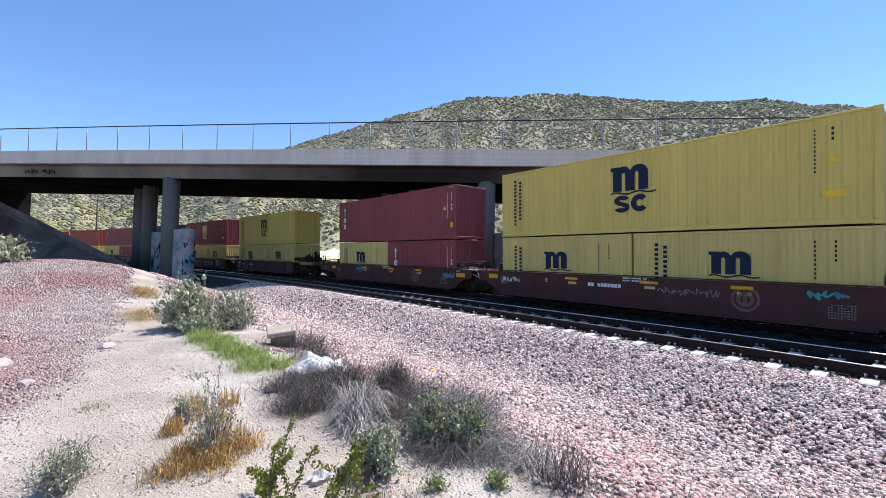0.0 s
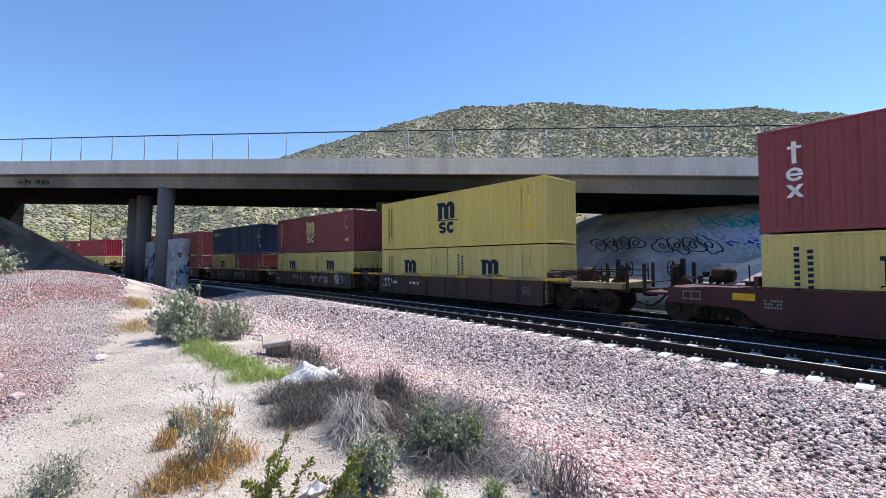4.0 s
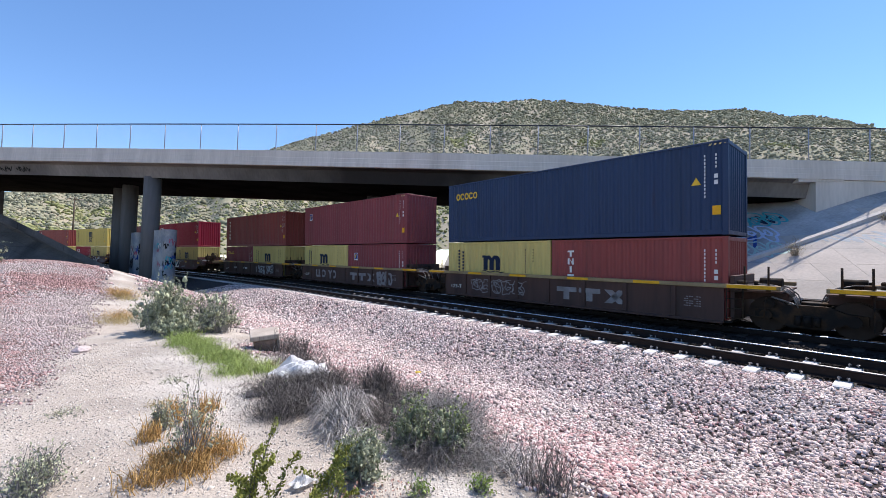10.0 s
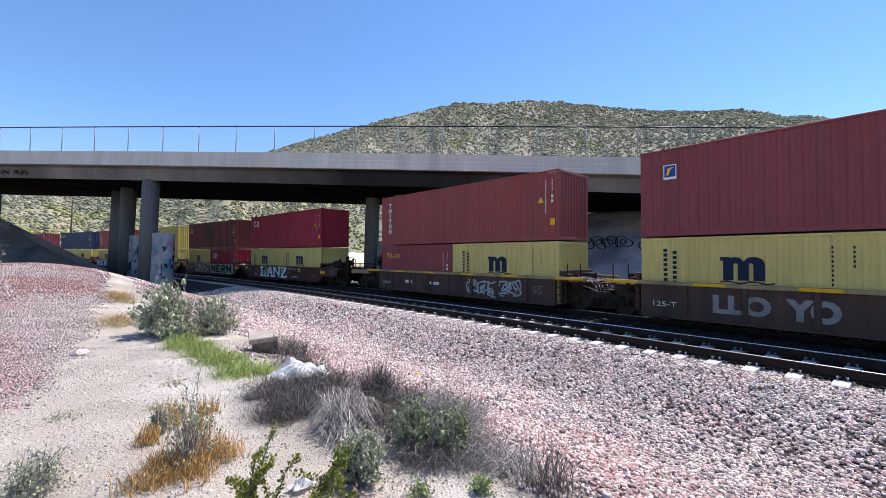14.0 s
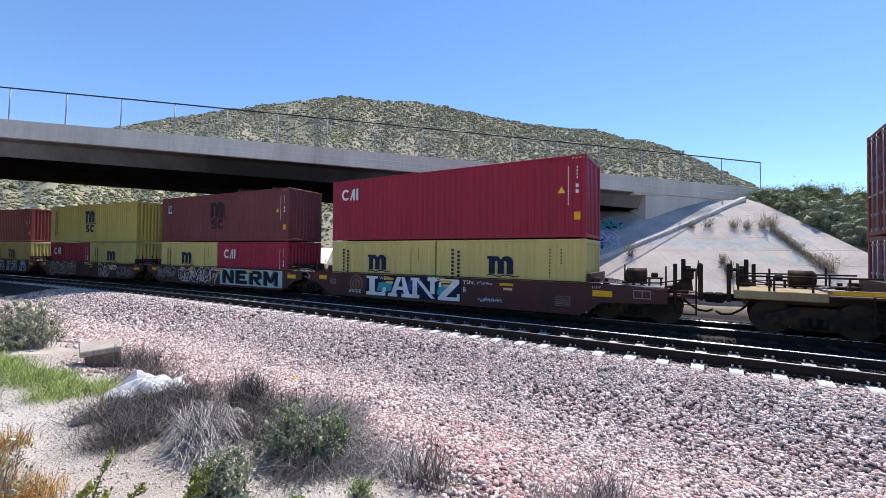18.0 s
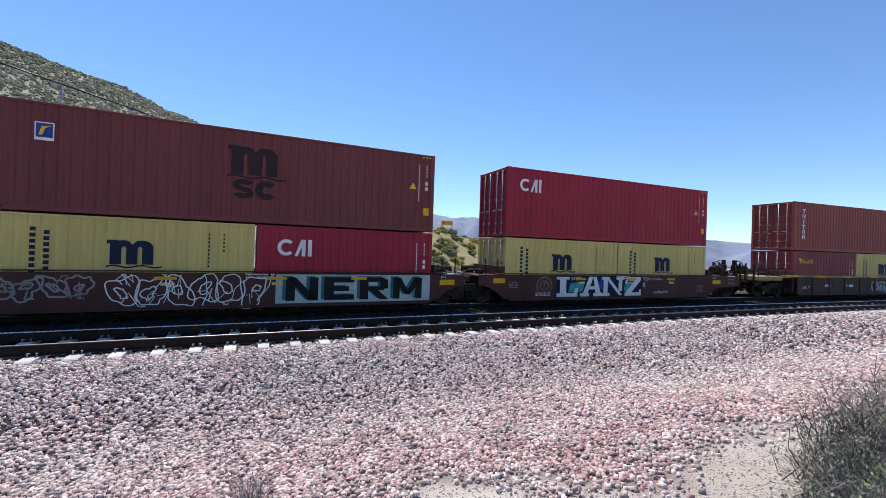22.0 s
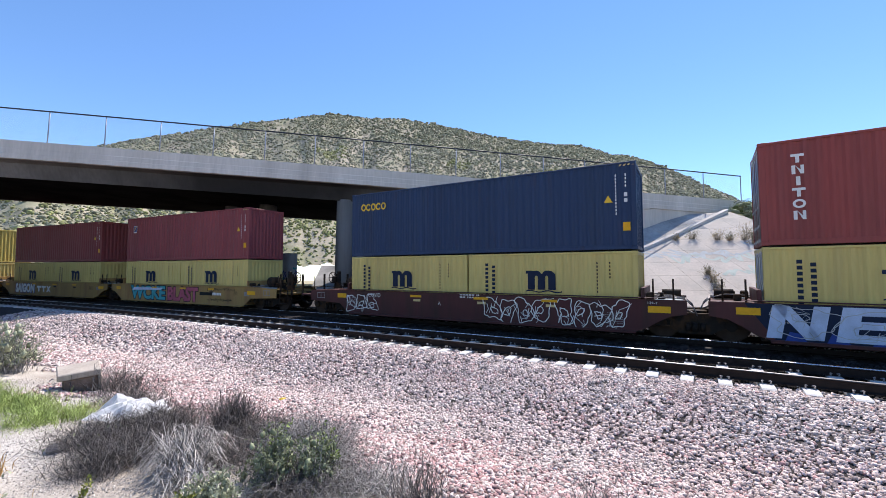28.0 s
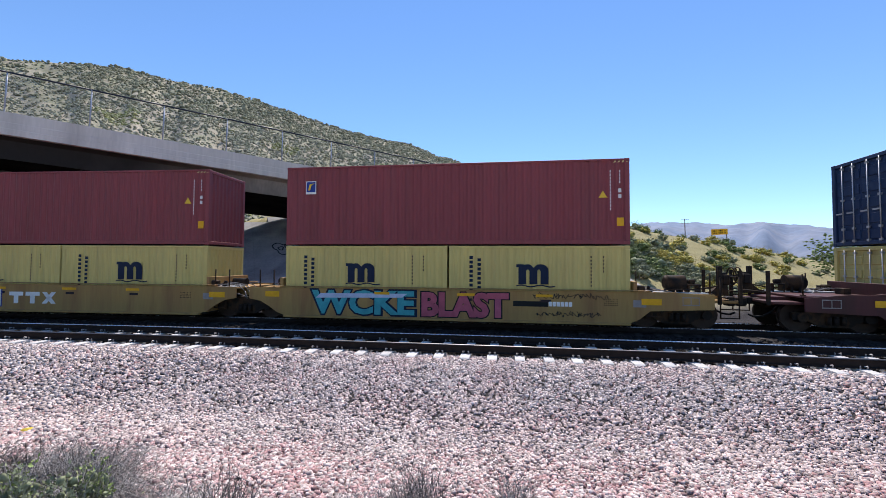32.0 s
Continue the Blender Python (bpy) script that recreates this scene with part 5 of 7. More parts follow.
for j0, j1, i0, i1, m_, n_, w_ in ((0.26, 0.40, 0.62, 0.76, TEAL, 6, 0.12), (0.29, 0.42, 0.46, 0.60, PALEBLUE, 6, 0.12), (0.42, 0.52, 0.60, 0.72, CREAM, 5, 0.1), (0.40, 0.50, 0.34, 0.52, BLACKP, 4, 0.09), (0.30, 0.38, 0.32, 0.44, PALEGREEN, 4, 0.1), (0.52, 0.62, 0.4, 0.55, BLACKP, 4, 0.09)):
    slope_bubbles(right_slope, right_place, j0, j1, i0, i1, m_, rnd_, n_, w_)
slope_graffiti(left_slope, left_place, 0.02, 0.2, 0.3, 0.5, PINK, rnd_, 3)

# ---- hills and distance ----
HILL = mat("hill_soil", (0.37, 0.32, 0.24), 0.95, vary=0.22, scale=0.12, fine=1.5, second=(0.26, 0.25, 0.16), mix_scale=0.09, mix_lo=0.38, mix_hi=0.60, bump=0.25, bscale=0.6)
RIDGE = ((-80, 1.5), (-60, 3.0), (-45, 5.3), (-38, 7.2), (-30, 10.3), (-19, 14.4), (-11.4, 17.4), (-6.8, 19.0), (-1.3, 20.4), (3.4, 21.4), (13, 21.7), (18, 21.1), (26.5, 19.6), (31, 18.7), (38, 17.8), (42, 16.3), (45, 15.5), (49, 13.6), (52.8, 11.2), (56, 9.1), (60, 6.3), (66, 3.3), (75, 0.5))


def ridge(az):
    for (a, e), (b, f) in zip(RIDGE, RIDGE[1:]):
        if az <= b:
            return e + (f - e) * (az - a) / (b - a) + 0.42 * smooth(-40, -20, az) * (1 - smooth(50, 62, az))
    return 0.0


def hill_point(az, tau):
    """A place on the hillside: tau 0 at its foot, 1 on the ridge, above 1 behind it."""
    r0, r1 = 105.0, 330.0
    r = r0 + (r1 - r0) * tau
    e = ridge(az)
    rise = 0.06 + 0.94 * tau ** 1.15 if tau <= 1 else 1 - 0.6 * (tau - 1)
    z = math.tan(radians(e)) * r1 * rise + 1.58
    n = noise.fractal(Vector((az * 0.12, tau * 1.6, 3.1)), 0.9, 2.0, 5)
    z += n * 5.5 * smooth(0.0, 0.35, tau) * (1 - 0.75 * smooth(0.75, 1.0, tau)) * smooth(0, 8, e)
    g = abs(noise.noise(Vector((az * 0.22 + 3, tau * 0.5, 1.0))))
    z -= 2.2 * (1 - smooth(0, 0.22, g)) * smooth(0.05, 0.3, tau) * (1 - smooth(0.6, 0.95, tau))
    z += 1.2 * noise.noise(Vector((az * 0.7, tau * 9, 7.0))) * smooth(0, 5, e)
    z -= 4.0 * (1 - smooth(0, 0.08, tau))
    a = radians(az)
    return (r * math.sin(a), r * math.cos(a), z)


def build_hill():
    na, nt_ = 300, 70
    verts, faces = [], []
    for i in range(na + 1):
        az = -80 + 155 * i / na
        for j in range(nt_ + 1):
            verts.append(hill_point(az, 1.35 * j / nt_))
    for i in range(na):
        for j in range(nt_):
            a = i * (nt_ + 1) + j
            faces.append((a, a + 1, a + nt_ + 2, a + nt_ + 1))
    ob = part("hill", soup("hill", verts, faces, HILL, True), None)
    tagged(ob, "dry brown hill dotted with green scrub", "hill", kind="structure")


build_hill()


def quick_mesh(name, verts, quads, materials):
    """A mesh from numpy arrays of vertices and four-sided faces."""
    me = bpy.data.meshes.new(name)
    nv, nf = len(verts), len(quads)
    me.vertices.add(nv)
    me.vertices.foreach_set("co", np.ascontiguousarray(verts, dtype=np.float32).ravel())
    me.loops.add(nf * 4)
    me.loops.foreach_set("vertex_index", np.ascontiguousarray(quads, dtype=np.int32).ravel())
    me.polygons.add(nf)
    me.polygons.foreach_set("loop_start", np.arange(0, nf * 4, 4, dtype=np.int32))
    for m in materials:
        me.materials.append(m)
    me.update(calc_edges=True)
    me.validate()
    return me


CUBE = np.array([(x, y, z) for x in (-1, 1) for y in (-1, 1) for z in (-1, 1)], dtype=float)
CUBE_Q = np.array([(0, 1, 3, 2), (4, 6, 7, 5), (0, 4, 5, 1), (2, 3, 7, 6), (0, 2, 6, 4), (1, 5, 7, 3)])


def ball_base():
    """A small ball of 24 faces on a cube's plan."""
    bm = bmesh.new()
    bmesh.ops.create_cube(bm, size=2)
    bmesh.ops.subdivide_edges(bm, edges=bm.edges[:], cuts=1, use_grid_fill=True)
    v = np.array([tuple(p.co.normalized()) for p in bm.verts])
    q = np.array([[p.index for p in f.verts] for f in bm.faces])
    bm.free()
    return v, q


def lumps(name, places, sizes, flat, base, material, seed, jitter=0.3):
    """Many uneven lumps in one mesh: places (n, 3), sizes (n,), flat their height's share."""
    rng = np.random.default_rng(seed)
    bv, bq = base
    n, k = len(places), len(bv)
    v = np.repeat(bv[None], n, 0) * (1 + rng.uniform(-jitter, jitter, (n, k, 1)))
    a = rng.uniform(0, 2 * np.pi, n)
    st = rng.uniform(0.75, 1.25, (n, 1))
    x, y = v[:, :, 0] * st, v[:, :, 1] / st
    tilt = rng.normal(0, 0.35, n)[:, None]
    z = v[:, :, 2] * flat
    x, z = x * np.cos(tilt) - z * np.sin(tilt), x * np.sin(tilt) + z * np.cos(tilt)
    c, s = np.cos(a)[:, None], np.sin(a)[:, None]
    v = np.stack([x * c - y * s, x * s + y * c, z], 2) * np.asarray(sizes)[:, None, None] + np.asarray(places)[:, None, :]
    q = (bq[None] + (np.arange(n) * k)[:, None, None]).reshape(-1, 4)
    return quick_mesh(name, v.reshape(-1, 3), q, [material])


BALL = ball_base()


def leafy(name, a, b, scale=0.5):
    return mat(name, a, 0.9, vary=0.25, scale=scale, fine=scale * 8, second=b, mix_scale=scale * 1.7, island=0.45, bump=0.05, bscale=scale * 10)


SCRUB = leafy("scrub_olive", (0.225, 0.225, 0.15), (0.29, 0.275, 0.195))
SCRUB_G = leafy("scrub_green", (0.23, 0.245, 0.105), (0.27, 0.26, 0.125))


def build_scrub():
    rng = np.random.default_rng(3)
    places, sizes, green, gsize = [], [], [], []
    for _ in range(84000):
        az = rng.uniform(-62, 62)
        tau = rng.uniform(0.0, 1.02) ** 0.8
        e = ridge(az)
        if e < 2:
            continue
        dens = 0.62 + 0.6 * noise.noise(Vector((az * 0.2, tau * 6, 20))) + 0.25 * (az > 15) + 0.5 * (1 - smooth(0.12, 0.4, tau))
        if rng.uniform() > dens:
            continue
        p = hill_point(az, tau)
        r = rng.uniform(0.25, 0.75) * (1.0 + 0.7 * (rng.uniform() < 0.12)) * (0.62 + 0.5 * tau)
        if noise.noise(Vector((az * 0.16, tau * 5, 44))) > 0.22 and tau < 0.6 or tau < 0.07 or tau < 0.35 and rng.uniform() < 0.35:
            green.append((p[0], p[1], p[2] + r * 0.3))
            gsize.append(r)
        else:
            places.append((p[0], p[1], p[2] + r * 0.35))
            sizes.append(r)
    base = ball_base()
    for pl, sz, m_, lab in ((places, sizes, SCRUB, "dark olive chaparral scrub scattered over the hillside"), (green, gsize, SCRUB_G, "fresh green low scrub over the hillside")):
        ob = part("scrub", lumps("scrub", np.array(pl), np.array(sz), 0.75, base, m_, 4, 0.35), None)
        tagged(ob, lab, "scrub", kind="stuff")


build_scrub()

# the blue haze of distance is put into this base colour
FARMTN = mat("far_mountain_haze", (0.16, 0.20, 0.27), 0.95, vary=0.18, scale=0.004, fine=0.03, second=(0.21, 0.235, 0.29), mix_scale=0.006)
PEAKS = ((48, 5.0), (56, 6.4), (66, 6.9), (70.6, 7.1), (74, 7.0), (77, 6.5), (81, 6.5), (86, 5.6), (90, 5.4), (97, 5.0), (103.8, 4.7), (109, 3.4), (116, 2.6), (125, 2.4), (140, 2.0))


def build_mountains():
    verts, faces = [], []
    n = 240
    for i in range(n + 1):
        az = 48 + 92 * i / n
        for (a, e), (b, f) in zip(PEAKS, PEAKS[1:]):
            if az <= b:
                el = e + (f - e) * (az - a) / (b - a)
                break
        el += 0.25 * noise.fractal(Vector((az * 0.35, 0, 0)), 0.8, 2, 5)
        a = radians(az)
        for r, k in ((1700, 0.0), (2200, 0.55), (2800, 1.0), (3300, 0.7)):
            z = math.tan(radians(el)) * 2800 * k + (60 * noise.noise(Vector((az * 0.5, r * 0.002, 3))) if 0 < k < 1 else 0)
            verts.append((r * math.sin(a), r * math.cos(a), z - 3))
    for i in range(n):
        for j in range(3):
            a = i * 4 + j
            faces.append((a, a + 1, a + 5, a + 4))
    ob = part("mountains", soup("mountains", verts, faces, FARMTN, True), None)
    tagged(ob, "mountain range far away, blue-grey haze in its colour", "mountains", kind="structure")


build_mountains()

ROCK = mat("sandstone", (0.60, 0.49, 0.42), 0.9, vary=0.15, scale=0.15, fine=1.5, second=(0.48, 0.37, 0.31), mix_scale=0.25, bump=0.2, bscale=0.8)


def build_rocks():
    rnd = random.Random(8)
    for k in range(9):
        az, d, r = 123.6 + k * 1.05 + rnd.uniform(-0.3, 0.3), rnd.uniform(125, 150), rnd.uniform(4.5, 7.5)
        top = 1.58 + d * math.tan(radians(6.6 - 0.10 * (k - 4) ** 2 + rnd.uniform(-0.2, 0.2)))
        bm = bmesh.new()
        bmesh.ops.create_icosphere(bm, subdivisions=4, radius=1)
        for v in bm.verts:
            q = v.co.copy()
            m = 1 + 0.22 * noise.noise(q * 1.3 + Vector((k * 5, 0, 0))) + 0.07 * noise.noise(q * 4 + Vector((k, 3, 0)))
            crack = abs(noise.noise(q * 1.9 + Vector((0, k * 2, 0))))
            m -= 0.09 * (1 - smooth(0, 0.07, crack))
            v.co = q * m
        for f in bm.faces:
            f.smooth = True
        a = radians(az)
        ob = part("boulder", bm, ROCK)
        ob.matrix_world = Matrix.Translation((d * math.sin(a), d * math.cos(a), top - r * 1.25 + 0.0)) @ Matrix.Diagonal((r, r, r * 1.3, 1))
        tagged(ob, "huge rounded pale sandstone boulder on a slope", "boulder", "sandstone outcrop")
    # the slope below them
    bm = bmesh.new()
    bmesh.ops.create_uvsphere(bm, u_segments=32, v_segments=16, radius=1)
    for v in bm.verts:
        v.co *= 1 + 0.15 * noise.noise(v.co * 3)
    ob = part("rock_knoll", bm, HILL)
    a = radians(128)
    ob.matrix_world = Matrix.Translation((145 * math.sin(a), 145 * math.cos(a), -2)) @ Matrix.Diagonal((26, 26, 12, 1))
    tagged(ob, "dry brown knoll that carries the boulders", "knoll", kind="structure")


build_rocks()

WOOD = mat("pole_wood", (0.10, 0.075, 0.055), 0.9, vary=0.25, scale=3, fine=25, streak=True)


def utility_pole(az, d, base_z, top_z, arms):
    p = empty("utility_pole", "weathered wooden utility pole with crossarms", "utility pole", "utility poles")
    a = radians(az)
    p.matrix_world = pose(d * math.sin(a), d * math.cos(a), base_z, 0, 0, -az + 20)
    h = top_z - base_z
    bm = bmesh.new()
    tube(bm, (0, 0, -0.5), (0, 0, h), 0.2, 0.13, n=10)
    part("shaft", bm, WOOD, p)
    for z in arms:
        part("crossarm", boxed(-1.3, 1.3, -0.2, -0.1, h - z, h - z + 0.13), WOOD, p)
        for x in (-1.2, -0.6, 0.6, 1.2):
            bm = bmesh.new()
            tube(bm, (x, -0.15, h - z + 0.13), (x, -0.15, h - z + 0.32), 0.05, 0.035, n=6)
            part("insulator", bm, GREYP, p)
    return p


def at_angle(az, el, d):
    return 1.58 + d * math.tan(radians(el))


utility_pole(105.4, 78, -1.0, at_angle(105.4, 7.75, 78), (0.35, 1.5))
utility_pole(73.5, 170, 5.0, at_angle(73.5, 7.3, 170), (0.4, 1.6))
utility_pole(-40.3, 120, 2.0, at_angle(-40.3, 5.75, 120), (0.5,))


def road_sign():
    d, az = 62.0, 76.9
    s = empty("road_sign", "yellow road sign with dark bars on two posts", "road sign")
    a = radians(az)
    s.matrix_world = pose(d * math.sin(a), d * math.cos(a), at_angle(az, 2.4, d), 0, 0, -az)
    z1, z0 = at_angle(az, 5.9, d) - at_angle(az, 2.4, d), at_angle(az, 5.25, d) - at_angle(az, 2.4, d)
    part("panel", boxed(-0.86, 0.86, -0.03, 0.0, z0, z1, bevel=0.01), REFLECT, s)
    bm = bmesh.new()
    for r in range(2):
        z = z1 - 0.16 - r * 0.28
        for k in range(9):
            if k not in (3, 7):
                box(bm, -0.7 + k * 0.155, -0.6 + k * 0.155, -0.036, -0.031, z - 0.13, z)
    o = part("lettering", bm, BLACKP, s)
    for x in (-0.8, 0.75):
        bm = bmesh.new()
        tube(bm, (x, 0.05, -1.0), (x, 0.05, z1 - 0.05), 0.05, n=8)
        part("post", bm, WOOD, s)


road_sign()


# ---- ballast stones and pebbles ----
STONE = mat("ballast_grey", (0.51, 0.435, 0.405), 0.9, vary=0.2, scale=3, fine=40, second=(0.52, 0.42, 0.39), mix_scale=0.8, island=0.48, bump=0.004, bscale=30)
# black stones: the train's shade and grease are both in the colour
SHADE_GREASE = mat("ballast_oily", (0.03, 0.027, 0.026), 0.75, spec=0.02, vary=0.25, scale=3, fine=40, island=0.5)
STONE_RED = mat("ballast_red", (0.45, 0.305, 0.29), 0.9, vary=0.2, scale=3, fine=40, second=(0.40, 0.245, 0.235), mix_scale=0.8, island=0.4, bump=0.004, bscale=30)
HEAP = mat("ballast_old", (0.40, 0.335, 0.315), 0.9, vary=0.2, scale=3, fine=40, second=(0.40, 0.335, 0.32), mix_scale=0.8, island=0.28)
HEAP_RED = mat("ballast_old_red", (0.34, 0.215, 0.20), 0.9, vary=0.2, scale=3, fine=40, second=(0.37, 0.26, 0.245), mix_scale=0.8, island=0.4)
PEBBLE = mat("pebble_pale", (0.46, 0.42, 0.375), 0.9, vary=0.2, scale=4, fine=40, island=0.45)


def strew():
    rng = np.random.default_rng(11)
    grey, red, pale, blackb, heap, heapr = [[[], []] for _ in range(6)]
    bands = ((2.6, 6.0, 1080, 0.012, 0.030), (6.0, 9.5, 800, 0.015, 0.033), (9.5, 15.0, 400, 0.021, 0.041), (15.0, 30.0, 130, 0.034, 0.056))
    for r0, r1, dens, s0, s1 in bands:
        a0, a1 = radians(-60), radians(140)
        n = int(dens * (a1 - a0) / 2 * (r1 * r1 - r0 * r0))
        r = np.sqrt(rng.uniform(r0 * r0, r1 * r1, n))
        a = rng.uniform(a0, a1, n)
        size = rng.uniform(s0, s1, n)
        pick = rng.uniform(0, 1, n)
        for x, y, sz, u in zip(r * np.sin(a), r * np.cos(a), size, pick):
            s, o = line_of(x, y)
            n_ = o - NEAR_TRACK
            gauge = -1.5 < n_ < -0.8 or -0.65 < n_ < 0.68 or n_ > 0.86
            if -0.7 < n_ < 1.27 and gauge and not 0.24 < ((s + 168) / 0.61) % 1.0 < 0.76:
                continue
            if not gauge and not (-2.4 < o < -1.5 and u < 0.5) and not (o < 3.75 and o > 1.5 and u < 0.35):
                continue
            g, rd, gr = zones(x, y)
            z = ground_z(x, y)
            if u < (g * 1.9 if o > 14.5 else g):
                tint = rng.uniform()
                k = blackb if n_ < 0.72 else (heapr if tint < rd * 0.95 else heap) if o > 14.5 else red if tint < rd * 0.85 + 0.10 else grey
                if o > 14.5:
                    sz *= 0.58
                    for q in range(2):
                        xx, yy = x + rng.uniform(-0.12, 0.12), y + rng.uniform(-0.12, 0.12)
                        k[0].append((xx, yy, ground_z(xx, yy) + sz * 0.4))
                        k[1].append(sz * rng.uniform(0.7, 1.1))
                k[0].append((x, y, z + sz * (0.42 + 0.3 * tint)))
                k[1].append(sz)
            elif u < 0.8 and r0 < 9:
                pale[0].append((x, y, z + 0.002))
                pale[1].append(sz * rng.uniform(0.15, 0.42) * (1.7 if u > 0.78 else 1.0))
    base = (CUBE * np.array((0.66, 0.58, 0.64)), CUBE_Q[[0, 1, 2, 3, 5]])      # no underside
    for (pl, sz), m_, name, lab in ((grey, STONE, "ballast", "grey crushed-stone ballast lying beside the track"), (red, STONE_RED, "ballast_red", "reddish crushed-stone ballast heaped below the track"), (heap, HEAP, "ballast_old", "grey-brown old ballast dumped in a heap"), (heapr, HEAP_RED, "ballast_old_red", "dull red old ballast dumped in a heap"), (blackb, SHADE_GREASE, "ballast_oily", "black ballast between the tracks, grease and the train's shade in its colour"), (pale, PEBBLE, "pebbles", "pale pebbles strewn over the path")):
        ob = part(name, lumps(name, np.array(pl), np.array(sz), 0.8, base, m_, 21, 0.38), None)
        tagged(ob, lab, "ballast" if name != "pebbles" else "pebbles", kind="stuff")


strew()

# ---- shrubs ----
TWIG = mat("twig_grey", (0.27, 0.255, 0.245), 0.9, vary=0.25, scale=6, island=0.45)
TWIG_DK = mat("twig_dark", (0.135, 0.122, 0.115), 0.9, vary=0.25, scale=6, island=0.4)
TWIG_PALE = mat("twig_straw", (0.42, 0.395, 0.375), 0.85, vary=0.2, scale=6, island=0.35)
SAGE = mat("leaf_sage", (0.36, 0.375, 0.25), 0.85, vary=0.2, scale=5, island=0.4)
SAGE_DK = mat("leaf_sage_dark", (0.25, 0.27, 0.16), 0.85, vary=0.2, scale=5, island=0.4)
FRESH = mat("leaf_fresh", (0.33, 0.41, 0.13), 0.8, vary=0.2, scale=5, island=0.4)
GREASE = mat("leaf_yellow_green", (0.20, 0.21, 0.05), 0.75, vary=0.25, scale=6, island=0.4)
RUST = mat("grass_rust", (0.50, 0.31, 0.12), 0.85, vary=0.25, scale=6, island=0.4)
STRAW = mat("grass_straw", (0.46, 0.36, 0.17), 0.85, vary=0.2, scale=6, island=0.35)
DRYFLOWER = mat("flower_dried", (0.42, 0.24, 0.19), 0.85, vary=0.2, scale=6, island=0.3)


def twigs_mesh(name, n, radius, height, thick, droop, spread, material, rng, seg=4):
    """Thin bent stalks that rise from a small base and arch outwards."""
    az = rng.uniform(0, 2 * np.pi, n)
    reach = radius * np.sqrt(rng.uniform(0.02, 1, n))
    top = height * rng.uniform(0.45, 1.0, n) * np.sqrt(np.maximum(1 - (reach / radius) ** 2 * (1 - droop), 0.05))
    bx, by = rng.normal(0, spread, n), rng.normal(0, spread, n)
    V, Q = [], []
    ts = np.linspace(0, 1, seg)
    tri = np.array([0, 2.094, 4.189])
    wob = rng.normal(0, 0.085, (n, seg, 3)) * radius
    wob[:, 0] = 0
    bend = rng.uniform(0.7, 1.6, n)
    pts = np.empty((n, seg, 3))
    for k, t in enumerate(ts):
        out = reach * t ** bend
        pts[:, k, 0] = bx + out * np.cos(az)
        pts[:, k, 1] = by + out * np.sin(az)
        pts[:, k, 2] = top * (1 - (1 - t) ** 1.6) - droop * height * 0.55 * t ** 3 * (reach / radius)
    pts += wob
    pts[:, :, 2] = np.maximum(pts[:, :, 2], 0.0)
    w = thick * rng.uniform(0.6, 1.4, n)
    ring = np.stack([np.cos(tri), np.sin(tri), np.zeros(3)], 1)
    taper = np.linspace(1, 0.35, seg)
    v = pts[:, :, None, :] + ring[None, None] * (w[:, None, None, None] * taper[None, :, None, None])
    idx = np.arange(n * seg * 3).reshape(n, seg, 3)
    q = np.stack([idx[:, :-1, :], np.roll(idx[:, :-1, :], -1, 2), np.roll(idx[:, 1:, :], -1, 2), idx[:, 1:, :]], -1).reshape(-1, 4)
    return quick_mesh(name, v.reshape(-1, 3), q, [material]), pts


def leaves_mesh(name, centres, size, material, rng, up=0.4):
    n = len(centres)
    d = rng.normal(0, 1, (n, 3))
    d[:, 2] = np.abs(d[:, 2]) + up
    d /= np.linalg.norm(d, axis=1)[:, None]
    e = np.cross(d, rng.normal(0, 1, (n, 3)))
    e /= np.linalg.norm(e, axis=1)[:, None]
    L = (size * rng.uniform(0.6, 1.4, n))[:, None]
    W = L * 0.28
    v = np.stack([centres, centres + d * L * 0.5 + e * W, centres + d * L, centres + d * L * 0.5 - e * W], 1)
    q = np.arange(n * 4).reshape(n, 4)
    return quick_mesh(name, v.reshape(-1, 3), q, [material])


def shrub(name, label, x, y, radius, height, n_twigs, n_leaves, twig, leaf, seed, thick=0.004, droop=0.2, spread=None, leaf_size=0.03, sink=0.02, z=None, category="shrub", group="lineside plants", leaf_from=0.35, core=0):
    rng = np.random.default_rng(seed)
    t = empty(name, label, category, group, Matrix.Translation((x, y, (ground_z(x, y) if z is None else z) - sink)))
    me, pts = twigs_mesh("twig_mass", n_twigs, radius, height, thick, droop, spread if spread is not None else radius * 0.18, twig, rng)
    tagged(part("twig_mass", me, None, t), kind="stuff")
    if n_leaves:
        i = rng.integers(0, n_twigs, n_leaves)
        f = rng.uniform(leaf_from, 1.0, n_leaves) * (pts.shape[1] - 1)
        k = np.minimum(f.astype(int), pts.shape[1] - 2)
        u = (f - k)[:, None]
        c = pts[i, k] * (1 - u) + pts[i, k + 1] * u + rng.normal(0, leaf_size * 0.5, (n_leaves, 3))
        tagged(part("leaf_mass", leaves_mesh("leaf_mass", c, leaf_size, leaf, rng), None, t), kind="stuff")
    if core:
        c = pts[rng.integers(0, n_twigs, core), rng.integers(1, pts.shape[1], core)] * np.array([0.85, 0.85, 0.88])
        tagged(part("inner_foliage", lumps("inner_foliage", c, rng.uniform(0.035, 0.085, core) * radius, 1.6, BALL, leaf, seed, 0.6), None, t), kind="stuff")
    return t


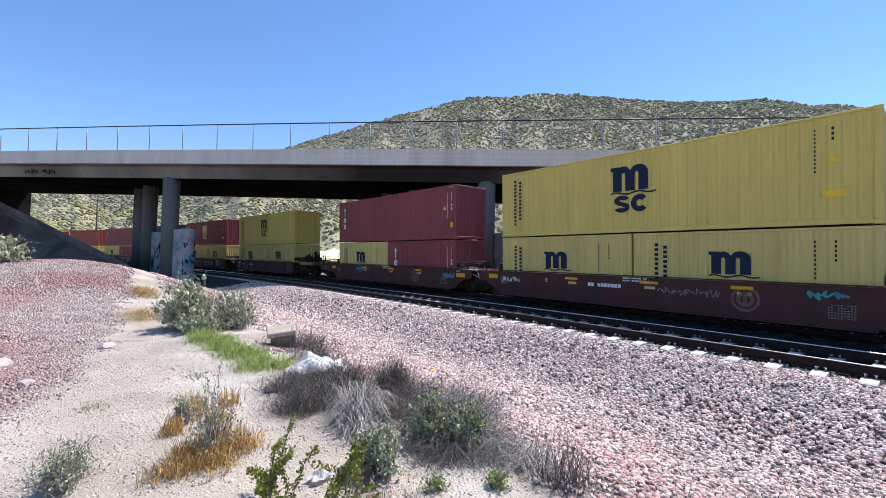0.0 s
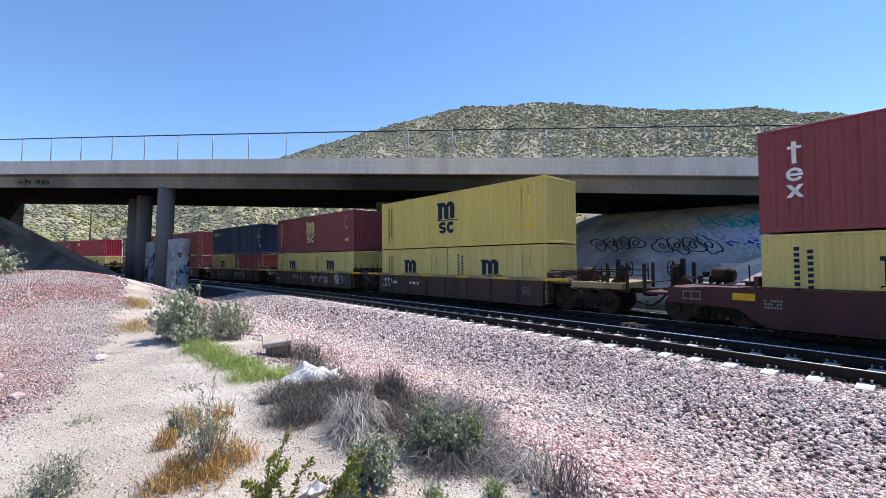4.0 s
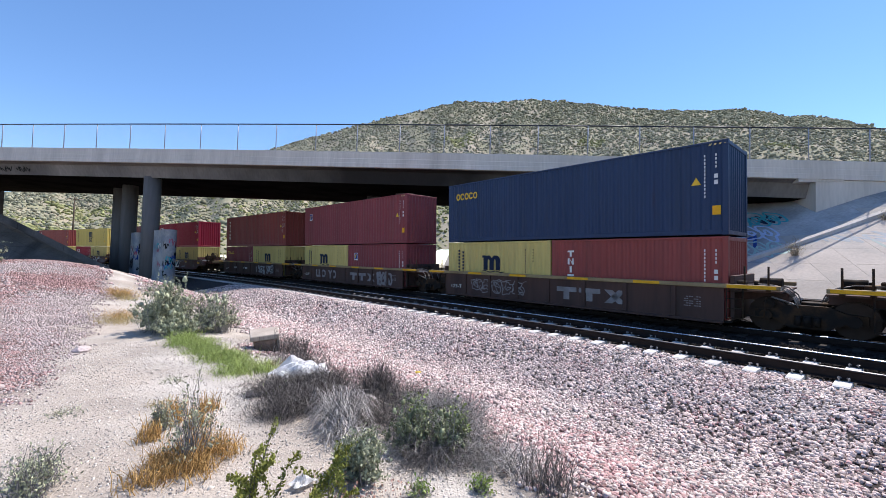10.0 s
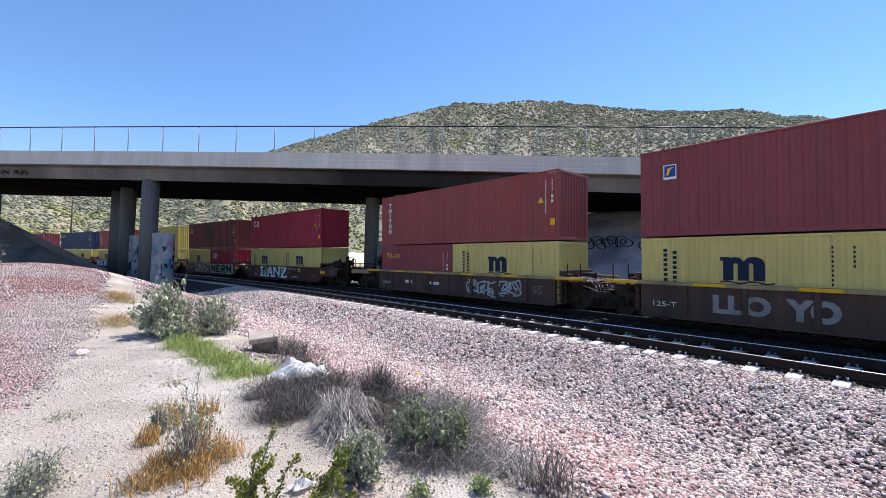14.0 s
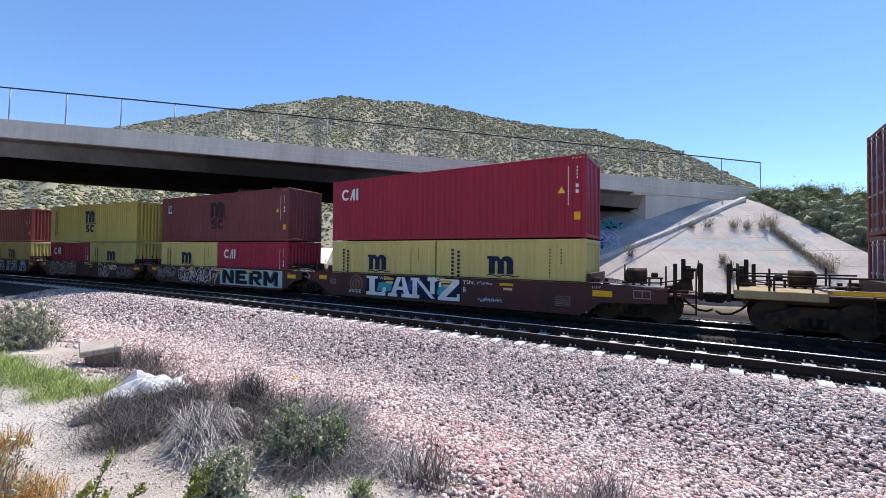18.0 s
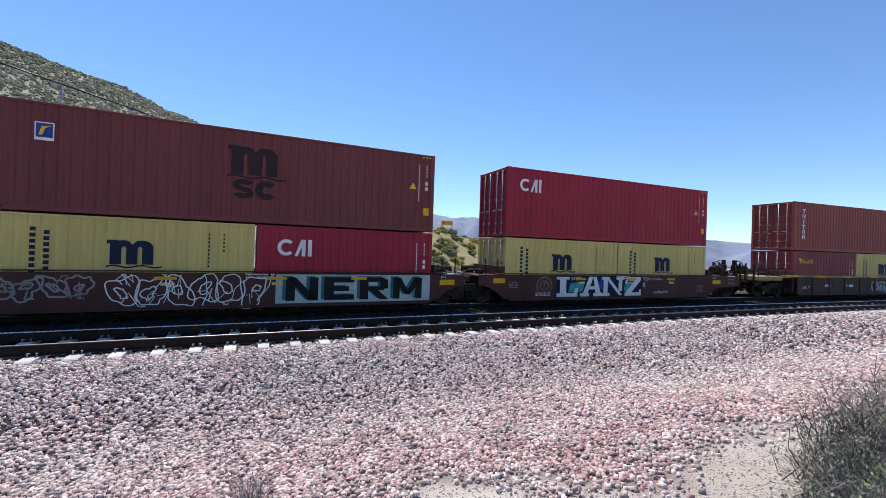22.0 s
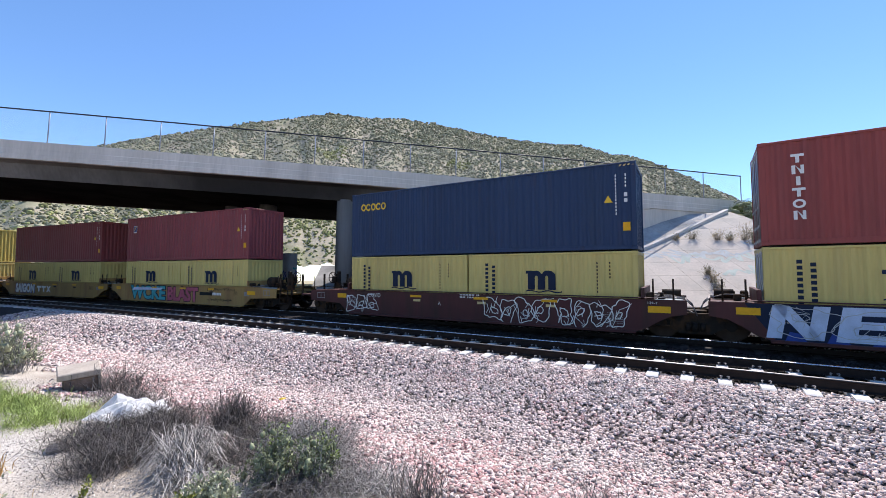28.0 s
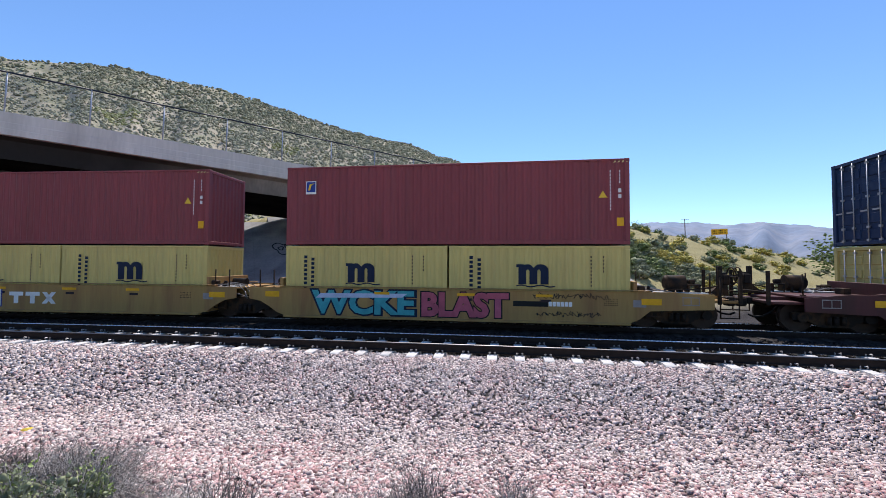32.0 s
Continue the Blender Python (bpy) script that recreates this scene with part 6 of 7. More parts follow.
def grass(label, x, y, radius, height, n, material, seed, name="grass_tuft", z=None):
    rng = np.random.default_rng(seed)
    t = empty(name, label, "grass", "lineside plants", Matrix.Translation((x, y, (ground_z(x, y) if z is None else z) - 0.015)))
    me, pts = twigs_mesh("blade_mass", n, radius, height, 0.0035, 0.25, radius * 0.5, material, rng)
    tagged(part("blade_mass", me, None, t), kind="stuff")
    return t


# the grey brush before the camera
for k, (gx, gy, r, h, n_, m_, th, dr) in enumerate((
        (-1.72, 5.05, 0.50, 0.34, 300, TWIG_DK, 0.005, 0.5), (-1.30, 5.35, 0.50, 0.40, 300, TWIG_DK, 0.006, 0.3), (-1.25, 4.70, 0.55, 0.36, 300, TWIG_DK, 0.006, 0.5),
        (-0.62, 5.35, 0.36, 0.62, 340, TWIG_DK, 0.006, 0.0), (-0.30, 5.00, 0.62, 0.42, 320, TWIG_DK, 0.006, 0.5), (-1.50, 4.40, 0.40, 0.26, 200, TWIG_DK, 0.005, 0.6),
        (0.20, 4.75, 0.62, 0.50, 330, TWIG, 0.006, 0.2), (0.62, 4.35, 0.62, 0.52, 360, TWIG, 0.006, 0.3), (0.55, 3.80, 0.60, 0.40, 330, TWIG, 0.006, 0.7),
        (0.10, 3.55, 0.46, 0.30, 260, TWIG_DK, 0.005, 0.7), (0.85, 3.55, 0.45, 0.26, 240, TWIG, 0.005, 0.6), (-0.55, 4.30, 0.45, 0.30, 220, TWIG_DK, 0.005, 0.5), (0.05, 4.25, 0.55, 0.38, 280, TWIG_DK, 0.006, 0.4))):
    shrub("dead_brush", "low grey clump of dead brush on gravel", gx - (0.42 if gx > 0.5 else 0.0), gy, r * (0.85 if gx > 0.5 else 1.0), h * (0.68 if gx > -0.4 else 0.92), int(n_ * 2.6), 40 if k % 4 == 0 else 0, m_, SAGE_DK, 30 + k, th * 0.55, dr, r * 0.25)
shrub("straw_clump", "pale straw-grey clump of drooping dead stalks", -0.82, 4.15, 0.40, 0.50, 420, 0, TWIG_PALE, None, 48, 0.0045, 0.95, 0.05)
shrub("straw_clump", "pale straw-grey clump of drooping dead stalks", -0.76, 3.85, 0.34, 0.26, 140, 0, TWIG_PALE, None, 49, 0.006, 0.95, 0.05)
shrub("straw_clump", "pale straw-grey clump of drooping dead stalks", 0.72, 3.45, 0.42, 0.22, 170, 0, TWIG_PALE, None, 50, 0.005, 0.95, 0.10)
for k, (gx, gy, r, h, n_, m_) in enumerate(((-0.44, 3.12, 0.20, 0.42, 4200, SAGE), (-0.58, 3.2, 0.13, 0.30, 1600, SAGE), (-0.12, 3.70, 0.24, 0.50, 1500, SAGE_DK), (0.22, 3.65, 0.24, 0.50, 1500, SAGE_DK), (0.30, 3.75, 0.12, 0.50, 800, FRESH), (-0.06, 3.85, 0.13, 0.50, 800, FRESH), (0.42, 3.0, 0.10, 0.16, 260, FRESH), (-0.02, 2.95, 0.10, 0.14, 220, FRESH))):
    shrub("sage_bush", "small grey-green sage bush amid dead brush", gx, gy, r, h, 90, n_, TWIG, m_, 52 + k, 0.004, 0.05, None, 0.026, core=110 if n_ > 1400 else 0)
for k, (gx, gy, h) in enumerate(((-1.10, 2.70, 0.86), (-0.98, 2.62, 0.62), (-0.70, 2.66, 0.70), (-0.58, 2.60, 0.56))):
    shrub("greasewood", "yellow-green leafy shoots beside the path", gx, gy, 0.30, h, 6, 1300, TWIG_DK, GREASE, 41 + k, 0.006, 0.0, 0.02, 0.022, leaf_from=0.15)
for k, (gx, gy) in enumerate(((-0.62, 2.95), (-0.38, 2.85), (-0.18, 2.80), (-0.5, 2.7))):
    shrub("dried_flowers", "dried pinkish flower heads amid brush", gx, gy, 0.14, 0.16, 24, 60, TWIG, DRYFLOWER, 210 + k, 0.003, 0.1, 0.05, 0.022, leaf_from=0.9)
shrub("wiry_plant", "wiry grey-green plant rising from dry grass", -1.80, 3.32, 0.22, 0.84, 75, 650, TWIG, SAGE, 47, 0.0035, 0.0, 0.03, 0.026, leaf_from=0.5)
for k in range(9):
    a = k * 2.4
    grass("rust-orange dry grass tuft on pale gravel", -1.84 + 0.20 * math.cos(a) * (0.4 + k / 9), 3.32 + 0.30 * math.sin(a) * (0.4 + k / 9), 0.13, 0.22, 130, RUST, 60 + k)
for k, (gx, gy) in enumerate(((-2.5, 4.2), (-2.35, 4.55), (-2.65, 4.45), (-2.2, 4.1), (-2.45, 3.8))):
    grass("rust-orange dry grass tuft on pale gravel", gx + 0.05, gy - 0.05, 0.11, 0.27, 120, RUST, 80 + k)
for k, (gx, gy, r) in enumerate(((-2.66, 3.0, 0.20), (-2.55, 2.8, 0.12), (-2.45, 3.95, 0.08))):
    shrub("sage_bush", "low grey-green sage on the path", gx, gy, r, 0.34, 160, 700, TWIG, SAGE, 90 + k, 0.003, 0.1, r * 0.3, 0.022)
for k, (gx, gy) in enumerate(((-2.9, 4.7), (-3.25, 5.5), (-2.6, 5.9), (-2.4, 6.6), (-3.6, 4.3), (-3.9, 6.9), (-4.4, 7.9), (-3.2, 7.4))):
    grass("small dry tuft on the gravel path", gx, gy, 0.13, 0.09, 60, (STRAW, SAGE, FRESH)[k % 3], 100 + k)
# by the path further on
shrub("sage_bush", "rounded grey-green sagebrush beside the path", -5.40, 8.75, 0.50, 1.32, 220, 24000, TWIG, SAGE, 110, 0.004, 0.05, 0.2, 0.024, core=420, leaf_from=0.2)
shrub("sage_bush", "rounded grey-green sagebrush beside the path", -4.98, 8.4, 0.32, 0.5, 110, 8000, TWIG, SAGE, 111, 0.004, 0.05, 0.12, 0.024, core=420, leaf_from=0.2)
shrub("sage_bush", "thin grey sagebrush with bare stalks", -4.62, 9.1, 0.48, 1.05, 320, 9000, TWIG, SAGE, 112, 0.005, 0.05, 0.15, 0.024, core=120)
shrub("dead_brush", "dark bare twigs beside a pale block", -2.55, 7.9, 0.5, 0.62, 300, 0, TWIG_DK, None, 113, 0.004, 0.2, 0.2)
shrub("dead_brush", "dark bare twigs beside a pale block", -2.1, 6.9, 0.45, 0.35, 300, 0, TWIG_DK, None, 114, 0.004, 0.3, 0.2)
for k in range(22):
    t_ = k / 21
    gx, gy = -4.75 + 2.35 * t_, 8.1 - 2.2 * t_
    grass("bright green grass along the path's edge", gx + 0.2 * math.sin(k * 2.1), gy + 0.15 * math.cos(k * 3.3), 0.24, 0.17 + 0.08 * (k % 3 == 0), 170, FRESH, 130 + k)
for k, (gx, gy) in enumerate(((0.95, 3.15), (2.05, 2.45), (2.25, 2.75), (1.75, 2.6), (2.95, 2.25))):
    shrub("bare_twigs", "wispy bare grey twigs on ballast", gx, gy, 0.30, 0.50 if k < 2 else 0.36, 150, 0, TWIG_DK if k < 2 else TWIG, None, 160 + k, 0.003, 0.05, 0.08)
# right-hand clump by the footpath
for k, (gx, gy, r, h, lf) in enumerate(((4.75, -2.95, 0.62, 0.52, SAGE_DK), (5.5, -3.8, 0.75, 0.62, SAGE_DK), (4.2, -2.5, 0.4, 0.36, SAGE), (4.5, -3.4, 0.6, 0.45, FRESH), (6.4, -4.6, 0.8, 0.7, SAGE), (3.5, -2.1, 0.42, 0.36, SAGE_DK), (3.95, -2.25, 0.45, 0.40, SAGE), (3.75, -2.6, 0.5, 0.36, FRESH), (3.3, -1.75, 0.3, 0.2, SAGE))):
    shrub("sage_bush", "grey brush with green shoots beside a footpath", gx, gy, r, h, 380, 1400, TWIG if k % 2 else TWIG_DK, lf, 170 + k, 0.005, 0.1, r * 0.35, 0.022)
for k in range(6):
    grass("dry straw grass beside a footpath", 4.0 + 0.35 * k, -2.9 - 0.3 * k, 0.25, 0.22, 140, (STRAW, FRESH)[k % 2], 180 + k)
# on and beside the heap
shrub("sage_bush", "broad grey-green sagebrush on the old ballast heap", -16.3, 14.9, 0.8, 1.25, 260, 14000, TWIG, SAGE, 190, 0.006, 0.05, 0.3, 0.04, core=420)
shrub("sage_bush", "broad grey-green sagebrush on the old ballast heap", -17.9, 15.2, 1.0, 1.9, 260, 18000, TWIG, SAGE, 191, 0.006, 0.05, 0.35, 0.04, core=420)
for k, (gx, gy) in enumerate(((-9.6, 13.2), (-9.2, 12.8), (-10.0, 13.6), (-7.0, 9.6), (-7.3, 10.1))):
    grass("dry tan grass at the heap's foot", gx, gy, 0.4, 0.3, 220, STRAW if k % 2 else RUST, 200 + k)

# ---- litter ----
BOARD = mat("board_weathered", (0.42, 0.36, 0.30), 0.9, vary=0.15, scale=5, fine=40, streak=True)
PLASTIC = mat("plastic_white", (0.80, 0.80, 0.80), 0.45, vary=0.06, scale=9)


BOARD_DK = mat("board_brown", (0.22, 0.165, 0.13), 0.9, vary=0.25, scale=5, fine=40, bump=0.004)


def broken_block():
    t = empty("broken_block", "pale broken board block tipped over in brush", "block")
    t.matrix_world = pose(-3.02, 7.85, ground_z(-3.02, 7.85) + 0.17, 14, -6, 24) @ Matrix.Scale(1.08, 4)
    part("top_board", boxed(-0.24, 0.22, -0.17, 0.17, 0.10, 0.19, bevel=0.012), BOARD, t)
    part("core", boxed(-0.19, 0.18, -0.14, 0.15, -0.16, 0.098, bevel=0.02), BOARD_DK, t, "darker brown body below the pale top")
    part("side_board", boxed(0.182, 0.225, -0.16, 0.16, -0.15, 0.098, bevel=0.01), BOARD, t)


broken_block()


def plastic_sheet(x, y, w, d, h, seed, rot):
    bm = bmesh.new()
    n = 16
    grid = []
    for i in range(n + 1):
        row = []
        for j in range(n + 1):
            u, v = i / n - 0.5, j / n - 0.5
            q = Vector((u * 4 + seed, v * 4, seed))
            e = 1 - 0.3 * noise.noise(Vector((math.atan2(v, u) * 1.5, seed, 0)))
            z = h * max(0.0, 0.4 + 0.7 * noise.noise(q * 0.9) + 0.22 * abs(noise.noise(q * 2.2))) * (1 - (2 * max(abs(u), abs(v))) ** 3 * 0.8)
            row.append(bm.verts.new((u * w * e, v * d * e, z)))
        grid.append(row)
    for i in range(n):
        for j in range(n):
            bm.faces.new((grid[i][j], grid[i + 1][j], grid[i + 1][j + 1], grid[i][j + 1]))
    ext = bmesh.ops.solidify(bm, geom=bm.faces[:], thickness=0.004)
    ob = part("plastic_sheet", bm, PLASTIC)
    ob.matrix_world = pose(x, y, ground_z(x, y) + (0.10 if w > 0.5 else 0.03), 0, 0, rot)
    return ob


tagged(plastic_sheet(-1.72, 5.78, 0.74, 0.5, 0.22, 3.0, 20), "crumpled white plastic sheet caught in dead brush", "litter")
tagged(plastic_sheet(-0.85, 3.02, 0.16, 0.12, 0.07, 7.0, 60), "scrap of white plastic under the green shoots", "litter")
tagged(plastic_sheet(3.95, -2.75, 0.22, 0.16, 0.07, 9.0, 10), "scrap of white plastic beside brush", "litter")
YSTONE = mat("stone_painted_yellow", (0.55, 0.40, 0.06), 0.8)


def loose_stone(x, y, r, material, seed, label):
    bm = bmesh.new()
    bmesh.ops.create_icosphere(bm, subdivisions=2, radius=r)
    for v in bm.verts:
        v.co *= 1 + 0.35 * noise.noise(v.co / r * 1.1 + Vector((seed, 0, 0)))
        v.co.z *= 0.55
    ob = part("stone", bm, material)
    ob.location = (x, y, ground_z(x, y) + r * 0.3)
    tagged(ob, label, "stone")


loose_stone(-0.15, 7.9, 0.07, YSTONE, 1, "ballast stone with yellow paint")
for k, (x, y, r) in enumerate(((-5.6, 6.9, 0.16), (-6.0, 5.6, 0.2), (-5.9, 5.35, 0.12), (-4.9, 4.9, 0.09), (-2.0, 4.9, 0.10))):
    loose_stone(x, y, r * 0.8, HEAP if k != 4 else TWIG_DK, 2 + k, "flat pale stone on the gravel" if k != 4 else "dark clod at the path's edge")

# ---- bushes of the road embankment ----
YELLOWB = mat("leaf_flowering", (0.46, 0.37, 0.09), 0.8, vary=0.2, scale=2, island=0.4, second=(0.34, 0.34, 0.12))
LEAF_D = mat("leaf_green", (0.15, 0.19, 0.065), 0.8, vary=0.2, scale=2, island=0.45, second=(0.25, 0.27, 0.12))
LEAF_S = mat("leaf_grey_green", (0.27, 0.28, 0.175), 0.8, vary=0.2, scale=2, island=0.4, second=(0.22, 0.24, 0.13))


def clump_bush(x, y, r, h, material, seed, label, n=1500, name="bush"):
    """A bush of many small leaves in tufts round its branch tips."""
    rng = np.random.default_rng(seed)
    z = ground_z(x, y)
    t = empty(name, label, "bush", "embankment bushes", Matrix.Translation((x, y, z - 0.1)))
    m = 34
    d = rng.normal(0, 1, (m, 3))
    d /= np.linalg.norm(d, axis=1)[:, None]
    tips = d * (rng.uniform(0.45, 1.0, m) ** 0.5)[:, None] * np.array([r, r, h * 0.55]) + np.array([0, 0, h * 0.5])
    tips[:, 2] = np.maximum(tips[:, 2], 0.12)
    c = tips[rng.integers(0, m, n)] + rng.normal(0, 0.17 * r, (n, 3))
    c[:, 2] = np.maximum(c[:, 2], 0.02)
    tagged(part("foliage", leaves_mesh("foliage", c, 0.075 * r ** 0.5, material, rng, 0.9), None, t), kind="stuff")
    core = tips[:20] * np.array([0.86, 0.86, 0.88])
    tagged(part("inner_foliage", lumps("inner_foliage", core, rng.uniform(0.16, 0.30, 20) * r, 0.8, BALL, material, seed, 0.45), None, t), kind="stuff")
    bm = bmesh.new()
    for k in range(12):
        tube(bm, (0, 0, -0.2), tuple(tips[k]), 0.03, 0.01, 4, caps=False)
    part("stem", bm, TWIG, t)
    return t


def on_embankment():
    rnd = random.Random(77)
    kinds = ((LEAF_D, "dark green bush on the road embankment"), (LEAF_S, "grey-green bush on the road embankment"), (YELLOWB, "yellow-flowering bush on the road embankment"))
    made = 0
    for i in range(700):
        o = -rnd.uniform(9.5, 22.0)
        s = paving_edge(o) + 0.9 + rnd.uniform(0, 1) ** 1.3 * 44
        p = on_line(s, o)
        w = p.x * BN.x + p.y * BN.y - BD
        e = s - paving_edge(o)
        if w > -1.0 or embankment(p.x, p.y, o, s) < 0.3 or (o > -12 and rnd.random() < 0.5) or (e > 12 and rnd.random() < 0.35):
            continue
        r = rnd.uniform(0.5, 0.95) * (1.15 if e < 5 and o < -13 else 0.62 if e > 13 else 0.8)
        m_, lab = kinds[(0, 1, 1, 1, 0)[rnd.randrange(5)] if e < 8 else (1, 2, 2, 2, 1)[rnd.randrange(5)]]
        clump_bush(p.x, p.y, r, r * rnd.uniform(0.8, 1.1), m_, 300 + i, lab, int((1100 if e < 12 else 700) * r + 200))
        made += 1
        if made > 180:
            break


on_embankment()


def far_bushes():
    """Flowering scrub along the embankment's crest further from the bridge."""
    rnd = random.Random(31)
    for k in range(110):
        u, w = rnd.uniform(34, 84), -rnd.uniform(0.5, 10.5)
        p = BU * u + BN * (BD + w)
        s, o = line_of(p.x, p.y)
        if o > -12:
            continue
        r = rnd.uniform(0.4, 0.75)
        m_, lab = ((LEAF_S, "grey-green bush on the road embankment"), (YELLOWB, "yellow-flowering bush on the road embankment"), (LEAF_D, "dark green bush on the road embankment"))[rnd.randrange(3)]
        clump_bush(p.x, p.y, r, r * 1.1, m_, 1200 + k, lab, 750)


far_bushes()
for k, (u, w, r, m_) in enumerate(((28.0, -1.3, 1.1, LEAF_S), (30.0, -0.9, 1.5, LEAF_S), (32.5, -0.8, 1.7, LEAF_D), (35.5, -0.6, 1.5, LEAF_D), (28.6, -3.2, 1.2, LEAF_S), (31.0, -3.6, 1.3, LEAF_S), (38.5, -0.8, 1.4, LEAF_D))):
    p_ = BU * u + BN * (BD + w)
    clump_bush(p_.x, p_.y, r * 0.8, r * 0.85, m_, 900 + k, "green bush at the top of the embankment", 1900)


TWIG_TAN = mat("twig_tan", (0.32, 0.27, 0.20), 0.9, vary=0.2, scale=6, island=0.4)


def slope_bushes():
    """Dry bushes rooted in the paving's joints: one row across it and one line down it."""
    rnd = random.Random(5)
    spots = [(-1.1, -14.4, 0.55), (-0.25, -14.5, 0.9), (1.0, -14.3, 0.85), (1.6, -14.2, 0.6), (2.3, -14.2, 1.3), (2.7, -14.3, 1.0), (-4.0, -11.2, 1.1), (0.4, -10.6, 0.7), (0.6, -9.9, 0.8), (0.75, -9.3, 0.7)]
    spots += [(2.7 + 1.5 * q / 9, -13.7 + 3.4 * q / 9, rnd.uniform(0.35, 0.6)) for q in range(10)] + [(4.4, -10.0, 1.2)]
    for k, (s, o, h) in enumerate(spots):
        p = on_line(s, o)
        z = (-o - 7.2) * 0.6 + 0.16
        shrub("slope_bush", "dry twiggy bush rooted in a paving joint", p.x, p.y, h * 0.6, h, 70, 200, TWIG_TAN, SAGE_DK if k % 2 else STRAW, 420 + k, 0.007, 0.05, 0.08, 0.05, z=z, category="bush", group="bushes on the paving")


slope_bushes()


def small_tree(az, d, height, seed):
    a = radians(az)
    x, y = d * math.sin(a), d * math.cos(a)
    rng = np.random.default_rng(seed)
    t = empty("tree", "small bright green tree behind the railway", "tree", m=Matrix.Translation((x, y, ground_z(x, y))))
    bm = bmesh.new()
    tube(bm, (0, 0, -0.3), (0.1, 0, height * 0.4), 0.16, 0.10, 8)
    tips = []
    for k in range(9):
        b = k * 2.4
        e = (height * 0.33 * math.cos(b), height * 0.33 * math.sin(b), height * (0.55 + 0.04 * k))
        tube(bm, (0.1, 0, height * (0.3 + 0.02 * k)), e, 0.06, 0.02, 6)
        tips.append(e)
    part("trunk", bm, TWIG_DK, t)
    tips = np.array(tips)
    n = 900
    c = tips[rng.integers(0, len(tips), n)] + rng.normal(0, height * 0.105, (n, 3))
    part("crown", lumps("crown", c, rng.uniform(0.05, 0.13, n), 0.7, (CUBE * 0.7, CUBE_Q), FRESH_T, seed, 0.4), None, t)


FRESH_T = leafy("leaf_tree", (0.17, 0.23, 0.08), (0.22, 0.26, 0.11), 2.0)
small_tree(87.5, 50, 5.4, 5)
small_tree(91.0, 54, 4.6, 6)


# ---- paint on the cars: graffiti, stencils ----
def lettering(text, size, bold=0.0, shear=0.0):
    """Letters of the built-in font as a flat mesh in the x-z plane, its middle at the origin."""
    cu = bpy.data.curves.new("lettering", "FONT")
    cu.body, cu.size, cu.align_x, cu.align_y, cu.offset, cu.shear = text, size, "CENTER", "CENTER", bold, shear
    cu.resolution_u = 3
    ob = bpy.data.objects.new("lettering", cu)
    scene.collection.objects.link(ob)
    bpy.context.view_layer.update()
    me = bpy.data.meshes.new_from_object(ob)
    bpy.data.objects.remove(ob)
    bpy.data.curves.remove(cu)
    me.transform(Matrix.Rotation(radians(90), 4, "X"))
    me.materials.clear()
    return me


def painted_word(parent, text, x0, x1, z0, z1, material, y, bold=0.03, name="graffiti", label="", shear=0.0):
    me = lettering(text, 1.0, bold, shear)
    co = np.empty(len(me.vertices) * 3)
    me.vertices.foreach_get("co", co)
    co = co.reshape(-1, 3)
    lo, hi = co.min(0), co.max(0)
    me.transform(Matrix.Translation(((x0 + x1) / 2, y, (z0 + z1) / 2)) @ Matrix.Diagonal(((x1 - x0) / (hi[0] - lo[0]), 1, (z1 - z0) / (hi[2] - lo[2]), 1)) @ Matrix.Translation((-(lo[0] + hi[0]) / 2, 0, -(lo[2] + hi[2]) / 2)))
    return part(name, me, material, parent, label)


def painted_scrawl(parent, x0, x1, z0, z1, material, seed, n=2, loops=4, width=0.035, y=-1.437):
    rnd = random.Random(seed)
    for k in range(n):
        bm = bmesh.new()
        a = x0 + (x1 - x0) * k / n
        ribbon(bm, scrawl(rnd, a, a + (x1 - x0) / n * 1.15, z0, z1, loops, width), width, y)
        part("graffiti", bm, material, parent)


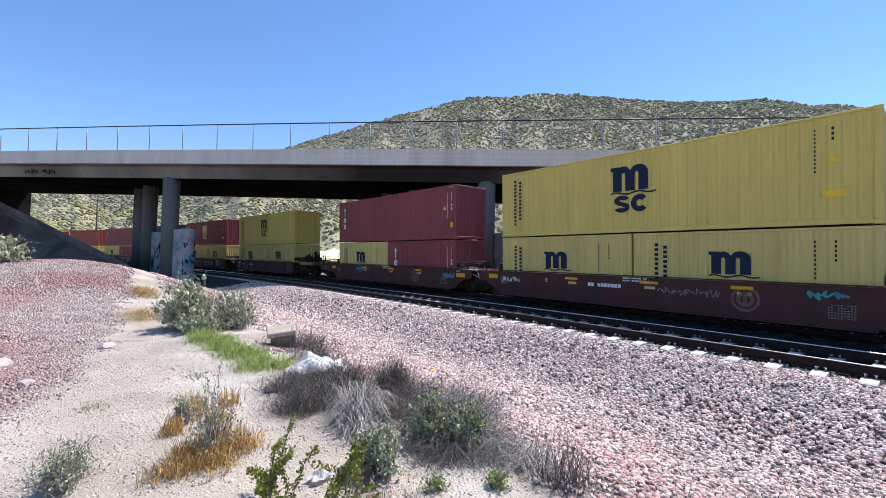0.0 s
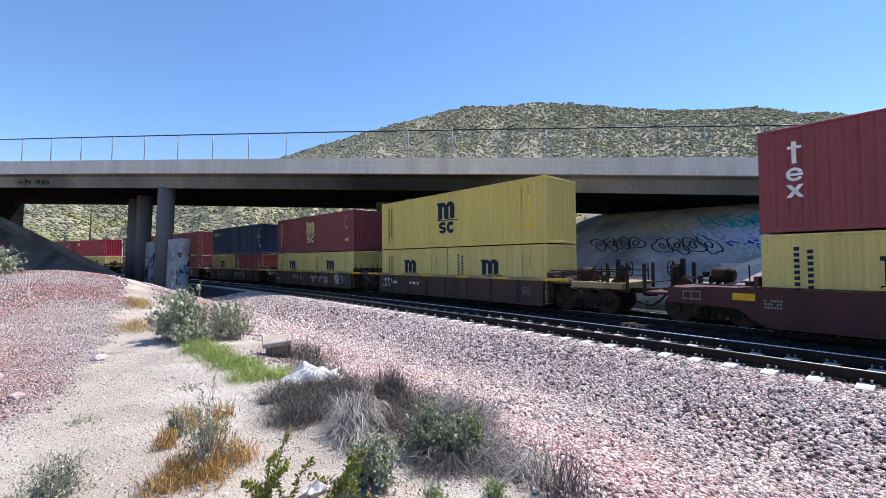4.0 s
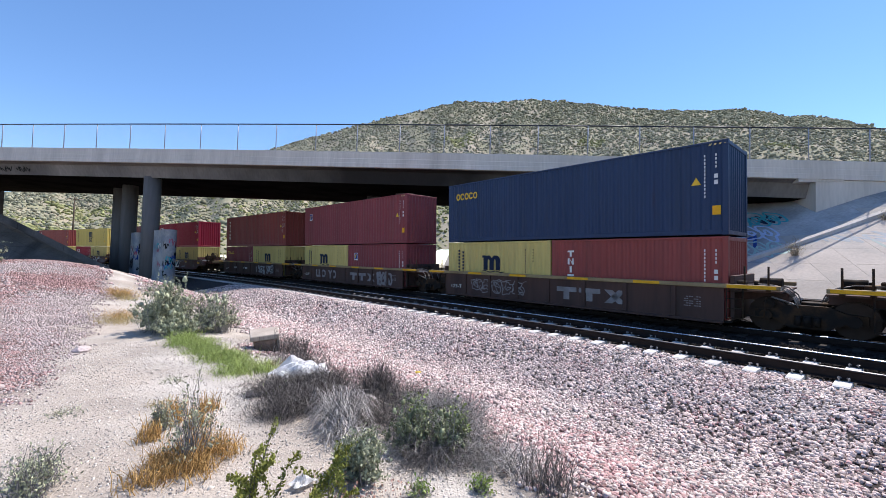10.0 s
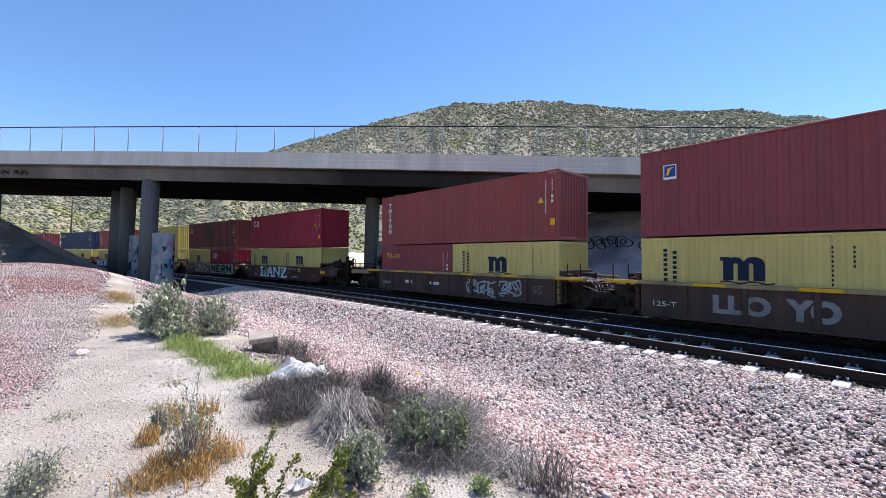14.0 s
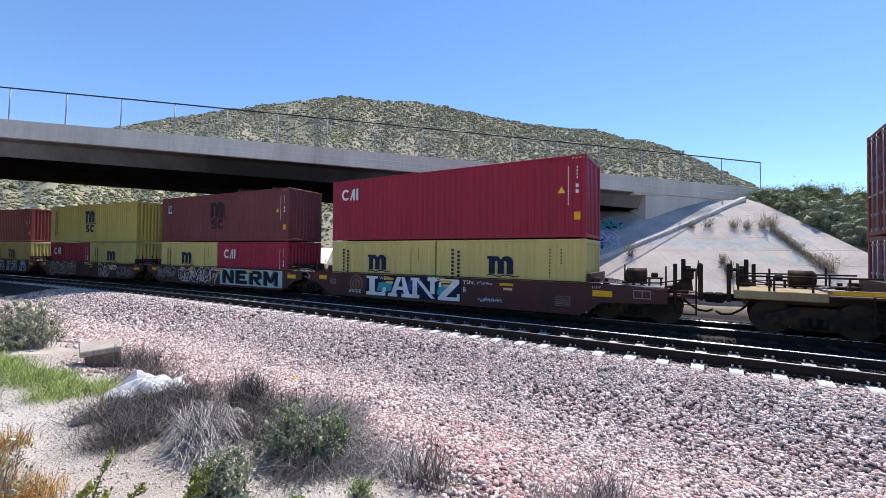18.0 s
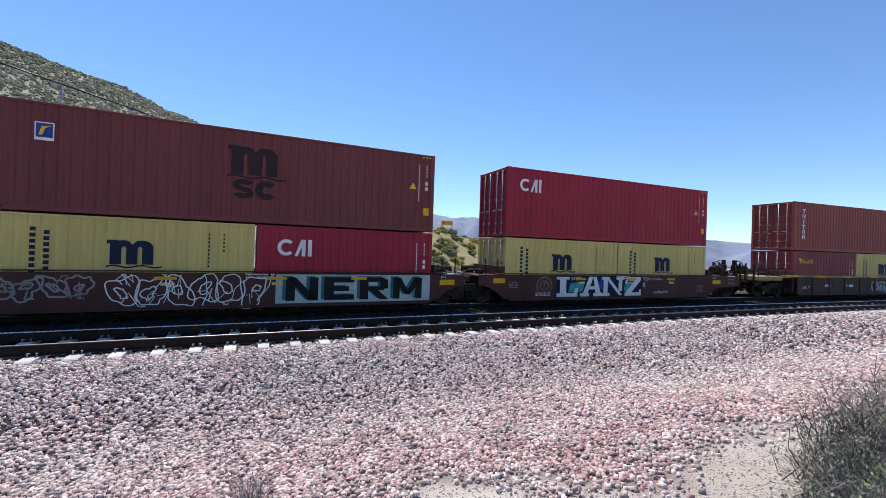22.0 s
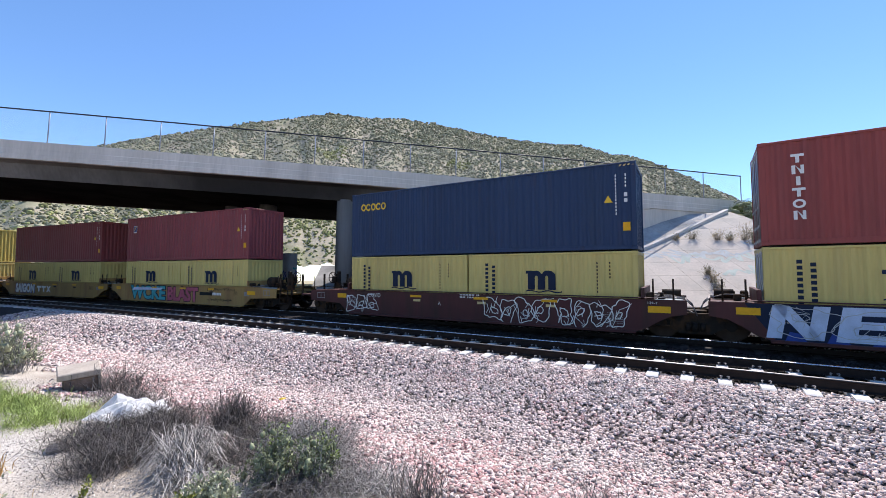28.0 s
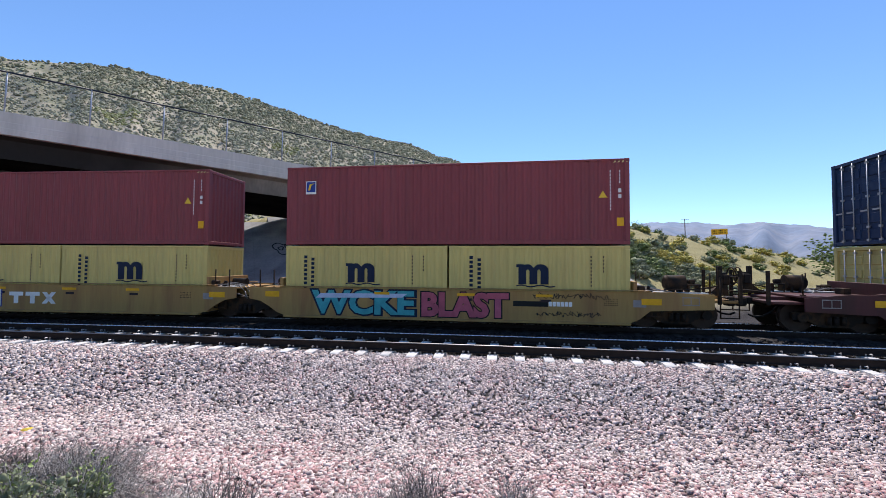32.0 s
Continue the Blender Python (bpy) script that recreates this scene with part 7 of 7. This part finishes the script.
def bubbles(parent, x0, x1, z0, z1, material, seed, n=4, width=0.035, y=-1.437):
    """Outlines of swollen letters: uneven closed loops side by side, each with a smaller one inside."""
    rnd = random.Random(seed)
    step = (x1 - x0) / n
    for k in range(n):
        bm = bmesh.new()
        cx, cz = x0 + step * (k + 0.5), (z0 + z1) / 2 + rnd.uniform(-0.06, 0.06)
        for scale in (1.0, rnd.uniform(0.25, 0.45)):
            ph = [rnd.uniform(0, 6.28) for _ in range(3)]
            am = [rnd.uniform(0.05, 0.22), rnd.uniform(0.05, 0.20), rnd.uniform(0.03, 0.12)]
            ox, oz = (rnd.uniform(-0.1, 0.1), rnd.uniform(-0.12, 0.12)) if scale < 1 else (0, 0)
            pts = []
            sq = rnd.uniform(0.55, 0.8)
            for q in range(43):
                a = q / 42 * 2 * math.pi
                r = 1 + am[0] * math.sin(2 * a + ph[0]) + am[1] * math.sin(3 * a + ph[1]) + am[2] * math.sin(7 * a + ph[2])
                ca, sa_ = math.cos(a), math.sin(a)
                ex, ez = math.copysign(abs(ca) ** sq, ca), math.copysign(abs(sa_) ** sq, sa_)
                pts.append((cx + ox + scale * r * step * 0.50 * ex + 0.12 * ez * (k % 2 - 0.5), cz + oz + scale * r * (z1 - z0) * 0.43 * ez))
            ribbon(bm, pts, width, y)
        for q in range(3):
            x_, z_ = cx + rnd.uniform(-0.35, 0.2) * step, rnd.uniform(z0 + 0.1, z1 - 0.25)
            path = [(x_, z_)]
            for _ in range(rnd.randint(2, 4)):
                path.append((path[-1][0] + rnd.uniform(-0.25, 0.4) * step, min(max(path[-1][1] + rnd.uniform(-0.4, 0.4), z0), z1)))
            ribbon(bm, path, width * rnd.uniform(0.5, 0.9), y - 0.0006 * (q + 1))
        part("graffiti", bm, material, parent)


def stencil(parent, x, z, rows, cols, material, y=-1.437, h=0.055, w=0.05):
    P = []
    rnd = random.Random(int(x * 10) + 5)
    for r in range(rows):
        for c in range(cols):
            if rnd.random() < 0.85:
                P.append(rect(x + c * (w + 0.02), x + c * (w + 0.02) + w, z - r * (h + 0.04), z - r * (h + 0.04) + h))
    return mark("stencil", P, material, parent, y=y)


GLYPHS = {
    "N": [rect(0, 0.28, 0, 1), rect(0.72, 1, 0, 1), [(0.0, 1), (0.7, 0), (1, 0), (0.3, 1)]],
    "E": [rect(0, 0.32, 0, 1), rect(0.32, 1, 0, 0.24), rect(0.32, 0.82, 0.39, 0.61), rect(0.32, 1, 0.77, 1)],
    "R": [rect(0, 0.3, 0, 1), rect(0.3, 0.86, 0.79, 1), rect(0.3, 0.86, 0.40, 0.58), rect(0.72, 1, 0.48, 0.92), [(0.35, 0.40), (0.7, 0), (1.02, 0), (0.66, 0.40)]],
    "M": [rect(0, 0.23, 0, 1), rect(0.77, 1, 0, 1), [(0, 1), (0.4, 0.2), (0.6, 0.2), (0.26, 1)], [(1, 1), (0.74, 1), (0.4, 0.2), (0.6, 0.2)]],
}


def block_word(parent, text, x0, x1, z0, z1, material, y, label, lean=0.0):
    """Broad slab letters, each a mesh of its own."""
    step = (x1 - x0) / len(text)
    for k, ch in enumerate(text):
        wide = step * (0.92 if ch == "M" else 0.84)
        polys = [[(x0 + k * step + u * wide + lean * v, z0 + v * (z1 - z0)) for u, v in q] for q in GLYPHS[ch]]
        mark("graffiti_letter", polys, material, parent, y=y, label=label)


def disc(parent, x, z, r, material):
    P = arc(x, z, r, r, r * 0.22, 0, 360, 20) + arc(x, z, r * 0.62, r * 0.62, r * 0.28, 0, 360, 16)
    P += [rect(x - r * 0.12, x + r * 0.12, z - r * 0.5, z + r * 0.5)]
    mark("round_emblem", P, material, parent, y=-1.436, label="faded round emblem")


Y1, Y2, Y3 = -1.4335, -1.4365, -1.4395
PALE_MINT = mat("paint_pale_mint", (0.40, 0.47, 0.45), 0.65, vary=0.2, scale=2)
FADE_TAN = mat("paint_tan_faded", (0.17, 0.10, 0.075), 0.7, vary=0.25, scale=3)

# brown cars
for k in (0, 1, 7, 8, 9, 10, 11):
    c = CARS[k]
    stencil(c, -0.25, 1.14, 2, 13, WHITE, h=0.05, w=0.045)
    stencil(c, -6.0, 0.86, 3, 6, FADE_W)
    stencil(c, 5.1, 0.72, 6, 9, FADE_W, h=0.025, w=0.04)
    painted_word(c, "125-T", 6.35, 6.62, 1.06, 1.13, WHITE, Y2, 0.0, "capacity_mark")
c = CARS[0]
disc(c, 3.35, 0.72, 0.36, FADE_TAN)
stencil(c, -1.6, 0.80, 1, 10, WHITE, h=0.13, w=0.11)
painted_word(c, "E", -3.55, -3.43, 0.86, 1.0, WHITE, Y2, 0.0, "unit_letter")
painted_scrawl(c, 0.9, 2.6, 0.68, 0.95, FADE_W, 1, 2, 5, 0.02)
painted_scrawl(c, -5.9, -5.0, 0.7, 1.0, WHITE, 2, 2, 4, 0.025)
painted_scrawl(c, 4.7, 5.4, 0.85, 1.1, TEAL, 3, 1, 4, 0.05)
c = CARS[1]
disc(c, 3.0, 0.72, 0.36, FADE_TAN)
painted_scrawl(c, -3.4, -2.2, 0.75, 1.12, TEAL, 4, 2, 4, 0.05)
painted_word(c, "A", -2.9, -2.78, 0.66, 0.8, WHITE, Y2, 0.0, "unit_letter")
painted_scrawl(c, 5.3, 6.1, 0.7, 1.0, TEAL, 5, 2, 4, 0.05)
c = CARS[7]
disc(c, -4.26, 0.74, 0.42, FADE_TAN)
mark("graffiti_panel", [[(-3.72, 0.25), (1.34, 0.25), (1.36, 1.17), (-3.6, 1.17)]], NAVY, c, y=Y1, label="dark navy painted field")
mark("graffiti", [[(-3.0, 0.45), (-2.2, 0.5), (-2.1, 0.95), (-2.9, 0.85)]], TEAL, c, y=Y1 - 0.001)
mark("graffiti", [[(-1.35, 0.62), (-0.9, 0.5), (-0.5, 1.0), (-1.2, 1.1)]], DEEPBLUE, c, y=Y1 - 0.001)
mark("graffiti", [[(0.2, 0.5), (0.6, 0.45), (0.9, 0.8), (0.3, 0.95)]], TEAL, c, y=Y1 - 0.001)
SLAB = (
    [rect(-3.62, -2.95, 1.02, 1.13), rect(-3.45, -3.12, 0.42, 1.02), rect(-3.62, -2.5, 0.27, 0.42), [(-2.72, 0.42), (-2.5, 0.42), (-2.47, 0.66), (-2.6, 0.66)]],
    [[(-2.18, 0.42), (-1.92, 0.42), (-1.62, 1.14), (-1.86, 1.14)], [(-1.62, 1.14), (-1.44, 1.14), (-1.18, 0.42), (-1.48, 0.42)], rect(-1.9, -1.5, 0.58, 0.72), rect(-2.36, -1.84, 0.27, 0.42), rect(-1.6, -1.12, 0.27, 0.42)],
    [rect(-1.02, -0.78, 0.42, 1.02), rect(-1.12, -0.66, 1.02, 1.14), rect(-1.12, -0.66, 0.27, 0.42), [(-0.82, 1.02), (-0.08, 0.30), (0.12, 0.30), (-0.6, 1.02)], rect(-0.12, 0.10, 0.5, 1.02), rect(-0.26, 0.22, 1.02, 1.14)],
    [rect(0.34, 1.26, 0.98, 1.14), [(0.30, 0.42), (0.66, 0.42), (1.26, 0.98), (0.90, 0.98)], rect(0.26, 1.28, 0.27, 0.42), rect(0.30, 0.42, 0.82, 0.98), rect(1.16, 1.28, 0.42, 0.56)],
)
for polys in SLAB:
    mark("graffiti_letter", polys, WHITE, c, y=Y3, label="white slab-serif graffiti letter")
painted_word(c, "WOR", -2.85, -2.3, 0.98, 1.14, WHITE, Y3, 0.0)
painted_word(c, "TSN.", 1.42, 1.95, 0.98, 1.13, WHITE, Y2, 0.0)
painted_word(c, "B", 1.44, 1.56, 0.68, 0.86, WHITE, Y2, 0.0, "unit_letter")
painted_word(c, "2022", -4.75, -3.95, 0.33, 0.47, WHITE, Y2, 0.0)
painted_scrawl(c, 2.1, 3.0, 0.33, 0.52, PALEBLUE, 7, 2, 4, 0.02)
painted_scrawl(c, 2.0, 2.6, 0.98, 1.15, PALEBLUE, 8, 1, 4, 0.02)
c = CARS[8]
mark("graffiti_panel", [rect(0.62, 5.95, 0.24, 1.17)], PALE_MINT, c, y=Y1, label="pale green painted field")
block_word(c, "NERM", 0.92, 5.72, 0.32, 1.08, BLACKP, Y3, "black block graffiti letters")
block_word(c, "NERM", 0.82, 5.62, 0.35, 1.12, TEAL_DK, Y2, "dark teal shade of the letters")
bubbles(c, -3.6, 0.3, 0.24, 1.16, WHITE, 9, 6, 0.035)
bubbles(c, -6.1, -4.0, 0.5, 1.1, FADE_W, 10, 4, 0.05)
painted_word(c, "C", -2.3, -2.15, 0.66, 0.82, WHITE, Y3, 0.01, "unit_letter")
c = CARS[9]
bubbles(c, -5.5, -1.5, 0.22, 1.16, FADE_W, 72, 4, 0.17)
bubbles(c, -5.3, -1.4, 0.25, 1.1, FADE_TAN, 73, 4, 0.08, y=-1.4385)
bubbles(c, 1.7, 3.2, 0.2, 1.15, WHITE, 12, 2, 0.045)
bubbles(c, 3.3, 4.1, 0.74, 1.1, WHITE, 13, 3, 0.035)
bubbles(c, 4.1, 6.2, 0.35, 1.0, FADE_W, 14, 4, 0.04)
c = CARS[10]
mark("graffiti_panel", [[(-5.9, 0.22), (5.8, 0.22), (6.5, 1.18), (-6.55, 1.18)]], NAVY, c, y=Y1, label="dark navy painted field")
mark("graffiti", [[(-5.7 + k * 0.83, 0.22), (-5.25 + k * 0.83, 0.22), (-5.4 + k * 0.83, 0.42), (-5.6 + k * 0.83, 0.46)] for k in range(14)], DEEPBLUE, c, y=Y1 - 0.002, label="blue drips below the letters")
block_word(c, "NERM", -6.1, -0.5, 0.27, 1.15, PALEBLUE, Y3, "silver-blue graffiti letters", 0.16)
for k in range(9):
    x, t_ = -0.15 + k * 0.70, (0.3, -0.12, 0.18, -0.25, 0.1)[k % 5]
    mark("graffiti", [[(x, 0.25), (x + 0.52, 0.25), (x + 0.52 + t_, 1.13), (x + 0.05 + t_, 1.14)]], PALEBLUE if k % 3 else GREYP, c, y=Y2 - 0.0008 * k, label="silver-blue painted bar")
bubbles(c, -0.3, 6.0, 0.26, 1.12, NAVY, 71, 7, 0.05, y=Y3 - 0.008)
bubbles(c, -6.0, -0.6, 0.28, 1.12, GREYP, 15, 4, 0.02, y=Y3 - 0.004)
c = CARS[11]
bubbles(c, 0.8, 3.3, 0.26, 1.14, WHITE, 16, 4, 0.03)
bubbles(c, 3.5, 5.8, 0.26, 1.12, WHITE, 20, 4, 0.03)
bubbles(c, -6.2, -4.4, 0.26, 1.0, WHITE, 17, 3, 0.03)
painted_word(c, "COVID", -4.9, -4.2, 0.95, 1.12, WHITE, Y2, 0.0)
painted_word(c, "A", -1.25, -1.12, 0.72, 0.86, WHITE, Y2, 0.0, "unit_letter")
# dark ribbed cars
for k in (2, 3, 4, 5, 6, 15, 16):
    c = CARS[k]
    stencil(c, 4.95, 0.85, 5, 7, FADE_W, h=0.03, w=0.05)
    painted_word(c, "125-T", -5.62, -4.9, 0.50, 0.66, WHITE, Y2, 0.0, "capacity_mark")
for k in (3, 4, 5):
    c = CARS[k]
    x = (0.3, 0.4, 0.6)[k - 3]
    for polys in ([rect(x, x + 0.85, 0.72, 0.9), rect(x + 0.3, x + 0.55, 0.42, 0.72)], [rect(x + 0.95, x + 1.8, 0.72, 0.9), rect(x + 1.25, x + 1.5, 0.42, 0.72)],
                  [[(x + 1.95, 0.42), (x + 2.25, 0.42), (x + 2.75, 0.9), (x + 2.45, 0.9)], [(x + 2.45, 0.42), (x + 2.75, 0.42), (x + 2.25, 0.9), (x + 1.95, 0.9)]]):
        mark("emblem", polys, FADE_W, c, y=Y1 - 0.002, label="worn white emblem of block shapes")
c = CARS[2]
stencil(c, -4.6, 0.72, 1, 4, WHITE, h=0.14, w=0.11)
stencil(c, -3.0, 0.72, 1, 6, WHITE, h=0.14, w=0.12)
painted_scrawl(c, -5.6, -4.9, 0.75, 1.1, WHITE, 21, 1, 5, 0.03)
c = CARS[3]
painted_scrawl(c, -2.8, -1.2, 0.55, 1.0, FADE_W, 22, 2, 4, 0.04)
bubbles(c, 3.9, 4.9, 0.4, 1.05, GREYP, 23, 2, 0.08)
c = CARS[4]
bubbles(c, -4.2, -1.2, 0.4, 1.0, FADE_W, 24, 5, 0.04)
c = CARS[5]
painted_word(c, "LLO", -3.9, -2.5, 0.42, 0.98, FADE_W, Y2, 0.05)
painted_word(c, "YO", -2.2, -1.1, 0.38, 0.98, FADE_W, Y2, 0.06)
bubbles(c, 3.6, 5.0, 0.3, 1.02, FADE_W, 25, 3, 0.13)
c = CARS[6]
stencil(c, -3.5, 0.62, 1, 4, WHITE, h=0.15, w=0.13)
stencil(c, -1.6, 0.62, 1, 6, WHITE, h=0.15, w=0.13)
bubbles(c, 1.3, 4.4, 0.35, 1.0, GREYP, 26, 5, 0.07)
# tan cars
for k in (12, 13, 14):
    c = CARS[k]
    stencil(c, 5.2, 0.95, 4, 8, BLACKP, h=0.025, w=0.035)
    mark("notice_plate", [rect(6.1, 6.5, 0.72, 0.95)], FADE_W, c, y=Y1)
c = CARS[12]
painted_word(c, "WCKE", -4.95, -1.15, 0.28, 1.14, TEAL, Y3, 0.04, label="teal bubble graffiti letters")
painted_word(c, "WCKE", -5.05, -1.05, 0.22, 1.20, NAVY, Y2 + 0.001, 0.085)
mark("graffiti", [[(-4.8, 0.85), (-1.6, 0.9), (-1.4, 1.04), (-4.6, 1.02)]], PALEBLUE, c, y=Y3 - 0.002, label="pale highlight across the letters")
painted_word(c, "BLAST", -0.95, 2.15, 0.22, 1.16, BLACKP, Y2, 0.085)
painted_word(c, "BLAST", -0.90, 2.10, 0.26, 1.12, PINK, Y3, 0.05, label="dusty pink graffiti letters")
mark("stencil_band", [rect(2.25, 3.4, 0.68, 0.86)], BLACKP, c, y=Y1)
stencil(c, 3.42, 0.70, 1, 6, WHITE, h=0.15, w=0.11)
painted_scrawl(c, 2.9, 5.2, 0.95, 1.15, BLACKP, 30, 3, 5, 0.02)
painted_scrawl(c, 3.0, 5.0, 0.35, 0.55, BLACKP, 31, 3, 5, 0.02)
c = CARS[13]
painted_word(c, "SAIGON", -5.2, -2.2, 0.30, 1.10, DEEPBLUE, Y2, 0.09)
painted_word(c, "SAIGON", -5.15, -2.25, 0.34, 1.06, WHITE, Y3, 0.06, label="white and blue graffiti letters")
mark("emblem", [rect(-1.9, -1.3, 0.75, 0.9), rect(-1.7, -1.5, 0.45, 0.75), rect(-1.2, -0.6, 0.75, 0.9), rect(-1.0, -0.8, 0.45, 0.75), [(-0.5, 0.45), (-0.3, 0.45), (0.1, 0.9), (-0.1, 0.9)], [(-0.1, 0.45), (0.1, 0.45), (-0.3, 0.9), (-0.5, 0.9)]], WHITE, c, y=Y1 - 0.002)
bubbles(CARS[14], -3.0, 0.5, 0.4, 1.05, PALEBLUE, 33, 5, 0.05)



motions()
